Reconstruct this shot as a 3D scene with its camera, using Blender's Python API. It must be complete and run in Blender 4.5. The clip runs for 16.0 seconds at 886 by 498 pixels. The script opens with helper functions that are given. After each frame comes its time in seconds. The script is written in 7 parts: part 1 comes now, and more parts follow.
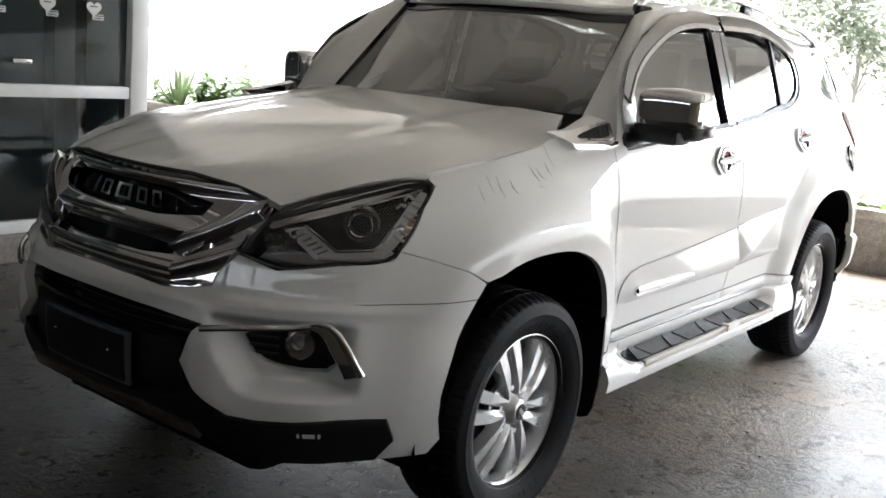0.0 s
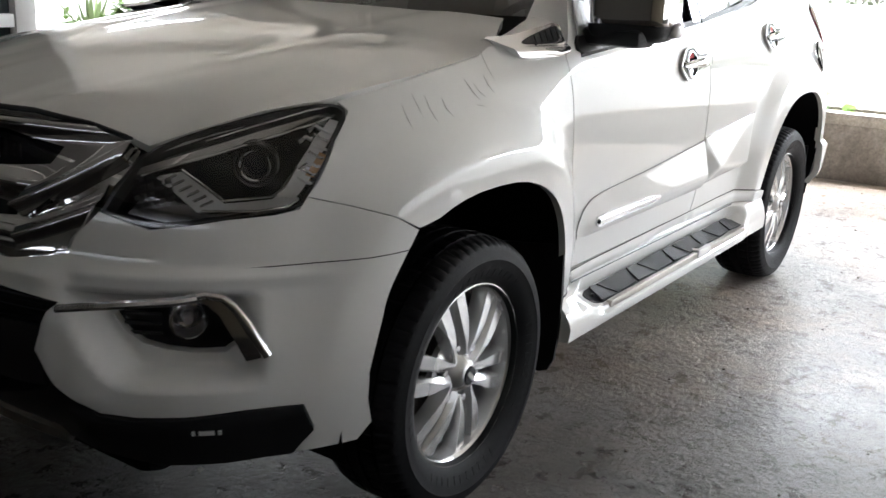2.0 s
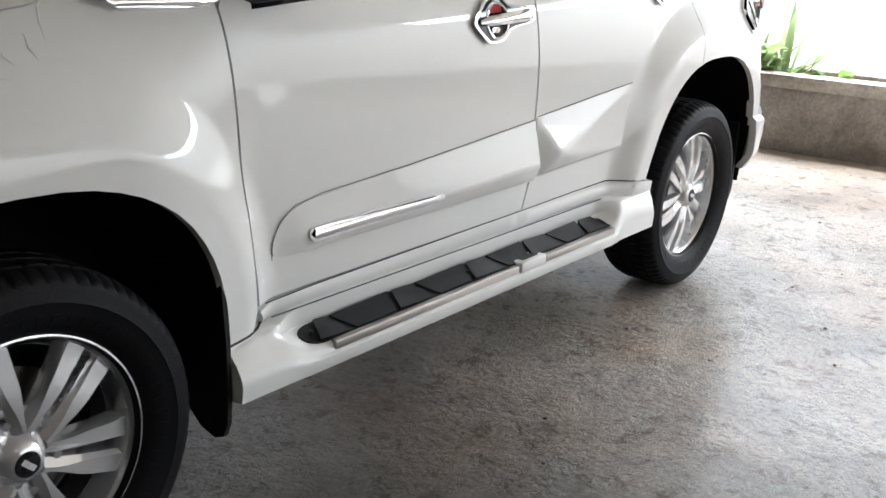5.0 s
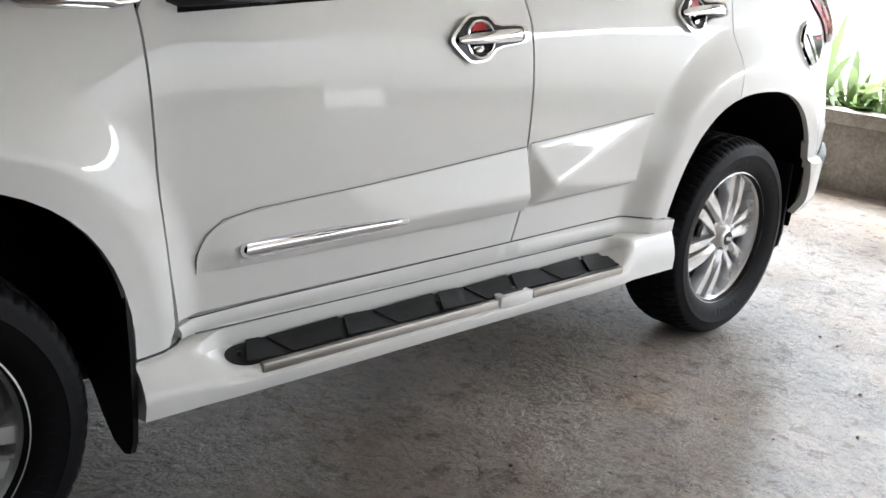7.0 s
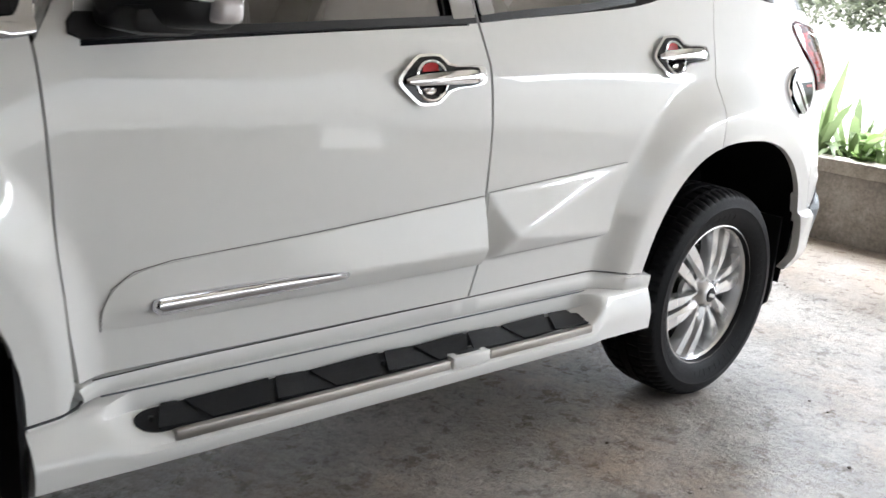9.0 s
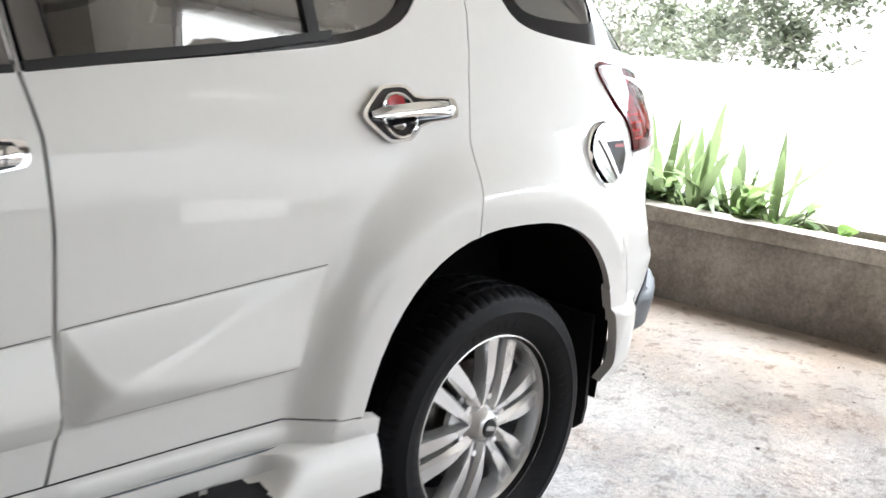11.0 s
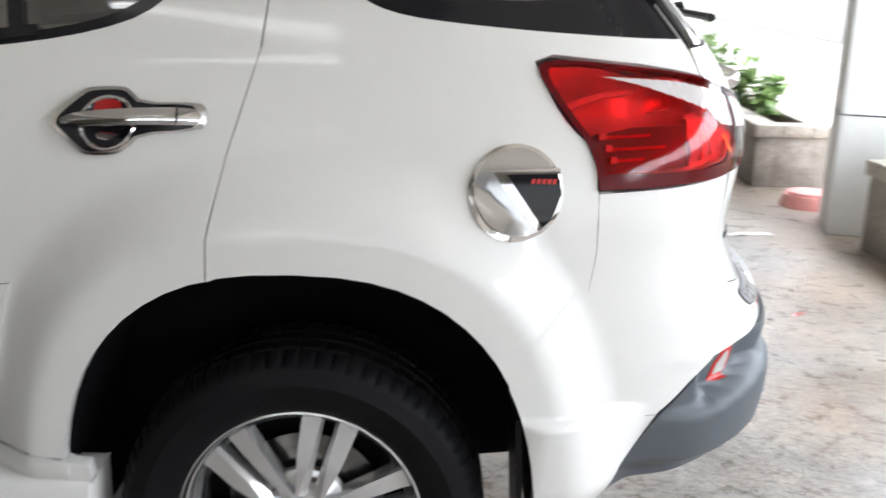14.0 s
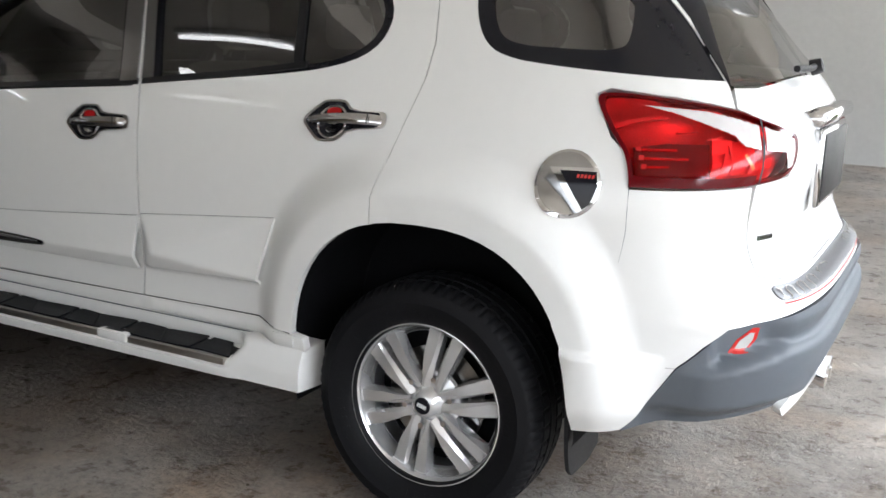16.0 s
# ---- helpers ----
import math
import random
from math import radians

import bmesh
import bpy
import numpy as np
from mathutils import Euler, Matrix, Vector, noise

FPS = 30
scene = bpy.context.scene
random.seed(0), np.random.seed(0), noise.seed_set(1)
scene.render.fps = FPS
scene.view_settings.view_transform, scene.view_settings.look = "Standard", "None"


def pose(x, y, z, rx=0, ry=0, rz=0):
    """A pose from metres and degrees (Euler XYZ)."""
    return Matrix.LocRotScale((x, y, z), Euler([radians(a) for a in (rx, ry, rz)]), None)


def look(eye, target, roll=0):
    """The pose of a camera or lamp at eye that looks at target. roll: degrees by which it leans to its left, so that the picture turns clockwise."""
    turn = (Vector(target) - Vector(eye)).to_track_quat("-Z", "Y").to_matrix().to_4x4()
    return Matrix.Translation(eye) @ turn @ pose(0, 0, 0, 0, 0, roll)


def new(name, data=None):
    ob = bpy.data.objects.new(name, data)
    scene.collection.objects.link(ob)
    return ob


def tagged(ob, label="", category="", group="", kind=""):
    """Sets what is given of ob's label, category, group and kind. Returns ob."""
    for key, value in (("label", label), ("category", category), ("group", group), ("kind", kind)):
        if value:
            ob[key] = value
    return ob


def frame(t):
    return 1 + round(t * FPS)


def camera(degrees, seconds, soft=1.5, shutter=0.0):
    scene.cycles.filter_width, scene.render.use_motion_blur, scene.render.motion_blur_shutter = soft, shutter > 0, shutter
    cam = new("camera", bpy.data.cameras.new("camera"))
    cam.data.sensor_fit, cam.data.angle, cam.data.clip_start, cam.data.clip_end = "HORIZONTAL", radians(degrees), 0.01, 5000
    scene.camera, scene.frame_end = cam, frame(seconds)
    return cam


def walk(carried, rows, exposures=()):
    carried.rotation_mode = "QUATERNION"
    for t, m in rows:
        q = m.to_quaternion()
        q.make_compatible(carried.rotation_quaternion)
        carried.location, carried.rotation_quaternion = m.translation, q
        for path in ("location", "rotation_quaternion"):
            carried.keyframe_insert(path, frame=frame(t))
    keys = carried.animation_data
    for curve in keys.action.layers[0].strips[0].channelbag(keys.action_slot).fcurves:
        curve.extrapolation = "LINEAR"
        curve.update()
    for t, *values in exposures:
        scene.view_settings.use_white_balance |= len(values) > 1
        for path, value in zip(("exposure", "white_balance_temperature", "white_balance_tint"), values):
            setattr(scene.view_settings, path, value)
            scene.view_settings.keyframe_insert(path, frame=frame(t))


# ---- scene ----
cam = camera(48.5, 16.0, shutter=0.4)
PATH = [
    (0, (-2.541, -2.444, 1.486), (-0.978, -1.261, 1.088), 5.2),
    (0.5, (-2.516, -2.416, 1.476), (-0.939, -1.27, 1.031), 4.8),
    (1, (-2.387, -2.304, 1.436), (-0.792, -1.198, 0.955), 4.4),
    (1.5, (-2.227, -2.182, 1.427), (-0.617, -1.11, 0.918), 3.6),
    (2, (-2.078, -2.172, 1.422), (-0.479, -1.102, 0.876), 2.9),
    (2.5, (-1.858, -2.287, 1.424), (-0.261, -1.184, 0.941), 4.0),
    (3, (-1.637, -2.347, 1.443), (-0.009, -1.291, 0.958), 5.9),
    (3.5, (-1.407, -2.373, 1.416), (0.238, -1.339, 0.943), 6.3),
    (4, (-1.2, -2.417, 1.398), (0.414, -1.361, 0.868), 4.8),
    (6.3, (-0.452, -2.601, 1.359), (0.906, -1.284, 0.712), 4.2),
    (6.5, (-0.429, -2.63, 1.358), (0.922, -1.298, 0.724), 5.1),
    (7, (-0.4, -2.703, 1.368), (0.93, -1.333, 0.772), 4.3),
    (7.5, (-0.386, -2.736, 1.368), (0.914, -1.323, 0.809), 4.6),
    (8, (-0.358, -2.777, 1.378), (0.9, -1.318, 0.841), 4.4),
    (8.5, (-0.3, -2.724, 1.379), (1.004, -1.303, 0.848), 4.9),
    (9, (-0.141, -2.665, 1.36), (1.182, -1.258, 0.841), 5.1),
    (9.5, (0.072, -2.554, 1.367), (1.478, -1.254, 0.789), 4.6),
    (10, (0.358, -2.52, 1.381), (1.805, -1.232, 0.884), 4.5),
    (12.3, (1.872, -2.391, 1.485), (3.076, -0.867, 1.008), 5.4),
    (12.5, (2.014, -2.4, 1.508), (3.149, -0.847, 0.962), 5.2),
    (13, (2.331, -2.464, 1.498), (3.243, -0.744, 1.042), 2.6),
    (13.5, (2.673, -2.588, 1.563), (3.215, -0.743, 1.017), 3.8),
    (14, (3.113, -2.683, 1.5), (3.124, -0.761, 0.946), 1.5),
    (14.5, (3.407, -2.817, 1.465), (2.939, -0.934, 0.981), -1.4),
    (15, (3.679, -2.971, 1.457), (3.004, -1.151, 0.975), 0.9),
    (15.5, (3.907, -3.169, 1.484), (3.142, -1.387, 0.994), 1.7),
    (16, (4.192, -3.304, 1.483), (3.272, -1.583, 1.046), 1.6),
]
EXPOSURE = [(0.0, 2.15), (2.0, 1.98), (4.2, 1.72), (6.5, 1.62), (8.0, 1.58), (10.0, 1.56), (12.5, 1.35), (14.0, 1.14), (15.0, 1.14), (16.0, 1.21)]
walk(cam, [(t, look(eye, target, roll)) for t, eye, target, roll in PATH], [(t, stops, 6230, 12) for t, stops in EXPOSURE])

# ---- daylight: bright hazy sky, soft high sun ----
world = bpy.data.worlds.new("sky")
scene.world = world
world.use_nodes = True
wn = world.node_tree.nodes
sky = wn.new("ShaderNodeTexSky")
sky.sky_type = "NISHITA"
sky.sun_disc = False
sky.sun_elevation, sky.sun_rotation = radians(72), radians(61)
sky.dust_density, sky.air_density = 1.0, 1.4
wn["Background"].inputs["Strength"].default_value = 0.15
white = wn.new("ShaderNodeHueSaturation")
white.inputs["Saturation"].default_value = 0.20
white.inputs["Value"].default_value = 1.2
world.node_tree.links.new(sky.outputs["Color"], white.inputs["Color"])
world.node_tree.links.new(white.outputs["Color"], wn["Background"].inputs["Color"])
sun = new("sun", bpy.data.lights.new("sun", "SUN"))
sun.data.energy, sun.data.angle, sun.data.color = 4.5, radians(4), (1.0, 0.985, 0.965)
sun.matrix_world = look((22, 12, 80), (0, 0, 0))
# the bright sky over the open planter side, standing in the opening under the slab's edge
opening = new("opening_light", bpy.data.lights.new("opening_light", "AREA"))
opening.data.shape, opening.data.size, opening.data.size_y, opening.data.energy = "RECTANGLE", 15.0, 1.3, 540.0
opening.data.color = (0.908, 0.962, 1.0)
opening.matrix_world = look((6.61, 1.09, 2.80), (5.61, 0.99, 1.95))


# ---- materials ----
def mat(name, color, rough=0.5, metal=0.0, coat=0.0, bump=0.0, scale=200.0, vary=0.0, vscale=3.0, alpha=None, **more):
    """A procedural surface: base colour with two scales of variation, fine relief and uneven gloss."""
    m = bpy.data.materials.new(name)
    m.use_nodes = True
    nt = m.node_tree
    b = nt.nodes["Principled BSDF"]
    b.inputs["Base Color"].default_value = (*color, 1)
    b.inputs["Roughness"].default_value = rough
    b.inputs["Metallic"].default_value = metal
    b.inputs["Coat Weight"].default_value = coat
    b.inputs["Coat Roughness"].default_value = 0.03
    for key, value in more.items():
        b.inputs[key.replace("_", " ")].default_value = value
    tc = nt.nodes.new("ShaderNodeTexCoord")
    if vary > 0:
        n1 = nt.nodes.new("ShaderNodeTexNoise")
        n1.inputs["Scale"].default_value, n1.inputs["Detail"].default_value = vscale, 6
        n2 = nt.nodes.new("ShaderNodeTexNoise")
        n2.inputs["Scale"].default_value, n2.inputs["Detail"].default_value = vscale * 14, 4
        nt.links.new(tc.outputs["Object"], n1.inputs["Vector"])
        nt.links.new(tc.outputs["Object"], n2.inputs["Vector"])
        add = nt.nodes.new("ShaderNodeMath")
        add.operation = "ADD"
        nt.links.new(n1.outputs["Fac"], add.inputs[0])
        nt.links.new(n2.outputs["Fac"], add.inputs[1])
        ramp = nt.nodes.new("ShaderNodeMapRange")
        ramp.inputs["From Min"].default_value, ramp.inputs["From Max"].default_value = 0.6, 1.4
        ramp.inputs["To Min"].default_value, ramp.inputs["To Max"].default_value = 1 - vary, 1 + vary
        nt.links.new(add.outputs[0], ramp.inputs["Value"])
        mul = nt.nodes.new("ShaderNodeVectorMath")
        mul.operation = "SCALE"
        mul.inputs[0].default_value = color
        nt.links.new(ramp.outputs["Result"], mul.inputs["Scale"])
        nt.links.new(mul.outputs["Vector"], b.inputs["Base Color"])
        rr = nt.nodes.new("ShaderNodeMapRange")
        rr.inputs["To Min"].default_value, rr.inputs["To Max"].default_value = rough * 0.85, min(1, rough * 1.2)
        nt.links.new(n1.outputs["Fac"], rr.inputs["Value"])
        nt.links.new(rr.outputs["Result"], b.inputs["Roughness"])
    if bump > 0:
        nb = nt.nodes.new("ShaderNodeTexNoise")
        nb.inputs["Scale"].default_value, nb.inputs["Detail"].default_value = scale, 5
        nt.links.new(tc.outputs["Object"], nb.inputs["Vector"])
        bp = nt.nodes.new("ShaderNodeBump")
        bp.inputs["Strength"].default_value, bp.inputs["Distance"].default_value = bump, 0.004
        nt.links.new(nb.outputs["Fac"], bp.inputs["Height"])
        nt.links.new(bp.outputs["Normal"], b.inputs["Normal"])
    return m


def glass(name, tint, rough=0.0, gloss=1.0, dust_glare=0.0, ior=1.55):
    """Thin tinted pane: see-through, with a mirror-like coat that grows at glancing angles, and a dusty grey film that
    also imitates pale reflections.
    """
    m = bpy.data.materials.new(name)
    m.use_nodes = True
    nt = m.node_tree
    nt.nodes.remove(nt.nodes["Principled BSDF"])
    tr, gl, mix, fr = (nt.nodes.new(k) for k in ("ShaderNodeBsdfTransparent", "ShaderNodeBsdfGlossy", "ShaderNodeMixShader", "ShaderNodeFresnel"))
    tr.inputs["Color"].default_value = (*tint, 1)
    gl.inputs["Roughness"].default_value = rough
    gl.inputs["Color"].default_value = (gloss, gloss, gloss, 1)
    fr.inputs["IOR"].default_value = ior
    nt.links.new(fr.outputs["Fac"], mix.inputs["Fac"])
    nt.links.new(tr.outputs["BSDF"], mix.inputs[1])
    nt.links.new(gl.outputs["BSDF"], mix.inputs[2])
    last = mix
    if dust_glare > 0:
        df, m2, nz = (nt.nodes.new(k) for k in ("ShaderNodeBsdfDiffuse", "ShaderNodeMixShader", "ShaderNodeTexNoise"))
        df.inputs["Color"].default_value = (0.5, 0.48, 0.45, 1)
        nz.inputs["Scale"].default_value = 2.5
        k = nt.nodes.new("ShaderNodeMath")
        k.operation = "MULTIPLY"
        k.inputs[1].default_value = dust_glare * 2
        nt.links.new(nz.outputs["Fac"], k.inputs[0])
        nt.links.new(k.outputs[0], m2.inputs["Fac"])
        nt.links.new(mix.outputs["Shader"], m2.inputs[1])
        nt.links.new(df.outputs["BSDF"], m2.inputs[2])
        last = m2
    nt.links.new(last.outputs[0], nt.nodes["Material Output"].inputs["Surface"])
    return m


PAINT = mat("pearl_white_paint", (0.785, 0.780, 0.758), rough=0.45, coat=1.0, Specular_IOR_Level=0.2, Coat_Roughness=0.018, vary=0.015, vscale=2.0)
CHROME = mat("chrome", (0.72, 0.72, 0.73), rough=0.06, metal=1.0, vary=0.03, vscale=8)
DARK_CHROME = mat("smoked_chrome", (0.30, 0.30, 0.31), rough=0.09, metal=1.0, vary=0.04, vscale=8)
GRILLE_CHROME = mat("grille_chrome", (0.60, 0.60, 0.61), rough=0.05, metal=1.0, vary=0.04, vscale=8)
DARK_STEEL = mat("dark_brushed_steel", (0.26, 0.25, 0.235), rough=0.25, metal=1.0, bump=0.15, scale=300, vary=0.06, vscale=5)
STEEL = mat("brushed_steel", (0.46, 0.435, 0.40), rough=0.32, metal=1.0, bump=0.15, scale=300, vary=0.06, vscale=5)
SILVER = mat("silver_alloy", (0.76, 0.76, 0.76), rough=0.24, metal=0.72, coat=0.5, vary=0.04, vscale=9)
BLACK = mat("black_plastic", (0.010, 0.010, 0.011), rough=0.42, bump=0.25, scale=500, vary=0.12, vscale=6, Specular_IOR_Level=0.35)
GLOSS_BLACK = mat("gloss_black", (0.010, 0.010, 0.013), rough=0.08, Specular_IOR_Level=0.35, vary=0.1, vscale=6)
LINER = mat("wheel_arch_liner", (0.005, 0.005, 0.006), rough=0.8, Specular_IOR_Level=0.1, bump=0.4, scale=120, vary=0.2, vscale=8)
GREY = mat("grey_bumper_plastic", (0.095, 0.107, 0.122), rough=0.45, bump=0.2, scale=600, vary=0.05, vscale=4)
RUBBER = mat("tyre_rubber", (0.007, 0.007, 0.008), rough=0.55, bump=0.2, scale=260, vary=0.2, vscale=10, Specular_IOR_Level=0.14)
TREAD = mat("step_rubber", (0.008, 0.0085, 0.010), rough=0.42, Specular_IOR_Level=0.3, bump=0.3, scale=300, vary=0.15, vscale=12)
TINT = glass("tinted_window", (0.20, 0.21, 0.205), ior=2.5)
# the grey film lightens the windscreen in place of ceiling reflections
SCREEN = glass("windscreen_glass", (0.28, 0.30, 0.30), dust_glare=0.16, ior=2.3)
CLEAR = glass("clear_lens", (0.93, 0.93, 0.93))
RED_SHELL = glass("red_lamp_shell", (0.88, 0.040, 0.040), ior=1.27)
LAMP_BACK = mat("tail_lamp_reflector", (0.74, 0.72, 0.72), rough=0.30, metal=0.35, vary=0.15, vscale=18)
LAMP_DARK = mat("dark_lamp_chamber", (0.12, 0.11, 0.11), rough=0.3, vary=0.15, vscale=12)
LAMP_SILVER = mat("lamp_reflector_silver", (0.88, 0.88, 0.88), rough=0.14, metal=0.15, vary=0.08, vscale=20)
BRIGHT_RED = mat("bright_red_lamp_facet", (0.60, 0.025, 0.03), rough=0.12, vary=0.35, vscale=30, Specular_IOR_Level=0.2)
ORANGE = mat("orange_bulb_cover", (0.70, 0.12, 0.03), rough=0.15, vary=0.1)
BARREL_GREY = mat("cast_alloy_barrel", (0.34, 0.34, 0.34), rough=0.35, metal=0.8, vary=0.1, vscale=9)
HANDLE_RED = mat("handle_red_reflection", (0.42, 0.010, 0.010), rough=0.35, vary=0.05, Specular_IOR_Level=0.2)
LAMP_BEZEL = mat("smoky_lamp_bezel", (0.055, 0.055, 0.058), rough=0.25, vary=0.1)
SEAM_GREY = mat("joint_sealer_grey", (0.16, 0.157, 0.150), rough=0.7, vary=0.1, vscale=10)
PAD_GREY = mat("step_pad_metal", (0.15, 0.15, 0.158), rough=0.36, metal=0.3, bump=0.2, scale=300, vary=0.12, vscale=10)
CAP_METAL = mat("polished_cap_metal", (0.50, 0.50, 0.50), rough=0.14, metal=1.0, vary=0.05, vscale=8)
DARK_RED = mat("dark_red_lamp", (0.10, 0.002, 0.004), rough=0.12, vary=0.15, vscale=12, Specular_IOR_Level=0.18)
LAMP_WHITE = mat("clear_lamp_section", (0.60, 0.56, 0.56), rough=0.12, coat=1.0, vary=0.1, vscale=25)
RED = mat("red_patch", (0.55, 0.02, 0.015), rough=0.3, coat=0.5, vary=0.05)
AMBER = mat("amber_reflector", (0.55, 0.34, 0.18), rough=0.2, coat=1.0, vary=0.1, vscale=20)
SEAT = mat("beige_seat_leather", (0.28, 0.24, 0.20), rough=0.55, bump=0.3, scale=150, vary=0.1, vscale=8)
TRIM_DARK = mat("dark_cabin_trim", (0.014, 0.014, 0.016), rough=0.6, bump=0.2, scale=200, vary=0.15, vscale=6)
LINING = mat("grey_headlining", (0.42, 0.41, 0.39), rough=0.9, bump=0.2, scale=300, vary=0.06)
# unseen walls: colours set to keep bounced light dim and warm
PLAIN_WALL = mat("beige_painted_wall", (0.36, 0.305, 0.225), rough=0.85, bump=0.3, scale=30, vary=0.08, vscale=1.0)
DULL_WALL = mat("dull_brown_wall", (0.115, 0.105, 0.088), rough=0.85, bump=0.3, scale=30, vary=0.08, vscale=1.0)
PAPER = mat("paper", (0.8, 0.8, 0.79), rough=0.8, bump=0.2, scale=60, vary=0.04, vscale=8)
WHITE_MARK = mat("white_marking", (0.75, 0.75, 0.74), rough=0.4, vary=0.04)
PLASTER = mat("white_painted_plaster", (0.74, 0.74, 0.73), rough=0.8, bump=0.3, scale=40, vary=0.05, vscale=1.2)
CEILING = mat("ceiling_plaster", (0.71, 0.675, 0.622), rough=0.9, bump=0.3, scale=30, vary=0.06, vscale=0.8)
FRAME_WHITE = mat("white_aluminium", (0.78, 0.78, 0.77), rough=0.35, vary=0.03, vscale=4)
SHOP_GLASS = glass("shop_glass", (0.62, 0.68, 0.69))
SHOP_WALL = mat("shop_wall", (0.20, 0.235, 0.25), rough=0.7, vary=0.08, vscale=1.0)
SHOP_DARK = mat("shop_dark_panel", (0.06, 0.07, 0.075), rough=0.4, vary=0.1, vscale=1.0)
PINK = mat("pink_plastic", (0.65, 0.28, 0.26), rough=0.4, vary=0.05)
OUTSIDE = mat("pale_outside_paving", (0.62, 0.61, 0.57), rough=0.9, vary=0.06, vscale=0.5)
FAR_WALL = mat("pale_far_wall", (0.80, 0.80, 0.78), rough=0.9, vary=0.03, vscale=0.5)


def concrete(name, light, dark, patch, bump, gloss=(0.5, 0.8), shine=0.5, chipped=False):
    """Worn concrete: broad stains, small pits, pale scuffs and fine grain with relief."""
    m = bpy.data.materials.new(name)
    m.use_nodes = True
    nt = m.node_tree
    b = nt.nodes["Principled BSDF"]
    tc = nt.nodes.new("ShaderNodeTexCoord")

    def noise_at(scale, detail=6, rough=0.6):
        n = nt.nodes.new("ShaderNodeTexNoise")
        n.inputs["Scale"].default_value, n.inputs["Detail"].default_value, n.inputs["Roughness"].default_value = scale, detail, rough
        nt.links.new(tc.outputs["Object"], n.inputs["Vector"])
        return n.outputs["Fac"]

    def ramp(src, a, c, stops):
        r = nt.nodes.new("ShaderNodeValToRGB")
        r.color_ramp.elements[0].position, r.color_ramp.elements[1].position = a, c
        r.color_ramp.elements[0].color, r.color_ramp.elements[1].color = (*stops[0], 1), (*stops[1], 1)
        nt.links.new(src, r.inputs["Fac"])
        return r.outputs["Color"]

    def mixed(fac, c1, c2, kind="MIX"):
        x = nt.nodes.new("ShaderNodeMixRGB")
        x.blend_type = kind
        if isinstance(fac, float):
            x.inputs["Fac"].default_value = fac
        else:
            nt.links.new(fac, x.inputs["Fac"])
        nt.links.new(c1, x.inputs["Color1"])
        nt.links.new(c2, x.inputs["Color2"])
        return x.outputs["Color"]

    big, mid, fine = noise_at(0.7, 5), noise_at(9.0, 10, 0.75), noise_at(45.0, 8, 0.75)
    base = ramp(big, 0.32, 0.68, (dark, light))
    stains = ramp(mid, 0.32, 0.68, ((0.66, 0.63, 0.60), (1.16, 1.15, 1.14)))
    base = mixed(1.0, base, stains, "MULTIPLY")
    grain = ramp(fine, 0.3, 0.72, ((0.60, 0.60, 0.60), (1.3, 1.3, 1.3)))
    base = mixed(1.0, base, grain, "MULTIPLY")
    pits = nt.nodes.new("ShaderNodeTexVoronoi")
    pits.inputs["Scale"].default_value = 16.0
    nt.links.new(tc.outputs["Object"], pits.inputs["Vector"])
    spots = ramp(pits.outputs["Distance"], 0.03, 0.11, ((0.4, 0.38, 0.36), (1, 1, 1)))
    base = mixed(1.0, base, spots, "MULTIPLY")
    flake = ramp(noise_at(19.0, 12, 0.82), 0.36, 0.50, ((0.50, 0.47, 0.44), (1.04, 1.04, 1.04)))
    if chipped:
        base = mixed(1.0, base, flake, "MULTIPLY")
    patchy = ramp(noise_at(1.6, 4, 0.55), 0.35, 0.62, ((0.60, 0.58, 0.56), (1.12, 1.12, 1.12)))
    base = mixed(1.0, base, patchy, "MULTIPLY")
    scuff = ramp(noise_at(2.2, 10, 0.75), 0.56, 0.78, ((0, 0, 0), (1, 1, 1)))
    pale = nt.nodes.new("ShaderNodeRGB")
    pale.outputs[0].default_value = (*patch, 1)
    base = mixed(scuff, base, mixed(0.55, base, pale.outputs[0]))
    nt.links.new(base, b.inputs["Base Color"])
    b.inputs["Specular IOR Level"].default_value = shine
    rough = nt.nodes.new("ShaderNodeMapRange")
    rough.inputs["From Min"].default_value, rough.inputs["From Max"].default_value = 0.3, 0.7
    rough.inputs["To Min"].default_value, rough.inputs["To Max"].default_value = gloss
    nt.links.new(mid, rough.inputs["Value"])
    nt.links.new(rough.outputs["Result"], b.inputs["Roughness"])
    h = nt.nodes.new("ShaderNodeMath")
    h.operation = "ADD"
    nt.links.new(fine, h.inputs[0])
    nt.links.new(mid, h.inputs[1])
    h2 = nt.nodes.new("ShaderNodeMath")
    h2.operation = "ADD"
    nt.links.new(h.outputs[0], h2.inputs[0])
    nt.links.new(spots, h2.inputs[1])
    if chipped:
        # oil, dirt and light fall-off put into the colour: dark bay, paler planter side
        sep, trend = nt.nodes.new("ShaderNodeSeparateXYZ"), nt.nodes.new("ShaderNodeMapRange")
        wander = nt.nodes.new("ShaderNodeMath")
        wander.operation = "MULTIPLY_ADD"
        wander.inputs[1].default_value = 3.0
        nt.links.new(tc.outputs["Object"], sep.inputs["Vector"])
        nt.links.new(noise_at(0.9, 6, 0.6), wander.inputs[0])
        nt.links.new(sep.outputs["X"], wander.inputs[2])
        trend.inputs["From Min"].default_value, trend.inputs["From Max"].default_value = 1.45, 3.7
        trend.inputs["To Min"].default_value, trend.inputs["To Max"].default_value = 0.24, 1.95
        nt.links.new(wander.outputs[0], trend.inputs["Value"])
        # the coat and specular are weaker over the bay too
        polish = nt.nodes.new("ShaderNodeMapRange")
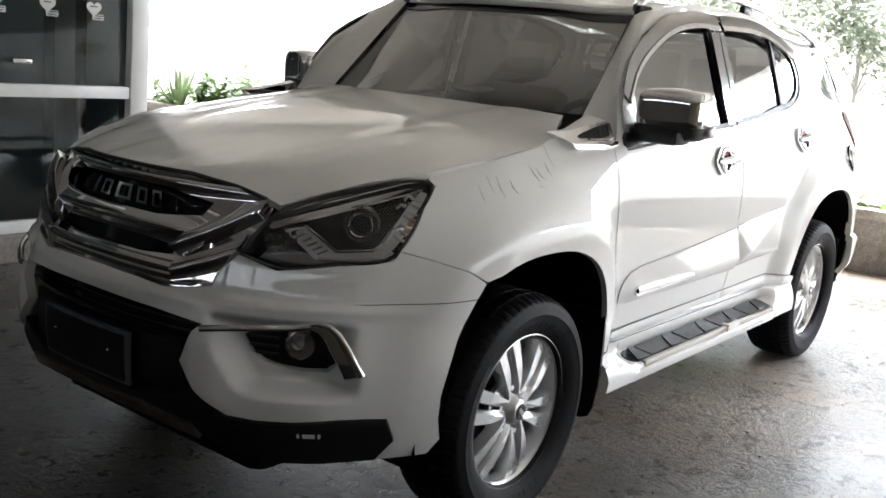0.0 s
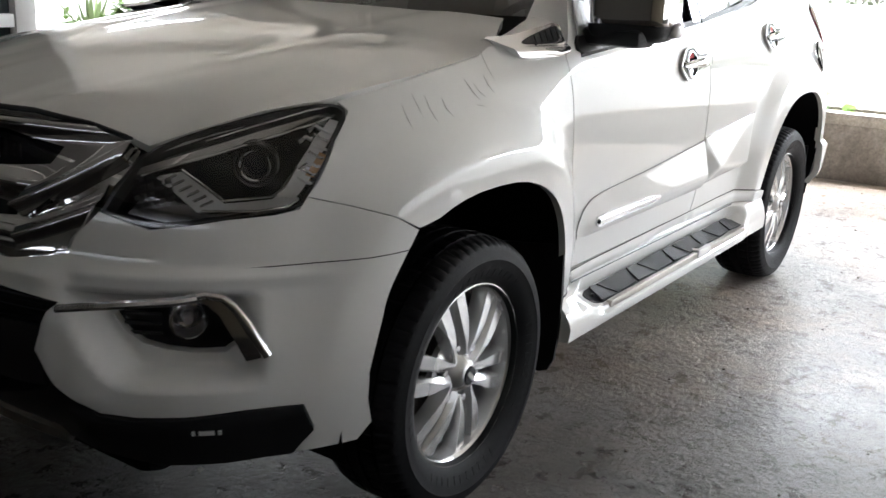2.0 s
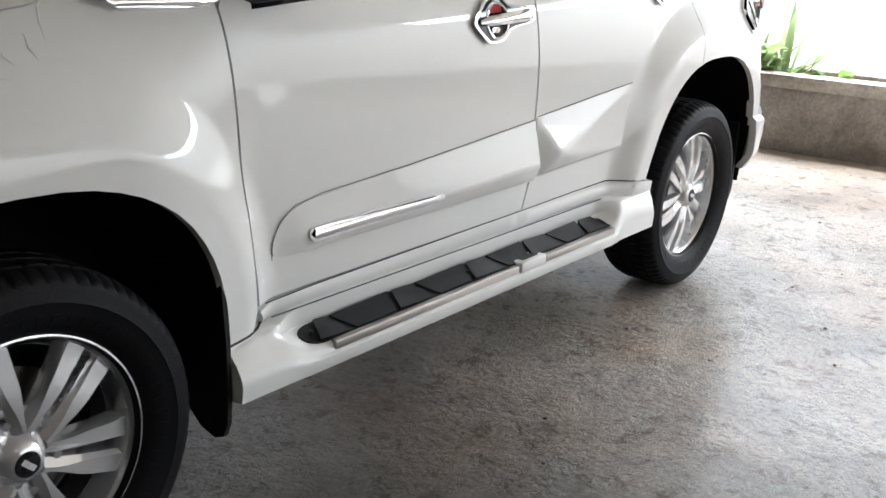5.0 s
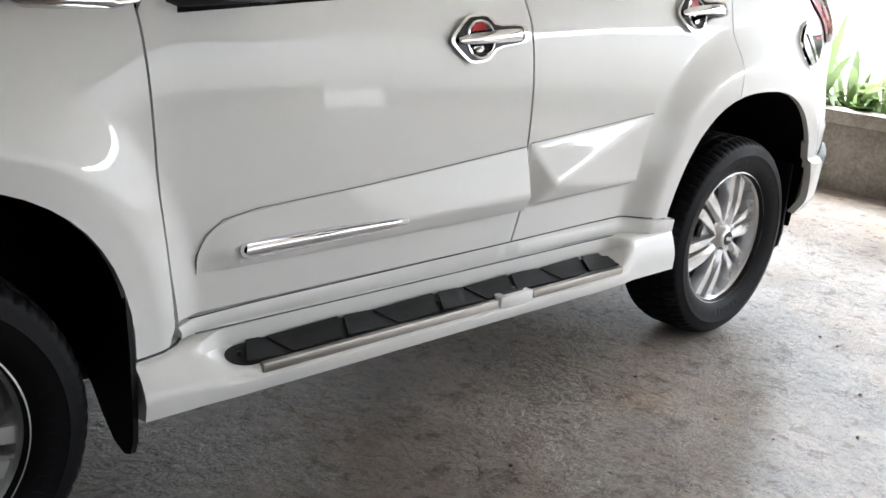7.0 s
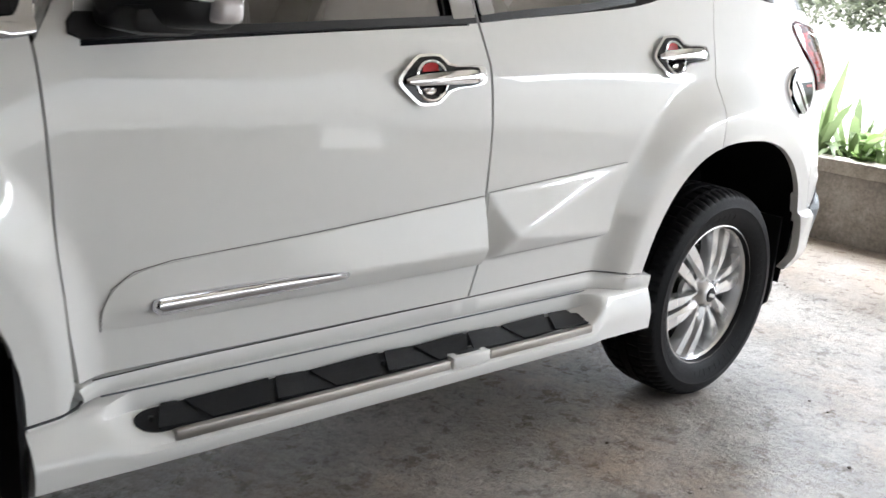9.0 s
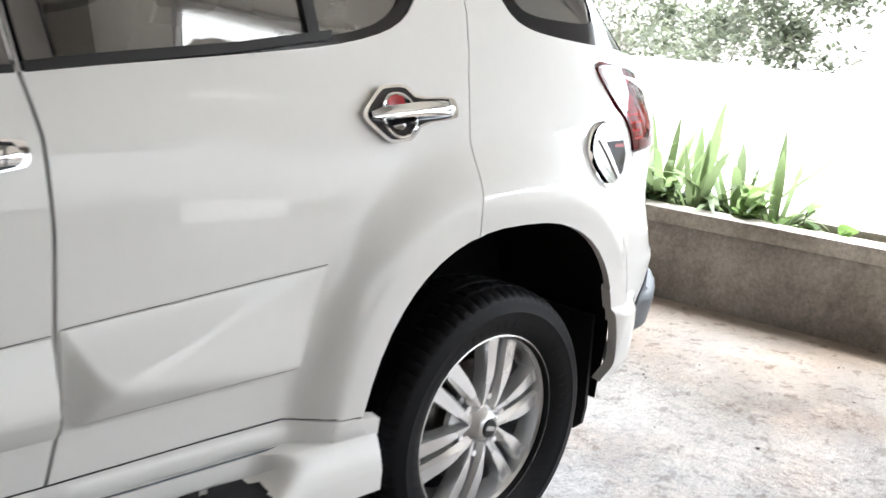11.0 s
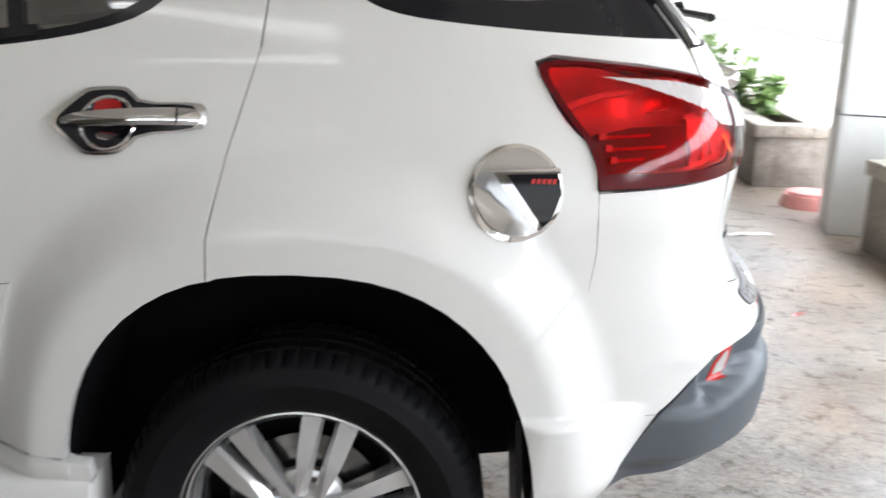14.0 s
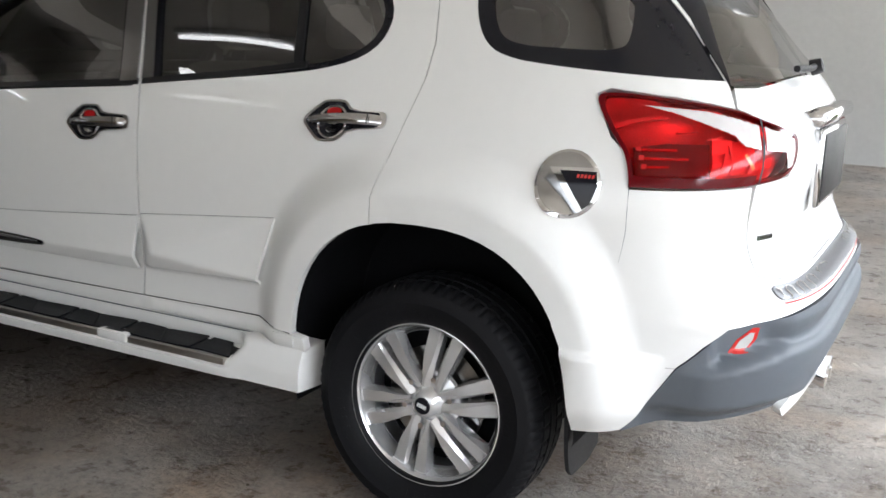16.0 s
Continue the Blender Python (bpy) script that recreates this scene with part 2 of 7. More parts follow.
        polish.inputs["From Min"].default_value, polish.inputs["From Max"].default_value = 0.9, 2.8
        polish.inputs["To Min"].default_value, polish.inputs["To Max"].default_value = 0.02, 0.42
        nt.links.new(wander.outputs[0], polish.inputs["Value"])
        nt.links.new(polish.outputs["Result"], b.inputs["Coat Weight"])
        sheen = nt.nodes.new("ShaderNodeMapRange")
        sheen.inputs["From Min"].default_value, sheen.inputs["From Max"].default_value = 0.9, 2.4
        sheen.inputs["To Min"].default_value, sheen.inputs["To Max"].default_value = 0.10, shine
        nt.links.new(wander.outputs[0], sheen.inputs["Value"])
        nt.links.new(sheen.outputs["Result"], b.inputs["Specular IOR Level"])
        dirt_shade = nt.nodes.new("ShaderNodeVectorMath")
        dirt_shade.operation = "SCALE"
        nt.links.new(base, dirt_shade.inputs[0])
        nt.links.new(trend.outputs["Result"], dirt_shade.inputs["Scale"])
        # dark grit and small chips lying in patches
        grit = nt.nodes.new("ShaderNodeTexVoronoi")
        grit.inputs["Scale"].default_value = 30.0
        nt.links.new(tc.outputs["Object"], grit.inputs["Vector"])
        specks = ramp(grit.outputs["Distance"], 0.09, 0.17, ((0.34, 0.32, 0.30), (1, 1, 1)))
        where = ramp(noise_at(2.7, 6, 0.7), 0.46, 0.60, ((0, 0, 0), (1, 1, 1)))
        base = mixed(where, base, mixed(1.0, base, specks, "MULTIPLY"))
        rust = ramp(noise_at(1.15, 5, 0.6), 0.46, 0.64, ((1.0, 1.0, 1.0), (0.98, 0.80, 0.64)))
        base = mixed(0.8, base, mixed(1.0, base, rust, "MULTIPLY"))
        nt.links.new(base, dirt_shade.inputs[0])
        # brown dust blown against the planter
        drift, dust_glare = nt.nodes.new("ShaderNodeMapRange"), nt.nodes.new("ShaderNodeRGB")
        drift.inputs["From Min"].default_value, drift.inputs["From Max"].default_value = 6.15, 7.15
        drift.inputs["To Max"].default_value = 0.8
        nt.links.new(wander.outputs[0], drift.inputs["Value"])
        dust_glare.outputs[0].default_value = (0.31, 0.245, 0.185, 1)
        dusty = mixed(1.0, dust_glare.outputs[0], grain, "MULTIPLY")
        nt.links.new(mixed(drift.outputs["Result"], dirt_shade.outputs["Vector"], dusty), b.inputs["Base Color"])
        chips = nt.nodes.new("ShaderNodeMapRange")
        chips.inputs["From Min"].default_value, chips.inputs["From Max"].default_value = 0.40, 0.56
        mask = nt.nodes.new("ShaderNodeMapRange")
        mask.inputs["From Min"].default_value, mask.inputs["From Max"].default_value = 0.38, 0.62
        mask.inputs["To Min"].default_value, mask.inputs["To Max"].default_value = 0.08, 0.75
        nt.links.new(noise_at(1.9, 5, 0.6), mask.inputs["Value"])
        nt.links.new(mask.outputs["Result"], chips.inputs["To Max"])
        nt.links.new(noise_at(24.0, 5, 0.62), chips.inputs["Value"])
        h3 = nt.nodes.new("ShaderNodeMath")
        h3.operation = "ADD"
        nt.links.new(h2.outputs[0], h3.inputs[0])
        nt.links.new(chips.outputs["Result"], h3.inputs[1])
        h2 = h3
    bp = nt.nodes.new("ShaderNodeBump")
    bp.inputs["Strength"].default_value, bp.inputs["Distance"].default_value = bump, 0.011 if chipped else 0.006
    nt.links.new(h2.outputs[0], bp.inputs["Height"])
    nt.links.new(bp.outputs["Normal"], b.inputs["Normal"])
    return m


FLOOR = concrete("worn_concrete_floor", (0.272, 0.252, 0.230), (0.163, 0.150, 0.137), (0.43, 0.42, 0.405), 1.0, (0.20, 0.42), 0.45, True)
FLOOR.node_tree.nodes["Principled BSDF"].inputs["Coat Roughness"].default_value = 0.30
FLOOR.node_tree.nodes["Principled BSDF"].inputs["Coat IOR"].default_value = 1.4
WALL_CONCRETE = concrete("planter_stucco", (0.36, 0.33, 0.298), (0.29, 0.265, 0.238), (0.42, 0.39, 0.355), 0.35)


# ---- shape of the body skin (half widths in metres; x back from the front axle, z up) ----
def lerp_table(table, v):
    """Smooth monotone reading of a small table of (position, value)."""
    if v <= table[0][0]:
        return table[0][1]
    for (a, p), (b, q) in zip(table, table[1:]):
        if v <= b:
            t = (v - a) / (b - a)
            return p + (q - p) * t
    return table[-1][1]


def curve_table(table, v):
    """Catmull-Rom reading of a small table of (position, value)."""
    n = len(table)
    if v <= table[0][0]:
        return table[0][1]
    if v >= table[-1][0]:
        return table[-1][1]
    k = next(i for i in range(n - 1) if v <= table[i + 1][0])
    (x1, y1), (x2, y2) = table[k], table[k + 1]
    x0, y0 = table[k - 1] if k > 0 else (2 * x1 - x2, 2 * y1 - y2)
    x3, y3 = table[k + 2] if k + 2 < n else (2 * x2 - x1, 2 * y2 - y1)
    t, h = (v - x1) / (x2 - x1), x2 - x1
    m1, m2 = (y2 - y0) / (x2 - x0) * h, (y3 - y1) / (x3 - x1) * h
    return (2 * t**3 - 3 * t**2 + 1) * y1 + (t**3 - 2 * t**2 + t) * m1 + (-2 * t**3 + 3 * t**2) * y2 + (t**3 - t**2) * m2


def smooth(a, b, v):
    t = min(1.0, max(0.0, (v - a) / (b - a)))
    return t * t * (3 - 2 * t)


DOOR = [(0.30, 0.80), (0.50, 0.836), (0.65, 0.852), (0.85, 0.862), (1.02, 0.860), (1.14, 0.846), (1.22, 0.822), (1.32, 0.783), (1.5, 0.722), (1.65, 0.665), (1.75, 0.60), (1.82, 0.53)]
NOSE = [(0.20, 0.82), (0.32, 0.90), (0.45, 0.965), (0.58, 0.985), (0.72, 0.975), (0.82, 0.935), (0.92, 0.905), (1.02, 0.880), (1.10, 0.850), (1.25, 0.78)]
TAIL = [(0.25, 1.16), (0.40, 1.23), (0.60, 1.275), (0.70, 1.27), (0.80, 1.235), (0.95, 1.175), (1.15, 1.195), (1.25, 1.17), (1.35, 1.11), (1.45, 1.02), (1.70, 0.80), (1.80, 0.65)]
TAIL_POWER = 5.2
WHEELBASE, HUB = 2.845, 0.381


def hood_edge(x):
    return 1.188 + 0.145 * x - 0.05 * x * x


def fender_half(x, z):
    q = max(0.0, (z - 0.80) / ((hood_edge(min(x, 0.5)) - 0.80) / 0.735))
    low = 0.90 - 0.06 * smooth(0.55, 0.25, z) + 0.02 * smooth(0.75, 0.6, z) * smooth(0.1, -0.3, x)
    return low * max(0.02, 1 - q**3) ** (1 / 3)


def base_half(x, z):
    f = smooth(0.62, 0.25, x)
    w = curve_table(DOOR, z) + 0.02 * smooth(2.0, 2.9, x) * smooth(1.3, 1.0, z)
    return w + (fender_half(x, z) - w) * f if f > 0 else w


def arch_norm(x, z, cx, a, h):
    dx, dz = abs(x - cx) / a, max(0.0, z - HUB) / h
    return (dx**2.5 + dz**2.5) ** 0.4


def flare(x, z):
    out = 0.0
    for cx, a, h, top, size in ((0.0, 0.478, 0.528, 0.045, 1.42), (WHEELBASE, 0.474, 0.560, 0.062, 1.42)):
        r = arch_norm(x, z, cx, a, h)
        out += top * (1 - smooth(1.12, size - 0.02, r)) * smooth(-0.75, -0.35, x)
    return out


def side_half(x, z):
    """Half width of the whole skin at x and z."""
    w = base_half(x, z)
    if x < 0:
        k = min(0.9999, -x / curve_table(NOSE, z))
        w *= (1 - k**2.5) ** 0.4
    if x > 2.6:
        n = TAIL_POWER
        k = min(0.9999, (x - 2.6) / curve_table(TAIL, z))
        w *= (1 - k**n) ** (1 / n)
    return w + flare(x, z)


def side_at(x, z):
    return (x, -side_half(x, z), z)


def nose_at(u, z):
    """u from 0 at the middle of the front to 1 abreast of the front axle."""
    s = -1.0 if u < 0 else 1.0
    u = min(abs(u), 1.0)
    th = u * math.pi / 2
    a = curve_table(NOSE, z)
    x = -a * max(0.0, math.cos(th)) ** 0.8
    w = base_half(x, z) * math.sin(th) ** 0.8
    return (x, -s * (w + flare(x, z) * smooth(0.3, 0.6, u)), z)


def tail_at(u, z):
    """u from 0 abreast of the rear axle to 1 at the middle of the tail."""
    s = -1.0 if u > 1 else 1.0
    u = 2 - u if u > 1 else u
    th = max(u, 0.0) ** 1.4 * math.pi / 2
    n = TAIL_POWER
    x = 2.6 + curve_table(TAIL, z) * math.sin(th) ** (2 / n)
    w = base_half(x, z) * max(0.0, math.cos(th)) ** (2 / n)
    return (x, -s * (w + flare(x, z)), z)


def nose_top(u):
    """Height of the hood's front edge over the grille and the headlamps."""
    return lerp_table([(0, 1.088), (0.22, 1.086), (0.32, 1.070), (0.37, 1.052), (0.40, 1.034), (0.50, 1.070), (0.62, 1.105), (0.72, 1.124), (0.80, 1.130)], abs(u))


def hood_plain(x, y):
    edge = side_half(min(x, 0.45), hood_edge(min(x, 0.45)))
    s = min(1.3, abs(y) / max(0.3, edge))
    return hood_edge(x) + 0.060 * (1 - s**2.4) + 0.006 * smooth(0.42, 0.56, s) * smooth(0.95, 0.70, s)


def hood_front(y):
    """The front edge of the hood at y: (x, z)."""
    lo, hi = 0.0, 0.80
    for _ in range(24):
        mid = (lo + hi) / 2
        if -nose_at(mid, nose_top(mid))[1] < abs(y):
            lo = mid
        else:
            hi = mid
    p = nose_at(lo, nose_top(lo))
    return p[0], p[2]


def hood_z(x, y):
    fx, fz = hood_front(min(abs(y), 0.70))
    return hood_plain(x, y) + (fz - hood_plain(fx, y)) * (1 - smooth(0.0, 0.38, x - fx))


def roof_z(x, y):
    mid = curve_table([(0.85, 1.675), (1.1, 1.735), (1.5, 1.775), (2.1, 1.785), (2.8, 1.765), (3.3, 1.715), (3.6, 1.66)], x)
    s = abs(y) / 0.66
    return mid - 0.075 * s**3 - 0.015 * s * s


def screen_at(y, z):
    """Windscreen: leans back, bowed forwards in the middle."""
    return (0.40 + (z - 1.22) * 1.16 + 0.20 * (y / 0.70) ** 2, y, z)


# ---- mesh tools ----
from mathutils.geometry import delaunay_2d_cdt


def part(name, bm, material, parent=None, label="", flat=False):
    """Links a bmesh as one mesh object under a thing or under a part."""
    me = bpy.data.meshes.new(name)
    bmesh.ops.recalc_face_normals(bm, faces=bm.faces) if not flat else None
    bm.to_mesh(me)
    bm.free()
    return put(name, me, material, parent, label)


def put(name, me, material, parent=None, label=""):
    if not me.materials:
        me.materials.append(material)
    ob = new(name, me)
    if parent:
        ob.parent = parent
        ob.matrix_parent_inverse = parent_world(parent).inverted()
    if label:
        ob["label"] = label
    return ob


def parent_world(ob):
    """The world matrix of an object before the scene is updated."""
    own = ob.matrix_parent_inverse @ ob.matrix_basis
    return parent_world(ob.parent) @ own if ob.parent else ob.matrix_basis.copy()


def smooth_mesh(me, angle=40):
    me.shade_smooth()
    me.set_sharp_from_angle(angle=radians(angle))


RAW = {}


def from_raw(name, co, faces, normals):
    me = bpy.data.meshes.new(name)
    me.from_pydata(co, [], faces)
    me.shade_smooth()
    me.normals_split_custom_set_from_vertices(normals)
    RAW[me] = (co, faces, normals)
    return me


def mirrored(me):
    """The same mesh on the other side of the car (y turned over)."""
    if me in RAW:
        co, faces, normals = RAW[me]
        return from_raw(me.name, [(x, -y, z) for x, y, z in co], [f[::-1] for f in faces], [(x, -y, z) for x, y, z in normals])
    m2 = me.copy()
    m2.transform(Matrix.Diagonal((1, -1, 1, 1)))
    m2.flip_normals()
    return m2


def dense(points, step, closed=True):
    """A polygon with extra points, so that no edge is longer than step."""
    out = []
    n = len(points)
    for i in range(n if closed else n - 1):
        a, b = Vector(points[i]), Vector(points[(i + 1) % n])
        k = max(1, math.ceil((b - a).length / step))
        out += [a.lerp(b, j / k) for j in range(k)]
    if not closed:
        out.append(Vector(points[-1]))
    return out


def rounded(points, sharp=(), rounds=2):
    """Chaikin corner cutting that keeps the corners named in sharp."""
    pts = [(Vector(p), i in sharp) for i, p in enumerate(points)]
    for _ in range(rounds):
        out = []
        for i, (p, keep) in enumerate(pts):
            q0, q1 = pts[i - 1][0], pts[(i + 1) % len(pts)][0]
            if keep:
                out.append((p, True))
            else:
                out += [(p.lerp(q0, 0.25), False), (p.lerp(q1, 0.25), False)]
        pts = out
    return [p for p, _ in pts]


def inside(loops, x, y):
    hit = np.zeros(len(x), bool)
    for loop in loops:
        px, py = np.array([p[0] for p in loop]), np.array([p[1] for p in loop])
        qx, qy = np.roll(px, -1), np.roll(py, -1)
        for a, b, c, d in zip(px, py, qx, qy):
            if b != d:
                hit ^= ((b > y) != (d > y)) & (x < (c - a) * (y - b) / (d - b) + a)
    return hit


def sheet(name, outline, fn, step=0.035, thick=0.015, holes=(), lift=None, off=0.0):
    """A curved panel: the flat outline (with holes) laid onto the surface fn(u, v), its edges turned inwards by thick.
    lift(u, v): relief along the surface's normal."""
    loops = [dense(l, step * 0.6) for l in (outline, *holes)]
    verts, edges = [], []
    for l in loops:
        k = len(verts)
        verts += [Vector((p[0], p[1])) for p in l]
        edges += [(k + i, k + (i + 1) % len(l)) for i in range(len(l))]
    xs, ys = [p[0] for p in loops[0]], [p[1] for p in loops[0]]
    gx, gy = np.meshgrid(np.arange(min(xs) + step / 2, max(xs), step), np.arange(min(ys) + step / 2, max(ys), step))
    gx, gy = gx.ravel(), gy.ravel()
    ok = inside(loops, gx, gy)
    border = np.array([(p[0], p[1]) for p in verts])
    for x, y in zip(gx[ok], gy[ok]):
        if np.min((border[:, 0] - x) ** 2 + (border[:, 1] - y) ** 2) > (0.42 * step) ** 2:
            verts.append(Vector((x, y)))
    vs, es, fs, *_ = delaunay_2d_cdt(verts, edges, [], 0, 1e-7)
    fs = [f for f in fs if len(f) == 3]
    cx = np.array([sum(vs[i][0] for i in f) / 3 for f in fs])
    cy = np.array([sum(vs[i][1] for i in f) / 3 for f in fs])
    fs = [f for f, k in zip(fs, inside(loops, cx, cy)) if k]

    def spot(u, v):
        p = Vector(fn(u, v))
        e = 0.004
        du, dv = Vector(fn(u + e, v)) - Vector(fn(u - e, v)), Vector(fn(u, v + e)) - Vector(fn(u, v - e))
        n = du.cross(dv)
        return p, n.normalized() if n.length > 1e-9 else Vector((0, -1, 0))

    def shown(u, v):
        p, n = spot(u, v)
        return p + n * (off + (lift(u, v) if lift else 0.0)), n

    co, no, inn = [], [], []
    for p in vs:
        a, n0 = shown(p[0], p[1])
        if lift:
            e = 0.006
            du = shown(p[0] + e, p[1])[0] - shown(p[0] - e, p[1])[0]
            dv = shown(p[0], p[1] + e)[0] - shown(p[0], p[1] - e)[0]
            n = du.cross(dv).normalized()
        else:
            n = n0
        co.append(a)
        no.append(n)
        inn.append(n0)
    faces = [tuple(f) for f in fs]
    count = {}
    for f in faces:
        for i in range(3):
            count[(f[i], f[(i + 1) % 3])] = 1
    rim = [(a, b) for a, b in count if (b, a) not in count]
    if thick > 0:
        base = len(co)
        top, low = {}, {}
        for a, b in rim:
            for v in (a, b):
                if v not in top:
                    top[v] = len(co)
                    co.append(co[v].copy())
                    no.append(None)
                    low[v] = len(co)
                    co.append(co[v] - inn[v] * thick)
                    no.append(None)
        for a, b in rim:
            faces.append((top[b], top[a], low[a], low[b]))
            side = (co[b] - co[a]).cross(inn[a])
            for i in (top[a], top[b], low[a], low[b]):
                no[i] = (no[i] or Vector()) + side.normalized() if side.length else Vector((0, 0, 1))
    return from_raw(name, [tuple(c) for c in co], faces, [tuple((n or Vector((0, 0, 1))).normalized()) for n in no])


def both(name, me, material, parents, label=""):
    """A part on the near side of the car and its twin on the far side."""
    m2 = mirrored(me)
    pa, pb = parents if isinstance(parents, tuple) else (parents, parents)
    return put(name, me, material, pa, label), put(name, m2, material, pb, label)


def box(bm, lo, hi, bevel=0.0):
    r = bmesh.ops.create_cube(bm, size=1.0)
    vs = r["verts"]
    lo, hi = Vector(lo), Vector(hi)
    for v in vs:
        v.co = Vector((lo[i] + (v.co[i] + 0.5) * (hi[i] - lo[i]) for i in range(3)))
    if bevel > 0:
        es = list({e for v in vs for e in v.link_edges})
        bmesh.ops.bevel(bm, geom=es, offset=bevel, segments=2, profile=0.5, affect="EDGES")
    return bm


def boxed(lo, hi, bevel=0.0):
    return box(bmesh.new(), lo, hi, bevel)


def lathe(profile, seg=64, closed=False, wob=None):
    """Turns (radius, along) round the y axis; along is -y, outwards."""
    bm = bmesh.new()
    rings = []
    for k in range(seg):
        a = 2 * math.pi * k / seg
        ring = []
        for j, (r, h) in enumerate(profile):
            rr = r + (wob(k, j) if wob else 0.0)
            ring.append(bm.verts.new((rr * math.cos(a), -h, rr * math.sin(a))))
        rings.append(ring)
    m = len(profile)
    for k in range(seg):
        a, b = rings[k], rings[(k + 1) % seg]
        for j in range(m if closed else m - 1):
            q = [a[j], a[(j + 1) % m], b[(j + 1) % m], b[j]]
            bm.faces.new(q)
    bmesh.ops.remove_doubles(bm, verts=bm.verts, dist=1e-6)
    bmesh.ops.recalc_face_normals(bm, faces=bm.faces)
    return bm


def tube(points, radius, seg=8, flat=1.0):
    """A round bar along points; flat squeezes it upwards."""
    bm = bmesh.new()
    pts = [Vector(p) for p in points]
    rings = []
    for i, p in enumerate(pts):
        d = (pts[min(i + 1, len(pts) - 1)] - pts[max(i - 1, 0)]).normalized()
        s = d.cross(Vector((0, 0, 1)))
        s = s.normalized() if s.length > 1e-4 else Vector((1, 0, 0))
        u = s.cross(d).normalized()
        r = radius(i / (len(pts) - 1)) if callable(radius) else radius
        rings.append([bm.verts.new(p + (s * math.cos(2 * math.pi * k / seg) + u * flat * math.sin(2 * math.pi * k / seg)) * r) for k in range(seg)])
    for a, b in zip(rings, rings[1:]):
        for k in range(seg):
            bm.faces.new((a[k], a[(k + 1) % seg], b[(k + 1) % seg], b[k]))
    bm.faces.new(rings[0][::-1])
    bm.faces.new(rings[-1])
    return bm


def grid_mesh(name, rows, closed=False):
    """A lofted surface from equal rows of points."""
    me = bpy.data.meshes.new(name)
    n, m = len(rows), len(rows[0])
    co = [tuple(p) for r in rows for p in r]
    faces = [(i * m + j, i * m + (j + 1) % m, (i + 1) * m + (j + 1) % m, (i + 1) * m + j) for i in range(n - 1) for j in range(m if closed else m - 1)]
    me.from_pydata(co, [], faces)
    return me


def shaded(bm, name, angle=40):
    me = bpy.data.meshes.new(name)
    bmesh.ops.recalc_face_normals(bm, faces=bm.faces)
    bm.to_mesh(me)
    bm.free()
    smooth_mesh(me, angle)
    return me


def thing(name, label, category, at=(0, 0, 0), group="", kind=""):
    ob = new(name)
    ob.matrix_basis = Matrix.Translation(at)
    return tagged(ob, label, category, group, kind)


TURN = Matrix.Translation((5.80, 0, 0)) @ Matrix.Rotation(radians(5.7), 4, "Z") @ Matrix.Translation((-5.84, 0, 0))  # the planter edge runs a little askew to the car


# ---- the covered forecourt: floor, planters, shopfront, columns, ceiling ----
def slab(name, lo, hi, material, bevel=0.0, label="", category="", kind="structure", parent=None):
    ob = put(name, shaded(boxed(lo, hi, bevel), name, 30), material, parent)
    return tagged(ob, label, category, kind=kind) if not parent else ob


slab("ground", (-300, -300, -0.30), (300, 300, -0.12), OUTSIDE, label="pale sunlit paving around the building", category="ground")
slab("floor", (-7.5, -7.5, -0.12), (6.40, 9.62, 0.0), FLOOR, label="worn grey concrete floor with pale scuffs and small stones", category="floor")

def planter(name, x0, x1, y0, y1, top, label):
    """Rendered planter trough with a proud capping and soil."""
    ob = thing(name, label, "planter", (x0, y0, 0))
    t = 0.13
    bm = boxed((x0, y0, 0.0), (x0 + t, y1, top - 0.09), 0.004)
    box(bm, (x1 - t, y0, -0.12), (x1, y1, top - 0.09), 0.004)
    box(bm, (x0 + t, y0, 0.0), (x1 - t, y0 + t, top - 0.09), 0.004)
    box(bm, (x0 + t, y1 - t, 0.0), (x1 - t, y1, top - 0.09), 0.004)
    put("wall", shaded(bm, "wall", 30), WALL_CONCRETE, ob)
    bm = boxed((x0 - 0.025, y0 - 0.02, top - 0.088), (x0 + t + 0.03, y1 + 0.02, top), 0.008)
    box(bm, (x1 - t - 0.03, y0 - 0.02, top - 0.088), (x1 + 0.02, y1 + 0.02, top), 0.008)
    box(bm, (x0 + t + 0.032, y0 - 0.02, top - 0.088), (x1 - t - 0.032, y0 + t, top), 0.008)
    put("capping", shaded(bm, "capping", 30), CAPPING, ob)
    put("soil", shaded(boxed((x0 + t, y0 + t, 0.05), (x1 - t, y1 - t, top - 0.12)), "soil"), SOIL, ob)
    return ob


CAPPING = concrete("planter_capping", (0.46, 0.43, 0.38), (0.36, 0.33, 0.29), (0.52, 0.49, 0.45), 0.3)
SOIL = mat("soil", (0.06, 0.045, 0.03), rough=0.95, bump=0.9, scale=60, vary=0.3, vscale=6)
near_planter = planter("planter_near", 5.84, 6.42, -7.4, 2.74, 0.52, "long low rendered concrete planter along the forecourt edge")
near_planter.matrix_basis = TURN @ near_planter.matrix_basis
planter("planter_far", 5.40, 5.94, 4.36, 9.4, 0.46, "low rendered concrete planter beyond the white column")

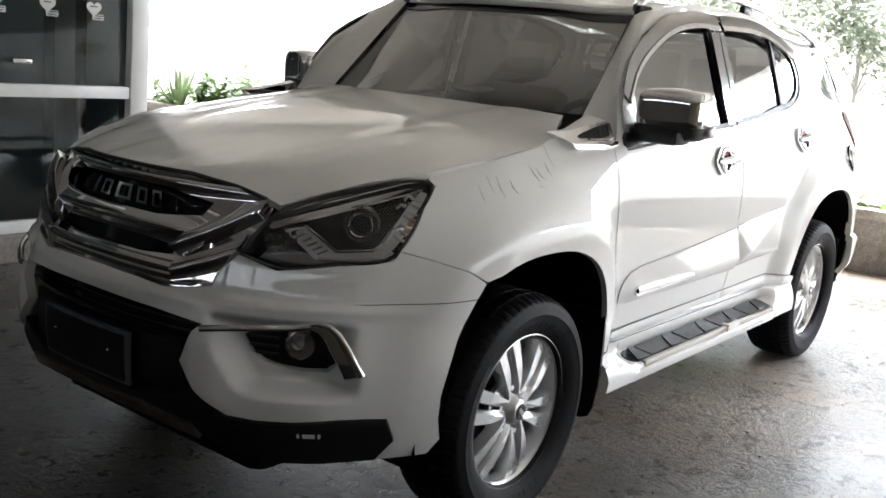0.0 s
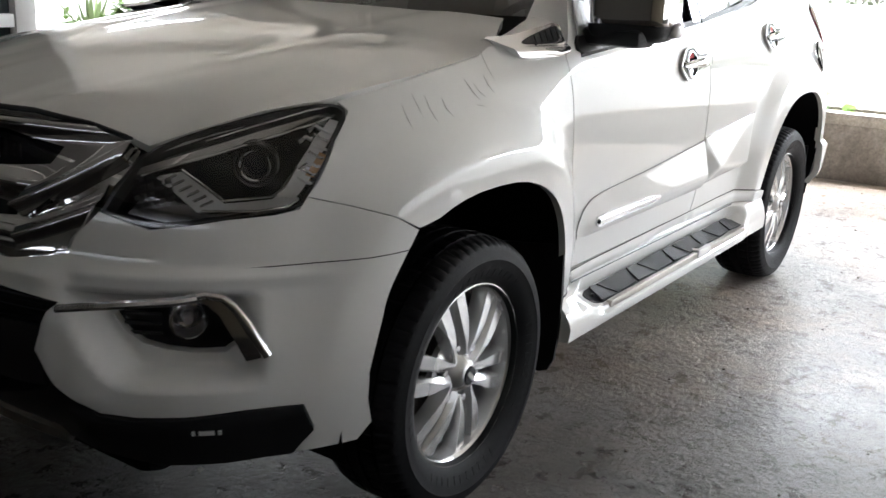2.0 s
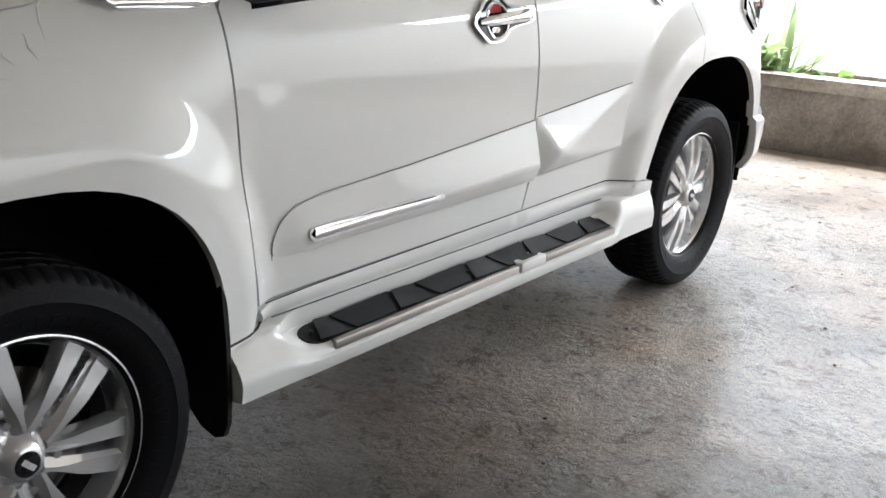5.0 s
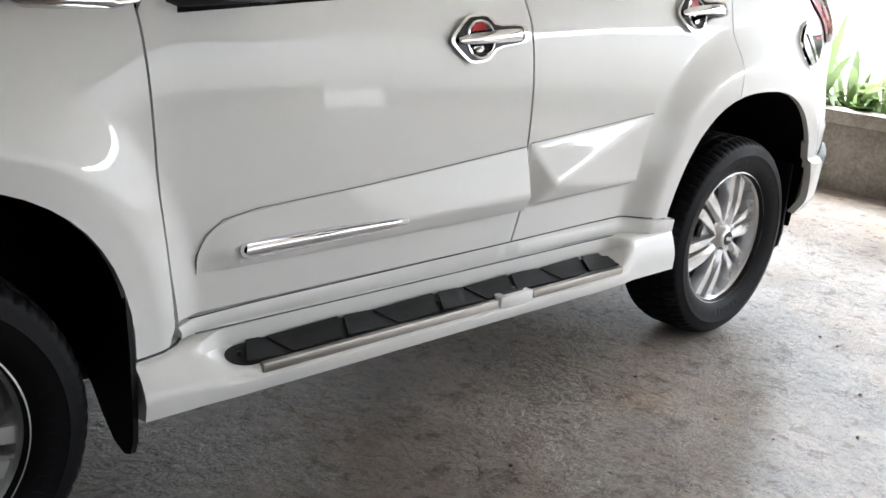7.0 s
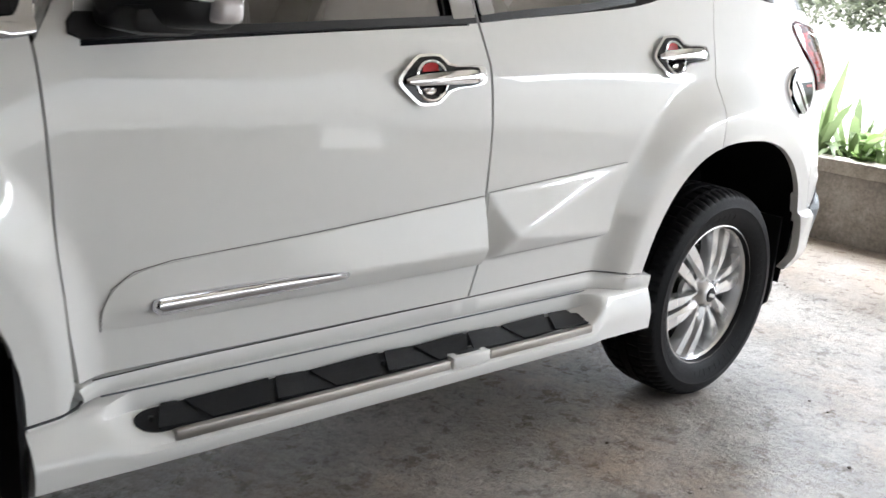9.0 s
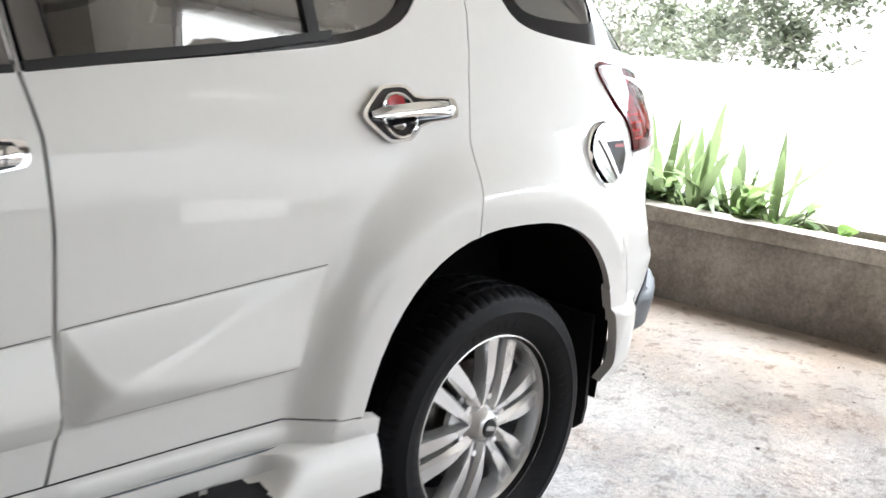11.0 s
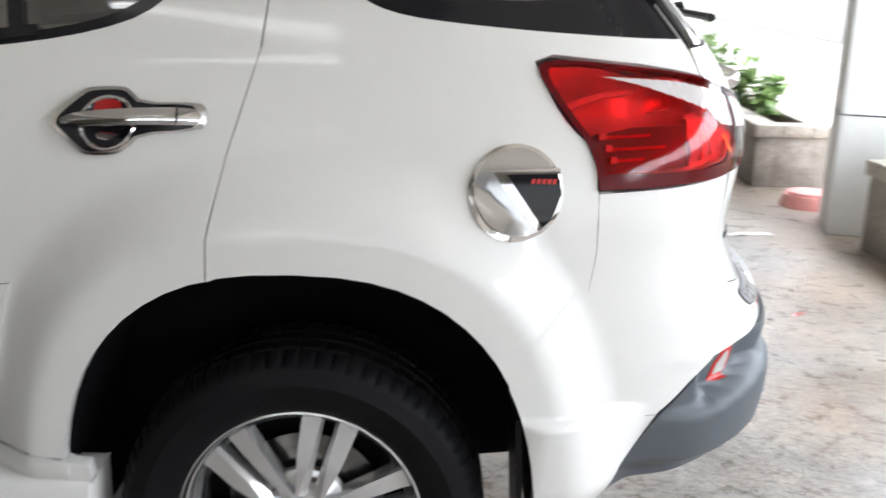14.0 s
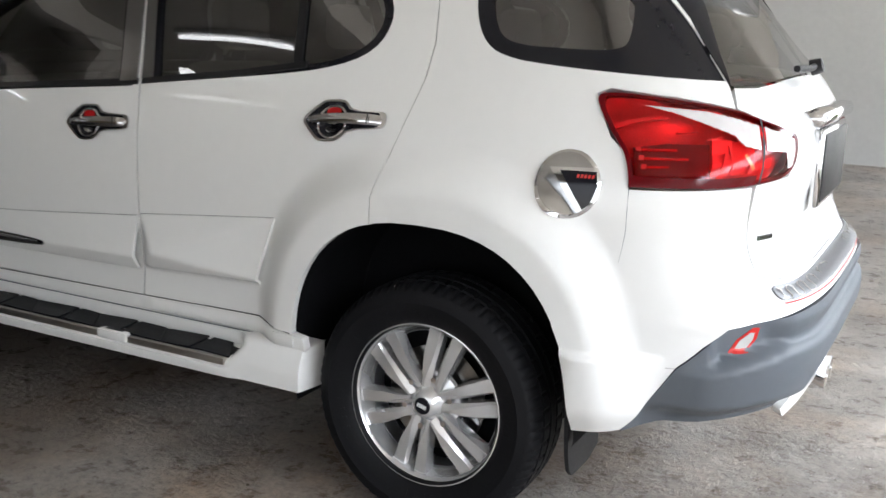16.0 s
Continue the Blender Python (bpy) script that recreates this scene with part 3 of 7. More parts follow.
column = thing("column", "square white painted column with a small switch box", "column", (5.93, 2.93, 0), kind="structure")
put("shaft", shaded(boxed((5.48, 2.93, 0.0), (5.93, 3.38, 3.296), 0.012), "shaft", 30), PLASTER, column)
put("joint", shaded(boxed((5.477, 2.927, 0.72), (5.9, 3.3, 0.727)), "joint"), TRIM_DARK, column)
put("conduit", shaded(tube([(5.83, 2.915, 1.2), (5.83, 2.915, 3.29)], 0.011), "conduit"), FRAME_WHITE, column)
put("switch_box", shaded(boxed((5.78, 2.885, 1.02), (5.88, 2.93, 1.16), 0.006), "switch_box"), PAD_GREY, column)
column.matrix_basis = Matrix.Translation((-0.05, 0, 0)) @ column.matrix_basis @ Matrix.Rotation(radians(-15), 4, "Z")

# unseen plain walls close the place and block light; white wall behind
slab("wall_north", (-7.5, 9.62, -0.12), (4.7, 9.85, 3.3), PLASTER, label="plain white plastered wall at the back", category="wall")
slab("wall_west_1", (-7.75, -7.5, -0.12), (-7.5, 9.85, 2.45), DULL_WALL, label="unseen plain grey wall closing the forecourt in front of the car", category="wall")
slab("wall_west_2", (-7.75, -7.5, 2.75), (-7.5, 9.85, 3.3), DULL_WALL, label="unseen plain grey wall above the high window band", category="wall")
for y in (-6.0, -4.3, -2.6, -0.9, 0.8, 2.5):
    slab("wall_west_3", (-7.74, y - 0.75, 2.45), (-7.51, y - 0.60, 2.75), DULL_WALL, label="unseen narrow pier between high windows", category="wall")
slab("wall_west_4", (-7.74, 3.45, 2.45), (-7.51, 9.85, 2.75), DULL_WALL, label="unseen plain grey wall beside the high window band", category="wall")
slab("wall_south_1", (-7.5, -7.75, -0.12), (0.7, -7.5, 3.3), PLAIN_WALL, label="unseen plain dull wall added beside the side opening", category="wall")
slab("wall_south_2", (0.7, -7.75, 2.75), (5.84, -7.5, 3.3), DULL_WALL, label="unseen plain beam added over the side opening", category="wall")
slab("wall_south_3", (0.7, -7.75, -0.12), (5.84, -7.5, 0.75), DULL_WALL, label="unseen plain low wall added below the side opening", category="wall")
slab("ceiling", (-7.75, -7.75, 3.30), (6.6, 9.85, 3.50), CEILING, label="plastered ceiling over the forecourt", category="ceiling")
for k, x in enumerate((-5.0, -2.2, 0.6, 3.4)):
    slab("beam", (x - 0.13, -7.5, 3.05), (x + 0.13, 9.6, 3.296), CEILING, 0.006, "plastered ceiling beam", "beam")

# unseen beams added to hold back sky light and its reflections
beam = slab("blocking_beam", (5.86, -7.5, 2.36), (6.10, 2.70, 3.296), PLASTER, 0.006, "unseen deep white plastered beam over the planter opening, added to block light", "beam")
beam.matrix_basis = TURN
slab("blocking_beam", (5.62, 3.40, 2.02), (5.90, 9.84, 3.296), PLASTER, 0.006, "unseen deep white plastered beam beyond the column, added to block light", "beam")

# shopfront: white aluminium frame, glass, low kerb
shop = thing("shopfront", "glazed shopfront with white aluminium frame and round-heart stickers", "shopfront", (0, 3.13, 0), kind="structure")
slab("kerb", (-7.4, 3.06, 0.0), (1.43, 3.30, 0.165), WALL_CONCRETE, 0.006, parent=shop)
for name, lo, hi in (
    ("post", (1.295, 3.10, 0.165), (1.425, 3.24, 3.296)), ("post", (-0.72, 3.10, 0.165), (-0.60, 3.24, 3.296)), ("post", (-2.9, 3.10, 0.165), (-2.78, 3.24, 3.296)),
    ("sill_rail", (-0.598, 3.11, 0.167), (1.293, 3.22, 0.235)), ("transom", (-0.598, 3.11, 0.985), (1.293, 3.22, 1.06)),
    ("head_rail", (-0.598, 3.11, 2.55), (1.293, 3.22, 2.62)),
    ("sill_rail", (-2.778, 3.11, 0.167), (-0.722, 3.22, 0.235)), ("transom", (-2.778, 3.11, 0.985), (-0.722, 3.22, 1.06)),
):
    slab(name, lo, hi, FRAME_WHITE, 0.004, parent=shop)
for lo, hi in (((-0.598, 3.16, 0.236), (1.293, 3.168, 0.984)), ((-0.598, 3.16, 1.061), (1.293, 3.168, 2.549)), ((-2.778, 3.16, 0.236), (-0.722, 3.168, 0.984)), ((-2.778, 3.16, 1.061), (-0.722, 3.168, 3.29))):
    pane = slab("pane", lo, hi, SHOP_GLASS, parent=shop)
slab("return_wall", (1.30, 3.25, 0.0), (1.42, 9.6, 3.296), PLASTER, parent=shop)
slab("inner_wall", (-7.4, 6.2, 0.0), (1.29, 6.3, 3.296), SHOP_WALL, label="grey wall inside the shop", category="wall")
for x0, x1, m in ((0.55, 0.66, SHOP_DARK), (0.66, 0.98, SHOP_WALL), (0.98, 1.06, SHOP_DARK), (1.24, 1.29, SHOP_DARK)):
    slab("shop_panel", (x0, 3.6, 0.0), (x1, 3.66, 3.2), m, 0.003, "dark upright panel standing inside the shop window", "panel", "structure")
bm = boxed((0.50, 3.10, 1.18), (0.62, 3.14, 1.21), 0.008)
put("pull_handle", shaded(bm, "pull_handle"), CHROME, shop)


def sticker(x, z, w):
    """Pale heart-shaped sticker with small illegible bars."""
    ob = thing("sticker", "white heart-shaped sticker with small dark marks on shop glass", "sticker", (x, 3.155, z), "stickers on the shopfront")
    bm = bmesh.new()
    pts = []
    for k in range(40):
        a = 2 * math.pi * k / 40
        hx, hz = 16 * math.sin(a) ** 3, 13 * math.cos(a) - 5 * math.cos(2 * a) - 2 * math.cos(3 * a) - math.cos(4 * a)
        pts.append((x + hx / 34 * w, z + hz / 34 * w))
    f = bm.faces.new([bm.verts.new((px, 3.157, pz)) for px, pz in pts])
    r = bmesh.ops.extrude_face_region(bm, geom=[f])
    for v in r["geom"]:
        if isinstance(v, bmesh.types.BMVert):
            v.co.y -= 0.002
    put("heart", shaded(bm, "heart"), PAPER, ob)
    put("foot", shaded(boxed((x - 0.1 * w, 3.1545, z - 0.62 * w), (x + 0.62 * w, 3.1565, z - 0.30 * w), 0.0), "foot"), PAPER, ob)
    for dz, x0, x1 in ((0.12, -0.25, 0.2), (-0.38, 0.05, 0.55), (-0.52, 0.0, 0.5)):
        put("bar", shaded(boxed((x + x0 * w, 3.150, z + dz * w - 0.03 * w), (x + x1 * w, 3.153, z + dz * w + 0.03 * w)), "bar"), SHOP_DARK, ob)
    return ob


for x in (0.415, 0.745, 1.055):
    sticker(x, 1.535, 0.11)

# pale wall across the way, below the trees
slab("far_wall", (13.2, -30, -0.12), (13.5, 40, 1.22), FAR_WALL, label="long pale sunlit wall across the way", category="wall")

# loose litter on the floor
def litter(name, label, x, y, w, d, m, turn=0.3, h=0.012):
    bm = bmesh.new()
    n = 5
    vs = [[bm.verts.new(((i / (n - 1) - 0.5) * w, (j / (n - 1) - 0.5) * d * (0.8 + 0.2 * math.sin(i * 2.1)), 0.001 + h * (0.5 + 0.5 * math.sin(i * 1.9 + j * 2.7)) * (0 < i < n - 1))) for j in range(n)] for i in range(n)]
    for i in range(n - 1):
        for j in range(n - 1):
            bm.faces.new((vs[i][j], vs[i + 1][j], vs[i + 1][j + 1], vs[i][j + 1]))
    bmesh.ops.solidify(bm, geom=bm.faces[:], thickness=0.001)
    low = min(v.co.z for v in bm.verts)
    for v in bm.verts:
        v.co.z -= low
    ob = put(name, shaded(bm, name, 60), m)
    ob.matrix_basis = pose(x, y, 0.0, 0, 0, math.degrees(turn))
    return tagged(ob, label, "litter")


litter("paper_scrap", "crumpled white paper scrap on the concrete floor", 4.72, 0.22, 0.20, 0.15, PAPER, 0.4)
litter("paper_scrap", "small flat white paper scrap on the floor", 4.98, 3.0, 0.28, 0.07, PAPER, 0.2)
litter("red_petal", "small red petal on the concrete floor", 4.78, 1.58, 0.08, 0.03, RED, 0.6, 0.006)
bm = lathe([(0.0, 0.0), (0.13, 0.0), (0.17, 0.10), (0.175, 0.10), (0.15, 0.02), (0.0, 0.015)], 32)
bmesh.ops.rotate(bm, verts=bm.verts, matrix=Matrix.Rotation(radians(90), 3, "X"))
bmesh.ops.translate(bm, verts=bm.verts, vec=(5.60, 3.80, -min(v.co.z for v in bm.verts)))
tagged(put("basin", shaded(bm, "basin"), PINK), "shallow pink plastic basin on the floor by the planter", "basin")

rng = random.Random(4)
for k in range(95):
    x, y = rng.uniform(-0.4, 5.2), rng.uniform(-2.6, -0.95)
    if k > 62:
        x, y = rng.uniform(4.0, 5.6), rng.uniform(-1.0, 2.6)
    bm = bmesh.new()
    bmesh.ops.create_icosphere(bm, subdivisions=1, radius=rng.uniform(0.003, 0.008))
    for v in bm.verts:
        v.co = Vector((v.co.x * rng.uniform(0.8, 1.5), v.co.y * rng.uniform(0.7, 1.3), v.co.z * 0.6))
    low = min(v.co.z for v in bm.verts)
    bmesh.ops.translate(bm, verts=bm.verts, vec=(x, y, -low))
    tagged(put("pebble", shaded(bm, "pebble"), SOIL if k % 3 else WALL_CONCRETE), "small dark pebble on the concrete floor", "pebble", "pebbles on the floor")

# tube lamps on the ceiling, seen mirrored in the windows
TUBE = bpy.data.materials.new("lit_tube")
TUBE.use_nodes = True
TUBE.node_tree.nodes["Principled BSDF"].inputs["Emission Color"].default_value = (1, 1, 0.97, 1)
TUBE.node_tree.nodes["Principled BSDF"].inputs["Emission Strength"].default_value = 1.7
for x in (-0.8, 2.0, 4.6):
    lamp = thing("tube_lamp", "lit fluorescent tube lamp in a white batten on the ceiling", "lamp", (x, -3.6, 3.24), "tube lamps on the ceiling")
    put("batten", shaded(boxed((x - 0.62, -3.65, 3.25), (x + 0.62, -3.55, 3.296), 0.006), "batten"), FRAME_WHITE, lamp)
    put("tube", shaded(tube([(x - 0.58, -3.6, 3.232), (x + 0.58, -3.6, 3.232)], 0.016), "tube"), TUBE, lamp)


# ---- the car: body shell and glass ----
car = thing("car", "pearl white seven-seat off-road car with chrome trim parked on concrete", "car", (1.42, 0, 0))


def arch_pts(cx, a, h, z0, n=28, low=None):
    """The wheel opening's edge, from front to back, over the wheel."""
    out = []
    for k in range(n + 1):
        t = math.pi * k / n
        c, s = math.cos(t), math.sin(t)
        out.append((cx - math.copysign(abs(c) ** 0.8, c) * a, HUB + max(0.0, s) ** 0.8 * h))
    return out


FRONT_ARCH = arch_pts(0.0, 0.478, 0.528, 0.0)
REAR_ARCH = arch_pts(WHEELBASE, 0.474, 0.560, 0.0)


def nose_x(u, z):
    return nose_at(u, z)[0]


# front wing
seam = [(nose_x(0.652, 0.940), 0.940), (nose_x(0.725, 0.9162), 0.9162), (nose_x(0.79, 0.8882), 0.8882), (nose_x(0.838, 0.854), 0.854)]
front = [p for p in FRONT_ARCH if p[0] > seam[-1][0] + 0.02 or p[1] < 0 ]
wing = seam + [p for p in front if p[0] > -0.28] + [(0.47, 0.36), (0.52, 0.36), (0.578, 0.52)]
wing += [(0.560, 0.65), (0.545, 0.80), (0.532, 1.04), (0.522, 1.205)]
wing += [(0.42, 1.222), (0.33, 1.232), (0.22, 1.228), (0.145, hood_edge(0.145) - 0.002)]
wing += [(x, hood_edge(x) - 0.002) for x in (0.05, -0.05, -0.15, -0.25, -0.34)]
wing += [(nose_x(0.765, 1.124), 1.124), (nose_x(0.772, 1.105), 1.105), (nose_x(0.722, 1.049), 1.049), (nose_x(0.668, 0.96), 0.96)]
both("front_wing", sheet("front_wing", wing, side_at, 0.017, 0.02), PAINT, car)

# hood
ys = [-0.70 + 0.02 * k for k in range(71)]
hood_out = [(hood_front(y)[0] + 0.004, y) for y in ys]
rear_y = [0.60 - 0.05 * k for k in range(25)]
side_x = [-0.36 + 0.05 * k for k in range(13)]
edge = lambda x: side_half(x, hood_edge(x)) - 0.003
hood_out += [(x, edge(x)) for x in side_x] + [(0.33, 0.70), (0.47, 0.63)] + [(0.42 + 0.16 * (y / 0.7) ** 2, y) for y in rear_y]
hood_out += [(0.47, -0.63), (0.33, -0.70)] + [(x, -edge(x)) for x in reversed(side_x)]
put("hood", sheet("hood", hood_out, lambda x, y: (x, y, hood_z(x, y)), 0.04, 0.025), PAINT, car)

# scuttle under the windscreen
cowl = [(0.40 + 0.16 * (y / 0.7) ** 2, y) for y in [-0.68 + 0.04 * k for k in range(35)]]
cowl += [(0.52 + 0.19 * (y / 0.7) ** 2, y) for y in [0.68 - 0.04 * k for k in range(35)]]
put("scuttle", sheet("scuttle", cowl, lambda x, y: (x, y, 1.215 + 0.02 * (1 - (y / 0.7) ** 2)), 0.05, 0.03), BLACK, car)

# painted corner between hood, scuttle and pillar
corner = [(0.20, -0.752), (0.33, -0.695), (0.47, -0.625), (0.62, -0.655), (0.63, -0.72), (0.545, -0.775), (0.40, -0.775)]
both("pillar_base", sheet("pillar_base", corner, lambda x, y: (x, y, 1.222 + 0.012 * smooth(0.2, 0.4, x) + 0.06 * smooth(0.44, 0.64, x) - 0.25 * max(0.0, -y - 0.73)), 0.03, 0.02), PAINT, car)

# doors, with openings for the side windows
def z_belt(x):
    return curve_table([(0.5, 1.200), (1.0, 1.232), (1.65, 1.275), (2.1, 1.322), (2.35, 1.362), (2.5, 1.41)], x)


FRONT_GLASS = rounded([(0.640, 1.215), (0.66, 1.33), (0.74, 1.435), (0.90, 1.535), (1.10, 1.600), (1.33, 1.640), (1.50, 1.645), (1.555, 1.275), (1.2, z_belt(1.2) + 0.012)], (0, 6, 7), 2)
REAR_GLASS = rounded([(1.735, 1.292), (1.66, 1.645), (2.0, 1.655), (2.30, 1.640), (2.53, 1.60), (2.60, 1.52), (2.555, 1.420), (2.40, 1.362), (2.1, 1.328)], (0, 1), 2)
seam_a = [(0.528, 1.195), (0.538, 1.04), (0.551, 0.80), (0.566, 0.65), (0.590, 0.528)]
seam_b = [(1.684, 0.538), (1.702, 0.64), (1.694, 0.81), (1.695, 1.01), (1.686, 1.17), (1.662, 1.275), (1.60, 1.66)]
seam_c = [(2.680, 0.9225), (2.682, 1.00), (2.708, 1.145), (2.765, 1.34), (2.778, 1.44), (2.765, 1.56), (2.71, 1.655)]
fd = seam_a + [(p[0] - 0.004, p[1]) for p in seam_b] + [(1.30, 1.668), (1.06, 1.625), (0.86, 1.555), (0.70, 1.468), (0.615, 1.37), (0.575, 1.27)]
FD_BLACK = rounded([(0.612, 1.190), (0.632, 1.35), (0.72, 1.455), (0.885, 1.555), (1.09, 1.622), (1.32, 1.660), (1.565, 1.664), (1.630, 1.262), (1.2, z_belt(1.2) - 0.010)], (0, 6, 7), 2)
RD_BLACK = rounded([(1.664, 1.270), (1.605, 1.664), (2.0, 1.672), (2.31, 1.658), (2.56, 1.618), (2.635, 1.52), (2.585, 1.405), (2.41, 1.344), (2.1, 1.308)], (0, 1), 2)
door_f = both("front_door", sheet("front_door", fd, side_at, 0.017, 0.022, holes=[FD_BLACK]), PAINT, car)
rarch = [p for p in REAR_ARCH if p[0] < 2.676]
rd = [(seam_b[0][0] + 0.004, 0.538), (2.20, 0.548), (2.38, 0.530)] + [p for p in rarch if p[1] > 0.53] + seam_c
rd += [(2.45, 1.672), (2.0, 1.682)] + [(p[0] + 0.004, p[1]) for p in reversed(seam_b)]
door_r = both("rear_door", sheet("rear_door", rd, side_at, 0.017, 0.022, holes=[RD_BLACK]), PAINT, car)
# black window surrounds and tinted panes
both("window_surround", sheet("window_surround", FD_BLACK, side_at, 0.04, 0.02, holes=[FRONT_GLASS], off=-0.006), GLOSS_BLACK, door_f)
both("window_surround", sheet("window_surround", RD_BLACK, side_at, 0.04, 0.02, holes=[REAR_GLASS], off=-0.006), GLOSS_BLACK, door_r)
both("side_window", sheet("side_window", FRONT_GLASS, side_at, 0.06, 0.0, off=-0.014), TINT, door_f)
both("side_window", sheet("side_window", REAR_GLASS, side_at, 0.06, 0.0, off=-0.014), TINT, door_r)
both("window_bar", sheet("window_bar", [(2.285, 1.345), (2.315, 1.35), (2.285, 1.64), (2.255, 1.645)], side_at, 0.05, 0.012, off=-0.004), BLACK, door_r)
both("belt_strip", sheet("belt_strip", [(0.62, z_belt(0.62) - 0.006), (1.1, z_belt(1.1) - 0.006), (1.655, z_belt(1.655) - 0.008), (1.655, z_belt(1.655) + 0.010), (1.1, z_belt(1.1) + 0.012), (0.62, z_belt(0.62) + 0.012)], side_at, 0.05, 0.012, off=0.004), BLACK, door_f)
both("belt_strip", sheet("belt_strip", [(1.672, z_belt(1.672) - 0.008), (2.1, z_belt(2.1) - 0.010), (2.34, z_belt(2.34) - 0.012), (2.34, z_belt(2.34) + 0.006), (2.1, z_belt(2.1) + 0.008), (1.672, z_belt(1.672) + 0.010)], side_at, 0.05, 0.012, off=0.004), BLACK, door_r)

# A-pillar and roof frame between door, windscreen and roof
def pillar_at(u, v):
    """Between the door's upper edge (v = 0) and the windscreen's or roof's edge (v = 1)."""
    x, z = lerp_table([(0, 0.528), (0.15, 0.575), (0.30, 0.66), (0.45, 0.86), (0.60, 1.06), (0.72, 1.30), (0.80, 1.60), (1.0, 2.80)], u), lerp_table([(0, 1.195), (0.15, 1.275), (0.30, 1.425), (0.45, 1.56), (0.60, 1.63), (0.72, 1.673), (0.80, 1.682), (1.0, 1.672)], u)
    a = Vector(side_at(x, z))
    s = lerp_table([(0, 1.235), (0.15, 1.33), (0.30, 1.47), (0.45, 1.60), (0.55, 1.655), (1.0, 1.655)], u)
    if u < 0.55:
        y = -0.635 + 0.055 * (s - 1.235) / 0.42
        b = Vector(screen_at(y, s)) + Vector((-0.006, 0, 0.008))
    else:
        xr = lerp_table([(0.55, 1.07), (0.72, 1.45), (0.80, 1.7), (1.0, 2.86)], u)
        b = Vector((xr, -0.60, roof_z(xr, -0.60)))
    n = Vector((0, -0.6, 0.8))
    return a.lerp(b, v) + n * 0.022 * math.sin(math.pi * v)


both("pillar", sheet("pillar", [(0.0, 0.03), (1.0, 0.03), (1.0, 1.0), (0.0, 1.0)], pillar_at, 0.02, 0.0), PAINT, car)

# roof
roof_out = [(1.055 - 0.155 * (1 - (y / 0.6) ** 2), y) for y in [-0.60 + 0.05 * k for k in range(25)]] + [(3.40 + 0.06 * (1 - (y / 0.6) ** 2), y) for y in [0.60 - 0.05 * k for k in range(25)]]
put("roof", sheet("roof", roof_out, lambda x, y: (x, y, roof_z(x, y)), 0.06, 0.02), PAINT, car)

# windscreen with black border
ws = [(-0.685, 1.240), (0.685, 1.240), (0.605, 1.640), (0.45, 1.656), (0.2, 1.666), (-0.2, 1.666), (-0.45, 1.656), (-0.605, 1.640)]
ws_in = [(-0.625, 1.290), (0.625, 1.290), (0.57, 1.616), (0.3, 1.642), (-0.3, 1.642), (-0.57, 1.616)]
header = [(-0.612, 1.641), (-0.45, 1.658), (-0.2, 1.668), (0.2, 1.668), (0.45, 1.658), (0.612, 1.641), (0.60, 1.668), (0.45, 1.690), (0.2, 1.702), (-0.2, 1.702), (-0.45, 1.690), (-0.60, 1.668)]
screen_fn = lambda u, z: screen_at(-u, z)
put("windscreen_border", sheet("windscreen_border", ws, screen_fn, 0.06, 0.008, holes=[ws_in], off=0.001), GLOSS_BLACK, car)
put("header", sheet("header", header, screen_fn, 0.05, 0.01, off=0.006), PAINT, car)
put("windscreen", sheet("windscreen", ws_in, screen_fn, 0.06, 0.0, off=-0.002), SCREEN, car)
both("wiper", shaded(tube([Vector(screen_at(-0.45 + 0.09 * k, 1.262 + 0.010 * math.sin(k * 0.4))) + Vector((-0.02, 0, 0.006)) for k in range(11)], 0.008), "wiper"), BLACK, car)

# rear quarter with side glass
Q_BLACK = rounded([(2.895, 1.640), (2.885, 1.56), (2.925, 1.460), (3.00, 1.410), (3.18, 1.390), (3.45, 1.374), (3.598, 1.368), (3.48, 1.52), (3.36, 1.64)], (0, 6, 8), 2)
Q_GLASS = rounded([(2.945, 1.620), (2.940, 1.56), (2.97, 1.480), (3.03, 1.447), (3.20, 1.440), (3.32, 1.440), (3.355, 1.465), (3.335, 1.62)], (), 2)


def tail_u(x, z):
    k = min(1.0, max(0.0, (x - 2.6) / curve_table(TAIL, z)))
    return (math.asin(k ** (TAIL_POWER / 2)) / (math.pi / 2)) ** (1 / 1.4)


def on_tail(points):
    return [(tail_u(x, z), z) for x, z in points]


rear_arch = [p for p in REAR_ARCH if p[0] > 2.69]
quarter = list(reversed([(p[0] + 0.0038, p[1]) for p in seam_c])) + rear_arch[:-3] + [(3.265, 0.71)]
quarter += [(3.2945, 0.778), (3.373, 0.8565), (3.4095, 0.895), (3.4215, 0.975), (3.4195, 1.084)]
TAIL_LAMP = [(3.416, 1.096), (3.414, 1.134), (3.392, 1.183), (3.351, 1.217), (3.323, 1.264), (3.291, 1.328), (3.326, 1.341)]
quarter += TAIL_LAMP + [(3.497, 1.325), (3.58, 1.312), (3.636, 1.300), (3.606, 1.362), (3.48, 1.53), (3.37, 1.65), (3.1, 1.672)]
both("rear_quarter", sheet("rear_quarter", quarter, side_at, 0.017, 0.02, holes=[Q_BLACK[:]]), PAINT, car)
both("quarter_surround", sheet("quarter_surround", Q_BLACK, side_at, 0.04, 0.012, holes=[Q_GLASS], off=-0.004), GLOSS_BLACK, car)
both("quarter_window", sheet("quarter_window", Q_GLASS, side_at, 0.05, 0.0, off=-0.008), TINT, car)

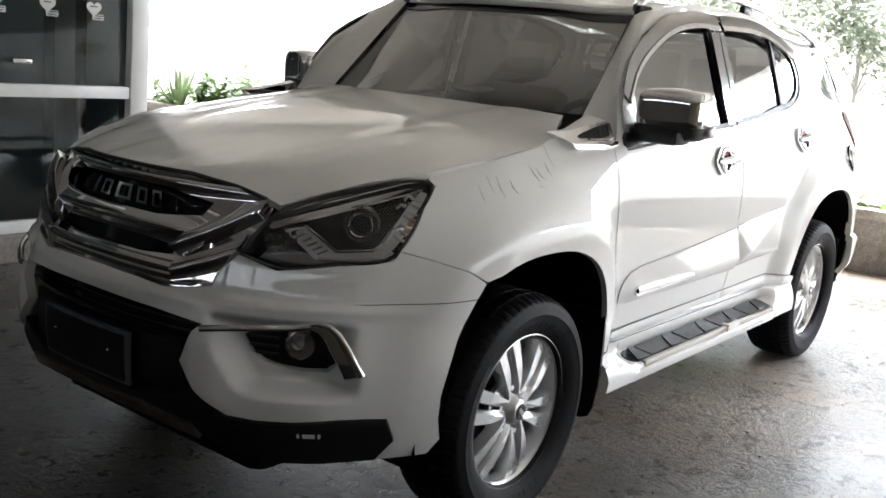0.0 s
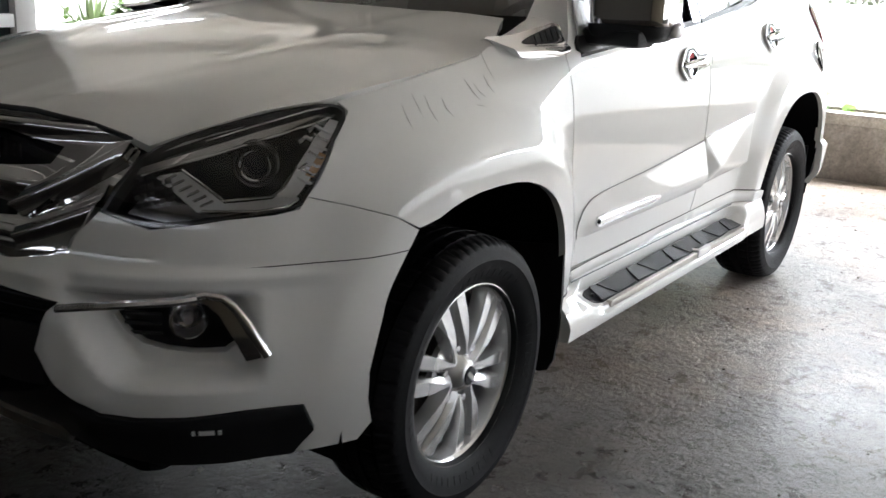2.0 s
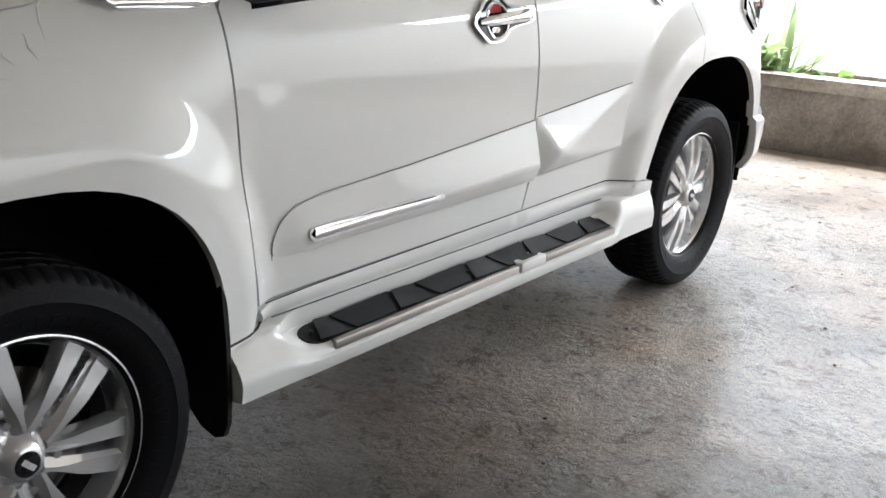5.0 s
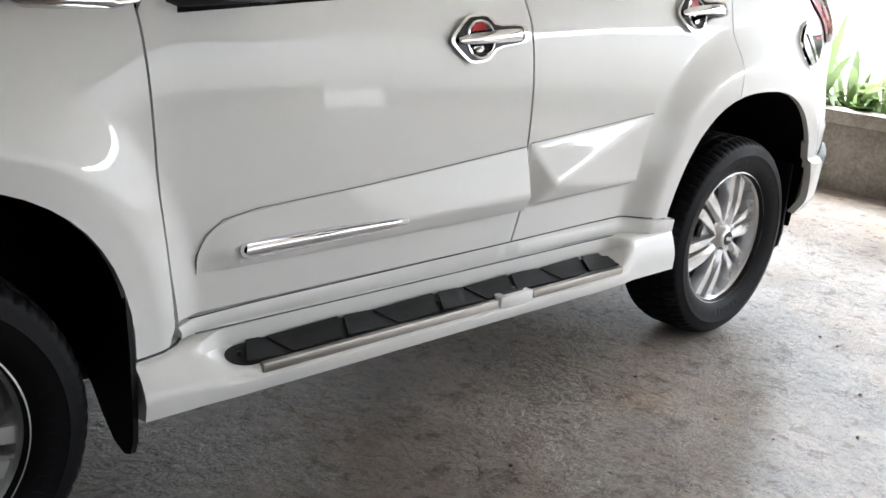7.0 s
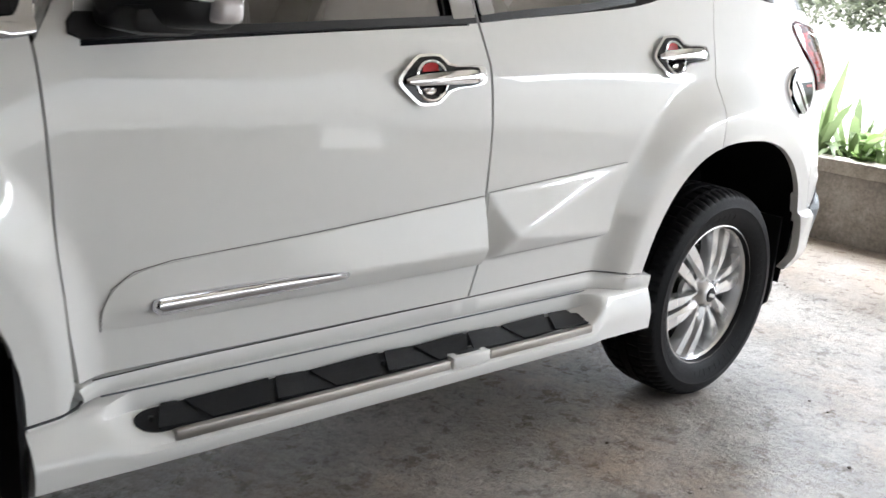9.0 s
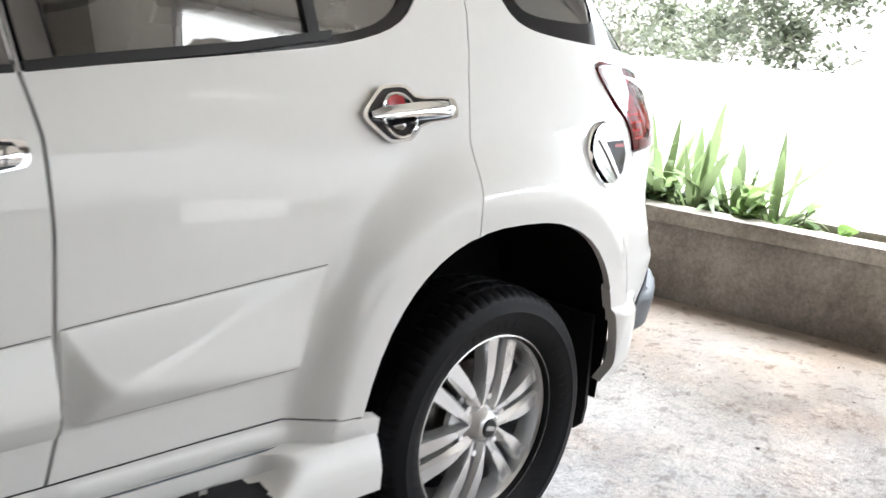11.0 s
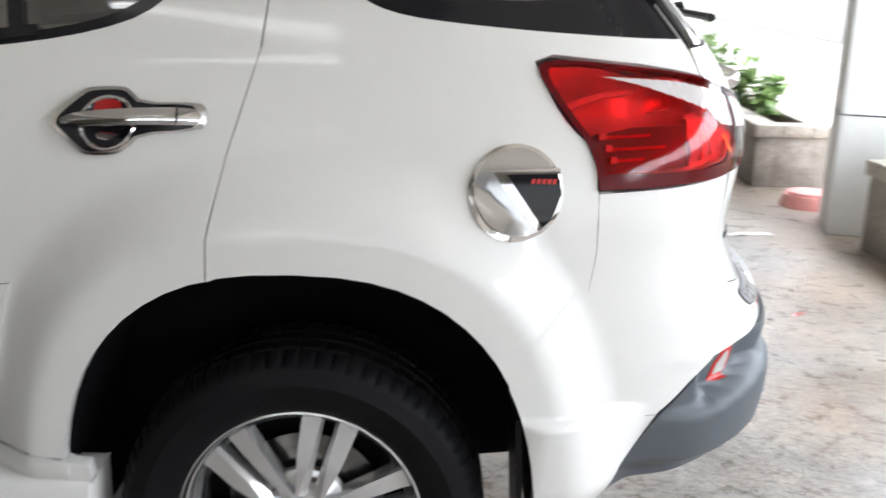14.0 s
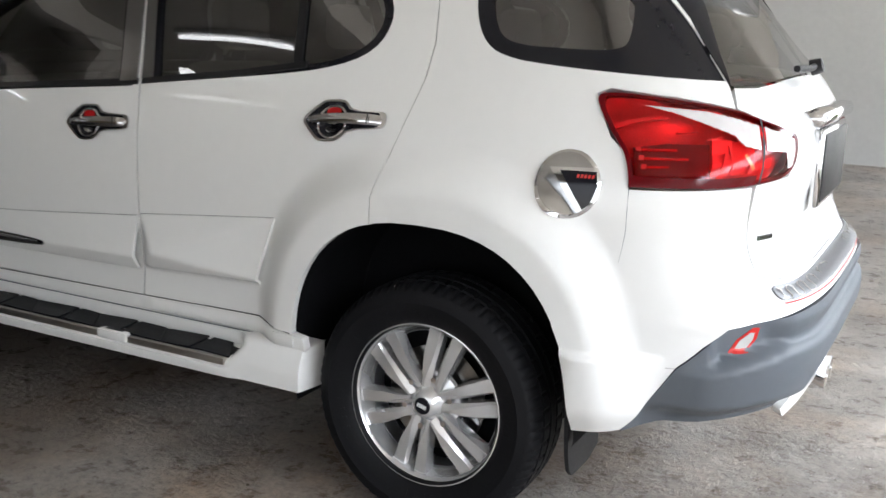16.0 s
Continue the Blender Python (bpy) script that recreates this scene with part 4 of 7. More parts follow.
both("door_seal", shaded(tube([Vector(side_at(x + 0.0019, z)) + Vector((0, 0.0050, 0)) for x, z in seam_c[:4]], 0.0032), "door_seal"), LINING, door_r, "pale grey rubber door seal")
both("quarter_seam", shaded(tube([Vector(side_at(x, z)) + Vector((0, 0.0004, 0)) for x, z in [(3.4195, 1.090), (3.4210, 1.03), (3.4215, 0.975), (3.416, 0.935), (3.410, 0.896)]], lambda s: 0.0013 * (1 - 0.6 * s)), "quarter_seam"), GREY, car)

# wheel housings and underbody
def liner(cx, a, h, y0=-0.90, y1=-0.50):
    rows = []
    pts = arch_pts(cx, a + 0.004, h + 0.004, 0.0, 30)
    pts = [(pts[0][0] + 0.01, 0.30)] + pts + [(pts[-1][0] - 0.004, 0.36)]
    for x, z in pts:
        w = side_half(x, max(0.42, z)) - 0.012
        k = 1.0 if z > HUB else 0.0
        rows.append([(x, -w, z), (x, -w + 0.06, z + 0.012 * k), (x, y1, z + 0.012 * k), (cx + (x - cx) * 0.5, y1 + 0.004, 0.30 + (z - 0.30) * 0.5), (cx, y1 + 0.008, 0.30)])
    me = grid_mesh("wheel_housing", rows)
    smooth_mesh(me, 50)
    return me


both("wheel_housing", liner(0.0, 0.478, 0.528), LINER, car)
both("wheel_housing", liner(WHEELBASE, 0.474, 0.560), LINER, car)
bm = boxed((-0.75, -0.50, 0.24), (3.15, 0.50, 0.46), 0.05)
put("underbody", shaded(bm, "underbody"), LINER, car)
bm = boxed((0.52, -0.80, 0.34), (2.36, 0.80, 0.50), 0.03)
put("cabin_floor", shaded(bm, "cabin_floor"), LINER, car)
bm = boxed((-0.70, -0.55, 0.46), (0.48, 0.55, 0.98), 0.05)
put("engine_block_cover", shaded(bm, "engine_block_cover"), LINER, car)

# cabin: dashboard, steering wheel, seats, headlining
bm = boxed((0.56, -0.70, 0.95), (0.98, 0.70, 1.20), 0.06)
put("dashboard", shaded(bm, "dashboard"), TRIM_DARK, car)
ring = [(1.12 + 0.05 * math.sin(a), -0.36 + 0.185 * math.cos(a), 1.14 + 0.18 * math.sin(a)) for a in [2 * math.pi * k / 32 for k in range(33)]]
wheel_rim = put("steering_wheel", shaded(tube(ring, 0.016), "steering_wheel"), TRIM_DARK, car)
put("steering_hub", shaded(boxed((1.08, -0.44, 1.09), (1.14, -0.28, 1.19), 0.02), "steering_hub"), TRIM_DARK, wheel_rim)


def seat(x, y, w):
    bm = boxed((x - 0.25, y - w / 2, 0.62), (x + 0.25, y + w / 2, 0.80), 0.06)
    back = boxed((x + 0.20, y - w / 2, 0.74), (x + 0.36, y + w / 2, 1.36), 0.06)
    bmesh.ops.rotate(back, verts=back.verts, cent=(x + 0.25, y, 0.76), matrix=Matrix.Rotation(radians(14), 3, "Y"))
    head = boxed((x + 0.37, y - 0.13, 1.38), (x + 0.47, y + 0.13, 1.56), 0.04)
    s = put("seat", shaded(bm, "seat"), SEAT, car)
    put("backrest", shaded(back, "backrest"), SEAT, s)
    put("headrest", shaded(head, "headrest"), SEAT, s)


for y in (-0.36, 0.36):
    seat(1.32, y, 0.50)
    seat(2.18, y * 0.72, 0.44)
for x, w in ((2.92, 0.44),):
    for y in (-0.235, 0.235):
        seat(x, y, w)
rows = [[(x, y, roof_z(x, y) - 0.04) for y in [-0.56 + 0.08 * k for k in range(15)]] for x in [1.12 + 0.2 * k for k in range(12)]]
me = grid_mesh("headlining", rows)
smooth_mesh(me)
put("headlining", me, LINING, car)


# ---- front end ----
FOG_HOLE = rounded([(0.318, 0.712), (0.483, 0.733), (0.520, 0.715), (0.566, 0.592), (0.440, 0.594), (0.362, 0.626)], (), 1)
ARCH_LOW = [(0.836, 0.850), (0.815, 0.795), (0.785, 0.700), (0.765, 0.620), (0.752, 0.540), (0.754, 0.470), (0.766, 0.400)]
HALF_BUMPER = [(0.0, 0.797), (0.09, 0.794), (0.155, 0.786), (0.20, 0.797), (0.256, 0.812), (0.262, 0.852), (0.298, 0.902), (0.385, 0.873), (0.450, 0.884), (0.517, 0.897), (0.600, 0.905), (0.638, 0.914), (0.652, 0.938), (0.725, 0.914), (0.79, 0.886)]
HALF_BUMPER += ARCH_LOW + [(0.742, 0.354), (0.632, 0.346), (0.668, 0.417), (0.652, 0.481), (0.556, 0.479), (0.460, 0.468), (0.377, 0.465), (0.316, 0.471), (0.255, 0.533), (0.215, 0.604), (0.244, 0.693), (0.262, 0.715), (0.15, 0.730), (0.05, 0.735), (0.0, 0.736)]


def bumper_lift(u, z):
    """Scoop round the fog lamp, crease under the headlamp, fold along the lower edge."""
    u = abs(u)
    left = 0.262 + 0.45 * max(0.0, 0.70 - z)
    scoop = smooth(left, left + 0.055, u) * smooth(0.60, 0.53, u) * smooth(0.528, 0.572, z) * smooth(0.744, 0.732, z)
    crease = 0.012 * smooth(0.80, 0.775, z) * smooth(0.26, 0.30, u) * smooth(0.75, 0.55, u) * smooth(0.755, 0.77, z)
    band = 0.010 * math.exp(-((z - 0.765) / 0.02) ** 2) * smooth(0.27, 0.2, u)
    fold = 0.016 * smooth(0.21, 0.25, u) * smooth(0.36, 0.28, u) * smooth(0.46, 0.52, z) * smooth(0.74, 0.66, z)
    return -0.072 * scoop + crease + band + fold


def clean_mirror(half):
    inner = half[1:-1]
    return [half[0]] + inner + [half[-1]] + [(-u, z) for u, z in reversed(inner)]


bumper = put("front_bumper", sheet("front_bumper", clean_mirror(HALF_BUMPER), nose_at, 0.013, 0.03, holes=[FOG_HOLE, [(-u, z) for u, z in FOG_HOLE]], lift=bumper_lift), PAINT, car)

# seam between upper bumper and corner
# dark insert with slats between the bumper's horns
HALF_MID = [(0.0, 0.738), (0.15, 0.732), (0.262, 0.718), (0.246, 0.692), (0.220, 0.606), (0.258, 0.535), (0.318, 0.473), (0.29, 0.44), (0.15, 0.455), (0.0, 0.460)]
put("intake", sheet("intake", clean_mirror(HALF_MID), nose_at, 0.03, 0.0, off=-0.055), BLACK, bumper, "dark plastic air intake")
for z in (0.722, 0.695, 0.668):
    put("slat", sheet("slat", [(-0.25, z - 0.006), (0.25, z - 0.006), (0.25, z + 0.006), (-0.25, z + 0.006)], nose_at, 0.03, 0.04, off=-0.022), GLOSS_BLACK, bumper)
put("plate_shelf", sheet("plate_shelf", [(-0.21, 0.50), (0.21, 0.50), (0.205, 0.65), (-0.205, 0.65)], nose_at, 0.03, 0.03, off=-0.026), BLACK, bumper)
# lower black skirt
HALF_SKIRT = [(0.0, 0.478), (0.12, 0.474), (0.20, 0.50), (0.25, 0.531), (0.316, 0.469), (0.377, 0.463), (0.460, 0.466), (0.556, 0.477), (0.650, 0.479), (0.666, 0.417), (0.630, 0.352), (0.520, 0.338), (0.401, 0.334), (0.30, 0.368), (0.243, 0.392), (0.12, 0.428), (0.0, 0.440)]
skirt = put("lower_skirt", sheet("lower_skirt", clean_mirror(HALF_SKIRT), nose_at, 0.025, 0.05, lift=lambda u, z: 0.012 * smooth(0.24, 0.30, abs(u)) * smooth(0.49, 0.46, z)), BLACK, car, "matt black plastic lower skirt")
for k in (-3, -1.6, -1, -0.4, 0.2, 0.8, 2.2):
    u = 0.497 + k * 0.0085
    put("letter_bar", sheet("letter_bar", [(u - 0.003, 0.430), (u + 0.003, 0.430), (u + 0.003, 0.441), (u - 0.003, 0.441)], nose_at, 0.01, 0.003, off=0.016), WHITE_MARK, skirt)
# silver strip below the intake
put("skid_strip", sheet("skid_strip", clean_mirror([(0.0, 0.462), (0.12, 0.452), (0.235, 0.418), (0.25, 0.382), (0.12, 0.418), (0.0, 0.430)]), nose_at, 0.03, 0.03, off=0.012), STEEL, skirt, "brushed silver skid strip")
# number plate with dark blank face
plate = put("number_plate", sheet("number_plate", [(-0.100, 0.490), (0.100, 0.490), (0.100, 0.645), (-0.100, 0.645)], nose_at, 0.03, 0.012, off=0.008), GREY, bumper, "grey plate holder")
put("plate_face", sheet("plate_face", [(-0.090, 0.502), (0.090, 0.502), (0.090, 0.633), (-0.090, 0.633)], nose_at, 0.03, 0.004, off=0.011), BLACK, plate, "blank black plate")
for u in (-0.056, 0.056):
    bm = bmesh.new()
    bmesh.ops.create_uvsphere(bm, u_segments=12, v_segments=6, radius=0.006)
    bmesh.ops.translate(bm, verts=bm.verts, vec=Vector(nose_at(u, 0.578)) + Vector((-0.012, 0, 0)))
    put("screw", shaded(bm, "screw"), CHROME, plate)

# fog lamps
def facing(name, centre, toward, prof, m, parent, seg=40, label=""):
    """A turned piece whose axis points along toward."""
    bm = lathe(prof, seg)
    q = Vector((0, -1, 0)).rotation_difference(Vector(toward).normalized())
    bmesh.ops.rotate(bm, verts=bm.verts, matrix=q.to_matrix())
    bmesh.ops.translate(bm, verts=bm.verts, vec=centre)
    return put(name, shaded(bm, name, 40), m, parent, label)


BIG_FOG = [(0.30, 0.740), (0.50, 0.755), (0.585, 0.60), (0.42, 0.585), (0.34, 0.62)]
for s in (1, -1):
    me = sheet("fog_bezel", BIG_FOG, nose_at, 0.03, 0.0, off=-0.100)
    bezel = put("fog_bezel", me if s > 0 else mirrored(me), GLOSS_BLACK, bumper, "black fog lamp recess")
    p, q = Vector(nose_at(0.476, 0.668)), Vector((-0.62, -0.78, 0.0))
    p, q = Vector((p.x, s * p.y, p.z)), Vector((q.x, s * q.y, 0))
    c = p - q * 0.080
    lamp = facing("fog_lamp", c, q, [(0.0, -0.02), (0.023, -0.014), (0.033, 0.006), (0.038, 0.016), (0.041, 0.015), (0.043, 0.0), (0.044, -0.03)], CHROME, bezel, label="round fog lamp with chrome bowl")
    facing("fog_lens", c, q, [(0.0, 0.028), (0.017, 0.026), (0.031, 0.020), (0.038, 0.015)], CLEAR, bezel)
    facing("fog_bulb", c, q, [(0.0, 0.014), (0.010, 0.010), (0.014, -0.012)], LAMP_WHITE, bezel)
    for z in (0.690, 0.665, 0.640):
        me = sheet("fog_rib", [(0.345, z - 0.004), (0.415, z - 0.003), (0.415, z + 0.003), (0.345, z + 0.004)], nose_at, 0.02, 0.01, off=-0.085)
        put("fog_rib", me if s > 0 else mirrored(me), BLACK, bezel)
# chrome strip over the fog lamps, hooked down on the outside
HOOK = [(0.470, 0.741), (0.498, 0.748), (0.526, 0.742), (0.547, 0.722), (0.565, 0.690), (0.582, 0.650), (0.597, 0.612)]
HOOK_FACE = [(0.470, 0.738), (0.498, 0.745), (0.526, 0.738), (0.545, 0.718), (0.562, 0.688), (0.579, 0.650), (0.594, 0.606), (0.562, 0.600), (0.546, 0.645), (0.524, 0.700), (0.505, 0.722)]
both("fog_trim", sheet("fog_trim", HOOK_FACE, nose_at, 0.010, 0.03, off=0.006), DARK_CHROME, bumper, "smoked chrome fog lamp trim")
both("fog_trim_edge", shaded(tube([Vector(nose_at(u, z)) + Vector((-0.010, -0.010, 0)) for u, z in HOOK], lambda t: 0.008 + 0.004 * t, 10), "fog_trim_edge"), CHROME, bumper, "bright chrome edge")
both("fog_strip", shaded(tube([Vector(nose_at(u, z)) + Vector((-0.016, -0.010, 0)) for u, z in [(0.262, 0.707), (0.30, 0.715), (0.35, 0.7235), (0.40, 0.730), (0.45, 0.7345), (0.49, 0.742)]], 0.0095), "fog_strip"), CHROME, bumper, "slim chrome strip")
# tow cover joint and bumper panel joint
both("panel_joint", sheet("panel_joint", [(0.495, 0.7935), (0.65, 0.7965), (0.818, 0.806), (0.818, 0.8085), (0.65, 0.799), (0.495, 0.796)], nose_at, 0.02, 0.0, off=0.0012), TRIM_DARK, bumper)

# grille: chrome shell with two dark slots
HALF_GRILLE = [(0.0, 1.086), (0.12, 1.086), (0.225, 1.083), (0.32, 1.068), (0.372, 1.050), (0.384, 1.030), (0.345, 0.984), (0.322, 0.958), (0.298, 0.912), (0.274, 0.874), (0.260, 0.852), (0.255, 0.812), (0.20, 0.798), (0.155, 0.787), (0.09, 0.795), (0.0, 0.798)]
SLOT_1 = rounded([(-0.26, 1.046), (0.26, 1.046), (0.188, 0.968), (-0.188, 0.968)], (), 1)
SLOT_2 = rounded([(-0.150, 0.905), (0.150, 0.905), (0.142, 0.862), (-0.142, 0.862)], (), 1)


def grille_lift(u, z):
    """Bars that bulge and fall back between the slots."""
    a = abs(u)
    top = 0.020 * math.exp(-((z - 1.062) / 0.014) ** 2)
    mid = 0.030 * math.exp(-((z - 0.940) / 0.022) ** 2) * smooth(0.24, 0.15, a)
    low = 0.026 * math.exp(-((z - 0.838) / 0.020) ** 2) * smooth(0.24, 0.15, a)
    return top + mid + low - 0.012


grille = put("grille", sheet("grille", clean_mirror(HALF_GRILLE), nose_at, 0.010, 0.03, holes=[SLOT_1, SLOT_2], lift=grille_lift), GRILLE_CHROME, car, "broad chrome grille")
put("grille_back", sheet("grille_back", clean_mirror([(0.0, 1.075), (0.30, 1.06), (0.30, 0.97), (0.20, 0.84), (0.0, 0.83)]), nose_at, 0.04, 0.0, off=-0.05), GLOSS_BLACK, grille)
WING_UP = [(0.148, 0.893), (0.176, 0.936), (0.258, 0.990), (0.330, 1.030), (0.380, 1.036), (0.352, 1.008), (0.285, 0.965), (0.215, 0.915), (0.172, 0.872)]
WING_LOW = [(0.156, 0.850), (0.205, 0.890), (0.270, 0.925), (0.318, 0.958), (0.296, 0.910), (0.260, 0.845), (0.256, 0.820), (0.200, 0.806), (0.168, 0.800)]
both("grille_wing", sheet("grille_wing", WING_UP, nose_at, 0.006, 0.03, lift=lambda u, z: 0.014 + 0.012 * math.exp(-((z - 0.895 - (u - 0.15) * 0.62) / 0.014) ** 2)), GRILLE_CHROME, grille, "chrome wing of the grille")
both("grille_wing", sheet("grille_wing", WING_LOW, nose_at, 0.006, 0.03, lift=lambda u, z: 0.006 + 0.014 * math.exp(-((z - 0.825 - (u - 0.15) * 0.55) / 0.014) ** 2)), GRILLE_CHROME, grille, "chrome wing of the grille")
put("hood_gap", shaded(tube([Vector(nose_at(-0.38 + 0.02 * k, nose_top(0.38 - 0.02 * k if k < 20 else 0.02 * k - 0.38) + 0.001)) + Vector((-0.004, 0, 0)) for k in range(39)], 0.0065), "hood_gap"), TRIM_DARK, grille)
# maker's badge as plain raised chrome bars
for k, w in ((-2.15, 0.0045), (-1.15, 0.013), (0.05, 0.013), (1.25, 0.013), (2.45, 0.013)):
    u = k * 0.0335
    bars = [[(u - w, 0.985), (u + w, 0.985), (u + w, 1.030), (u - w, 1.030)]]
    hole = [] if w < 0.01 else [[(u - w + 0.006, 0.992), (u + w - 0.006, 0.992), (u + w - 0.006, 1.023), (u - w + 0.006, 1.023)]]
    put("badge_bar", sheet("badge_bar", bars[0], nose_at, 0.01, 0.012, holes=hole, off=-0.018), CHROME, grille)

# headlamps
HEAD = rounded([(0.300, 0.904), (0.330, 0.962), (0.388, 1.026), (0.494, 1.068), (0.622, 1.103), (0.718, 1.121), (0.764, 1.121), (0.772, 1.106), (0.722, 1.050), (0.680, 0.985), (0.650, 0.935), (0.638, 0.916), (0.517, 0.900), (0.450, 0.886), (0.385, 0.876)], (0,), 1)


def inset(points, k, c):
    return [(c[0] + (u - c[0]) * k, c[1] + (z - c[1]) * k) for u, z in points]


head_a, head_b = both("headlamp_housing", sheet("headlamp_housing", HEAD, nose_at, 0.03, 0.0, off=-0.085), GLOSS_BLACK, car)
hb = (head_a, head_b)
both("headlamp_wall", sheet("headlamp_wall", HEAD, nose_at, 0.03, 0.05, holes=[inset(HEAD, 0.965, (0.55, 1.0))], off=-0.002), LAMP_BEZEL, hb)
for lens in both("lens", sheet("lens", HEAD, nose_at, 0.03, 0.0, off=0.003), CLEAR, hb, "clear headlamp lens"):
    lens.visible_shadow = False


def lamp_strip(name, pts, depth, m, thick=0.02, lift=None, label=""):
    return both(name, sheet(name, pts, nose_at, 0.014, thick, off=depth, lift=lift), m, hb, label)


lamp_strip("brow", [(0.362, 0.994), (0.420, 1.016), (0.50, 1.043), (0.60, 1.075), (0.70, 1.102), (0.745, 1.112), (0.745, 1.100), (0.70, 1.086), (0.60, 1.057), (0.50, 1.025), (0.42, 0.999), (0.368, 0.978)], -0.008, GRILLE_CHROME, 0.03, lift=lambda u, z: 0.006 * math.sin(55 * (z - 0.30 * u)), label="smoked chrome light bar")
lamp_strip("inner_blade", [(0.395, 0.982), (0.445, 0.994), (0.512, 0.928), (0.462, 0.912)], -0.012, LAMP_SILVER, 0.03)
lamp_strip("lower_blade", [(0.470, 0.915), (0.500, 0.930), (0.590, 0.938), (0.612, 0.950), (0.640, 0.938), (0.615, 0.922), (0.56, 0.914)], -0.012, LAMP_SILVER, 0.03)
lamp_strip("outer_blade", [(0.600, 0.946), (0.640, 1.000), (0.690, 1.058), (0.735, 1.095), (0.748, 1.090), (0.70, 1.035), (0.660, 0.975), (0.630, 0.935)], -0.009, LAMP_SILVER, 0.03, lift=lambda u, z: 0.003 * math.sin(60 * z))
lamp_strip("amber_reflector", [(0.655, 0.985), (0.690, 1.030), (0.700, 1.022), (0.668, 0.978)], -0.004, AMBER, 0.01, label="amber side reflector")
lamp_strip("lower_tray", [(0.33, 0.905), (0.40, 0.890), (0.50, 0.905), (0.62, 0.92), (0.62, 0.930), (0.50, 0.915), (0.42, 0.935), (0.36, 0.945)], -0.05, DARK_CHROME, 0.02)
for i in range(5):
    for j in range(4 - (i > 3)):
        u, z = 0.345 + i * 0.017, 0.915 + j * 0.017 + i * 0.004
        lamp_strip("reflector_cell", [(u, z), (u + 0.012, z + 0.003), (u + 0.012, z + 0.013), (u, z + 0.010)], -0.026, GRILLE_CHROME, 0.012, lift=lambda p, q: 0.5 * (p - 0.38) + 0.3 * (q - 0.94))


def glint_rib(name, pts, depth, r, m=CHROME):
    """A thin bright edge or flute added to imitate glints inside the headlamp, following its face at a depth."""
    line = [Vector(nose_at(u, z)) + Vector((0.85, 0.45, 0)) * depth for u, z in dense(pts, 0.012, False)]
    both(name, shaded(tube(line, r, 8), name), m, hb)


glint_rib("brow_edge", [(0.372, 0.978), (0.42, 0.996), (0.50, 1.022), (0.60, 1.054), (0.70, 1.083), (0.742, 1.098)], 0.008, 0.0032)
glint_rib("brow_edge", [(0.50, 1.048), (0.60, 1.079), (0.70, 1.106), (0.738, 1.113)], 0.010, 0.0022)
glint_rib("blade_edge", [(0.470, 0.913), (0.56, 0.912), (0.615, 0.920), (0.634, 0.934)], 0.006, 0.0030)
glint_rib("blade_edge", [(0.502, 0.934), (0.588, 0.942), (0.612, 0.960), (0.640, 1.000)], 0.006, 0.0026)
glint_rib("blade_edge", [(0.446, 0.994), (0.480, 0.962), (0.512, 0.930)], 0.006, 0.0026)
for k in range(6):
    u, z = 0.412 + 0.011 * k, 0.972 - 0.010 * k
    glint_rib("flute", [(u, z), (u + 0.022, z + 0.012)], 0.006, 0.0030)
for k in range(7):
    u, z = 0.655 + 0.010 * k, 0.968 + 0.0165 * k
    glint_rib("flute", [(u - 0.016, z + 0.012), (u, z - 0.002), (u + 0.006, z - 0.002)], 0.004, 0.0034, CHROME if k % 2 else LAMP_SILVER)
for u, z in ((0.638, 0.990), (0.652, 1.046), (0.628, 0.962), (0.676, 1.066)):
    glint_rib("facet", [(u, z), (u + 0.016, z + 0.010), (u + 0.026, z + 0.004)], 0.020, 0.0065)
for side, hp in ((1, head_a), (-1, head_b)):
    p = Vector(nose_at(0.566, 0.999))
    d = Vector((-0.80, -0.60, -0.02))
    p, d = Vector((p.x, side * p.y, p.z)), Vector((d.x, side * d.y, d.z))
    c = p - d * 0.044
    facing("projector_ring", c, d, [(0.052, -0.02), (0.052, 0.006), (0.048, 0.012), (0.042, 0.008), (0.039, -0.01), (0.039, -0.02)], DARK_CHROME, hp, label="chrome projector ring")
    facing("projector_lens", c, d, [(0.0, 0.026), (0.012, 0.025), (0.026, 0.020), (0.036, 0.010), (0.040, 0.0)], GLOSS_BLACK, hp, label="glossy projector lens")
    facing("projector_collar", c, d, [(0.030, 0.019), (0.033, 0.021), (0.036, 0.017), (0.037, 0.010)], CHROME, hp)


# ---- wheels ----
def tyre_mesh():
    R, seg = 0.381, 288
    prof = [(0.244, 0.085), (0.252, 0.098), (0.268, 0.112), (0.300, 0.124), (0.318, 0.1265), (0.322, 0.1285), (0.327, 0.1265), (0.345, 0.122), (0.356, 0.118), (0.366, 0.109), (0.3735, 0.094),
            (R - 0.003, 0.078), (R - 0.003, 0.074), (R - 0.012, 0.073), (R - 0.012, 0.066), (R - 0.001, 0.065), (R, 0.028), (R - 0.011, 0.027), (R - 0.011, 0.018), (R, 0.017)]
    prof = prof + [(r, -h) for r, h in reversed(prof)]
    n = len(prof)

    def wob(k, j):
        jj = min(j, n - 1 - j)
        if jj in (9, 10, 11):
            return (-0.0055, 0.0, 0.0, 0.0)[k % 4]
        if jj in (15, 16):
            return -0.005 if k % 6 == 0 else 0.0
        return 0.0

    return shaded(lathe(prof, seg, wob=wob), "tyre", 28)


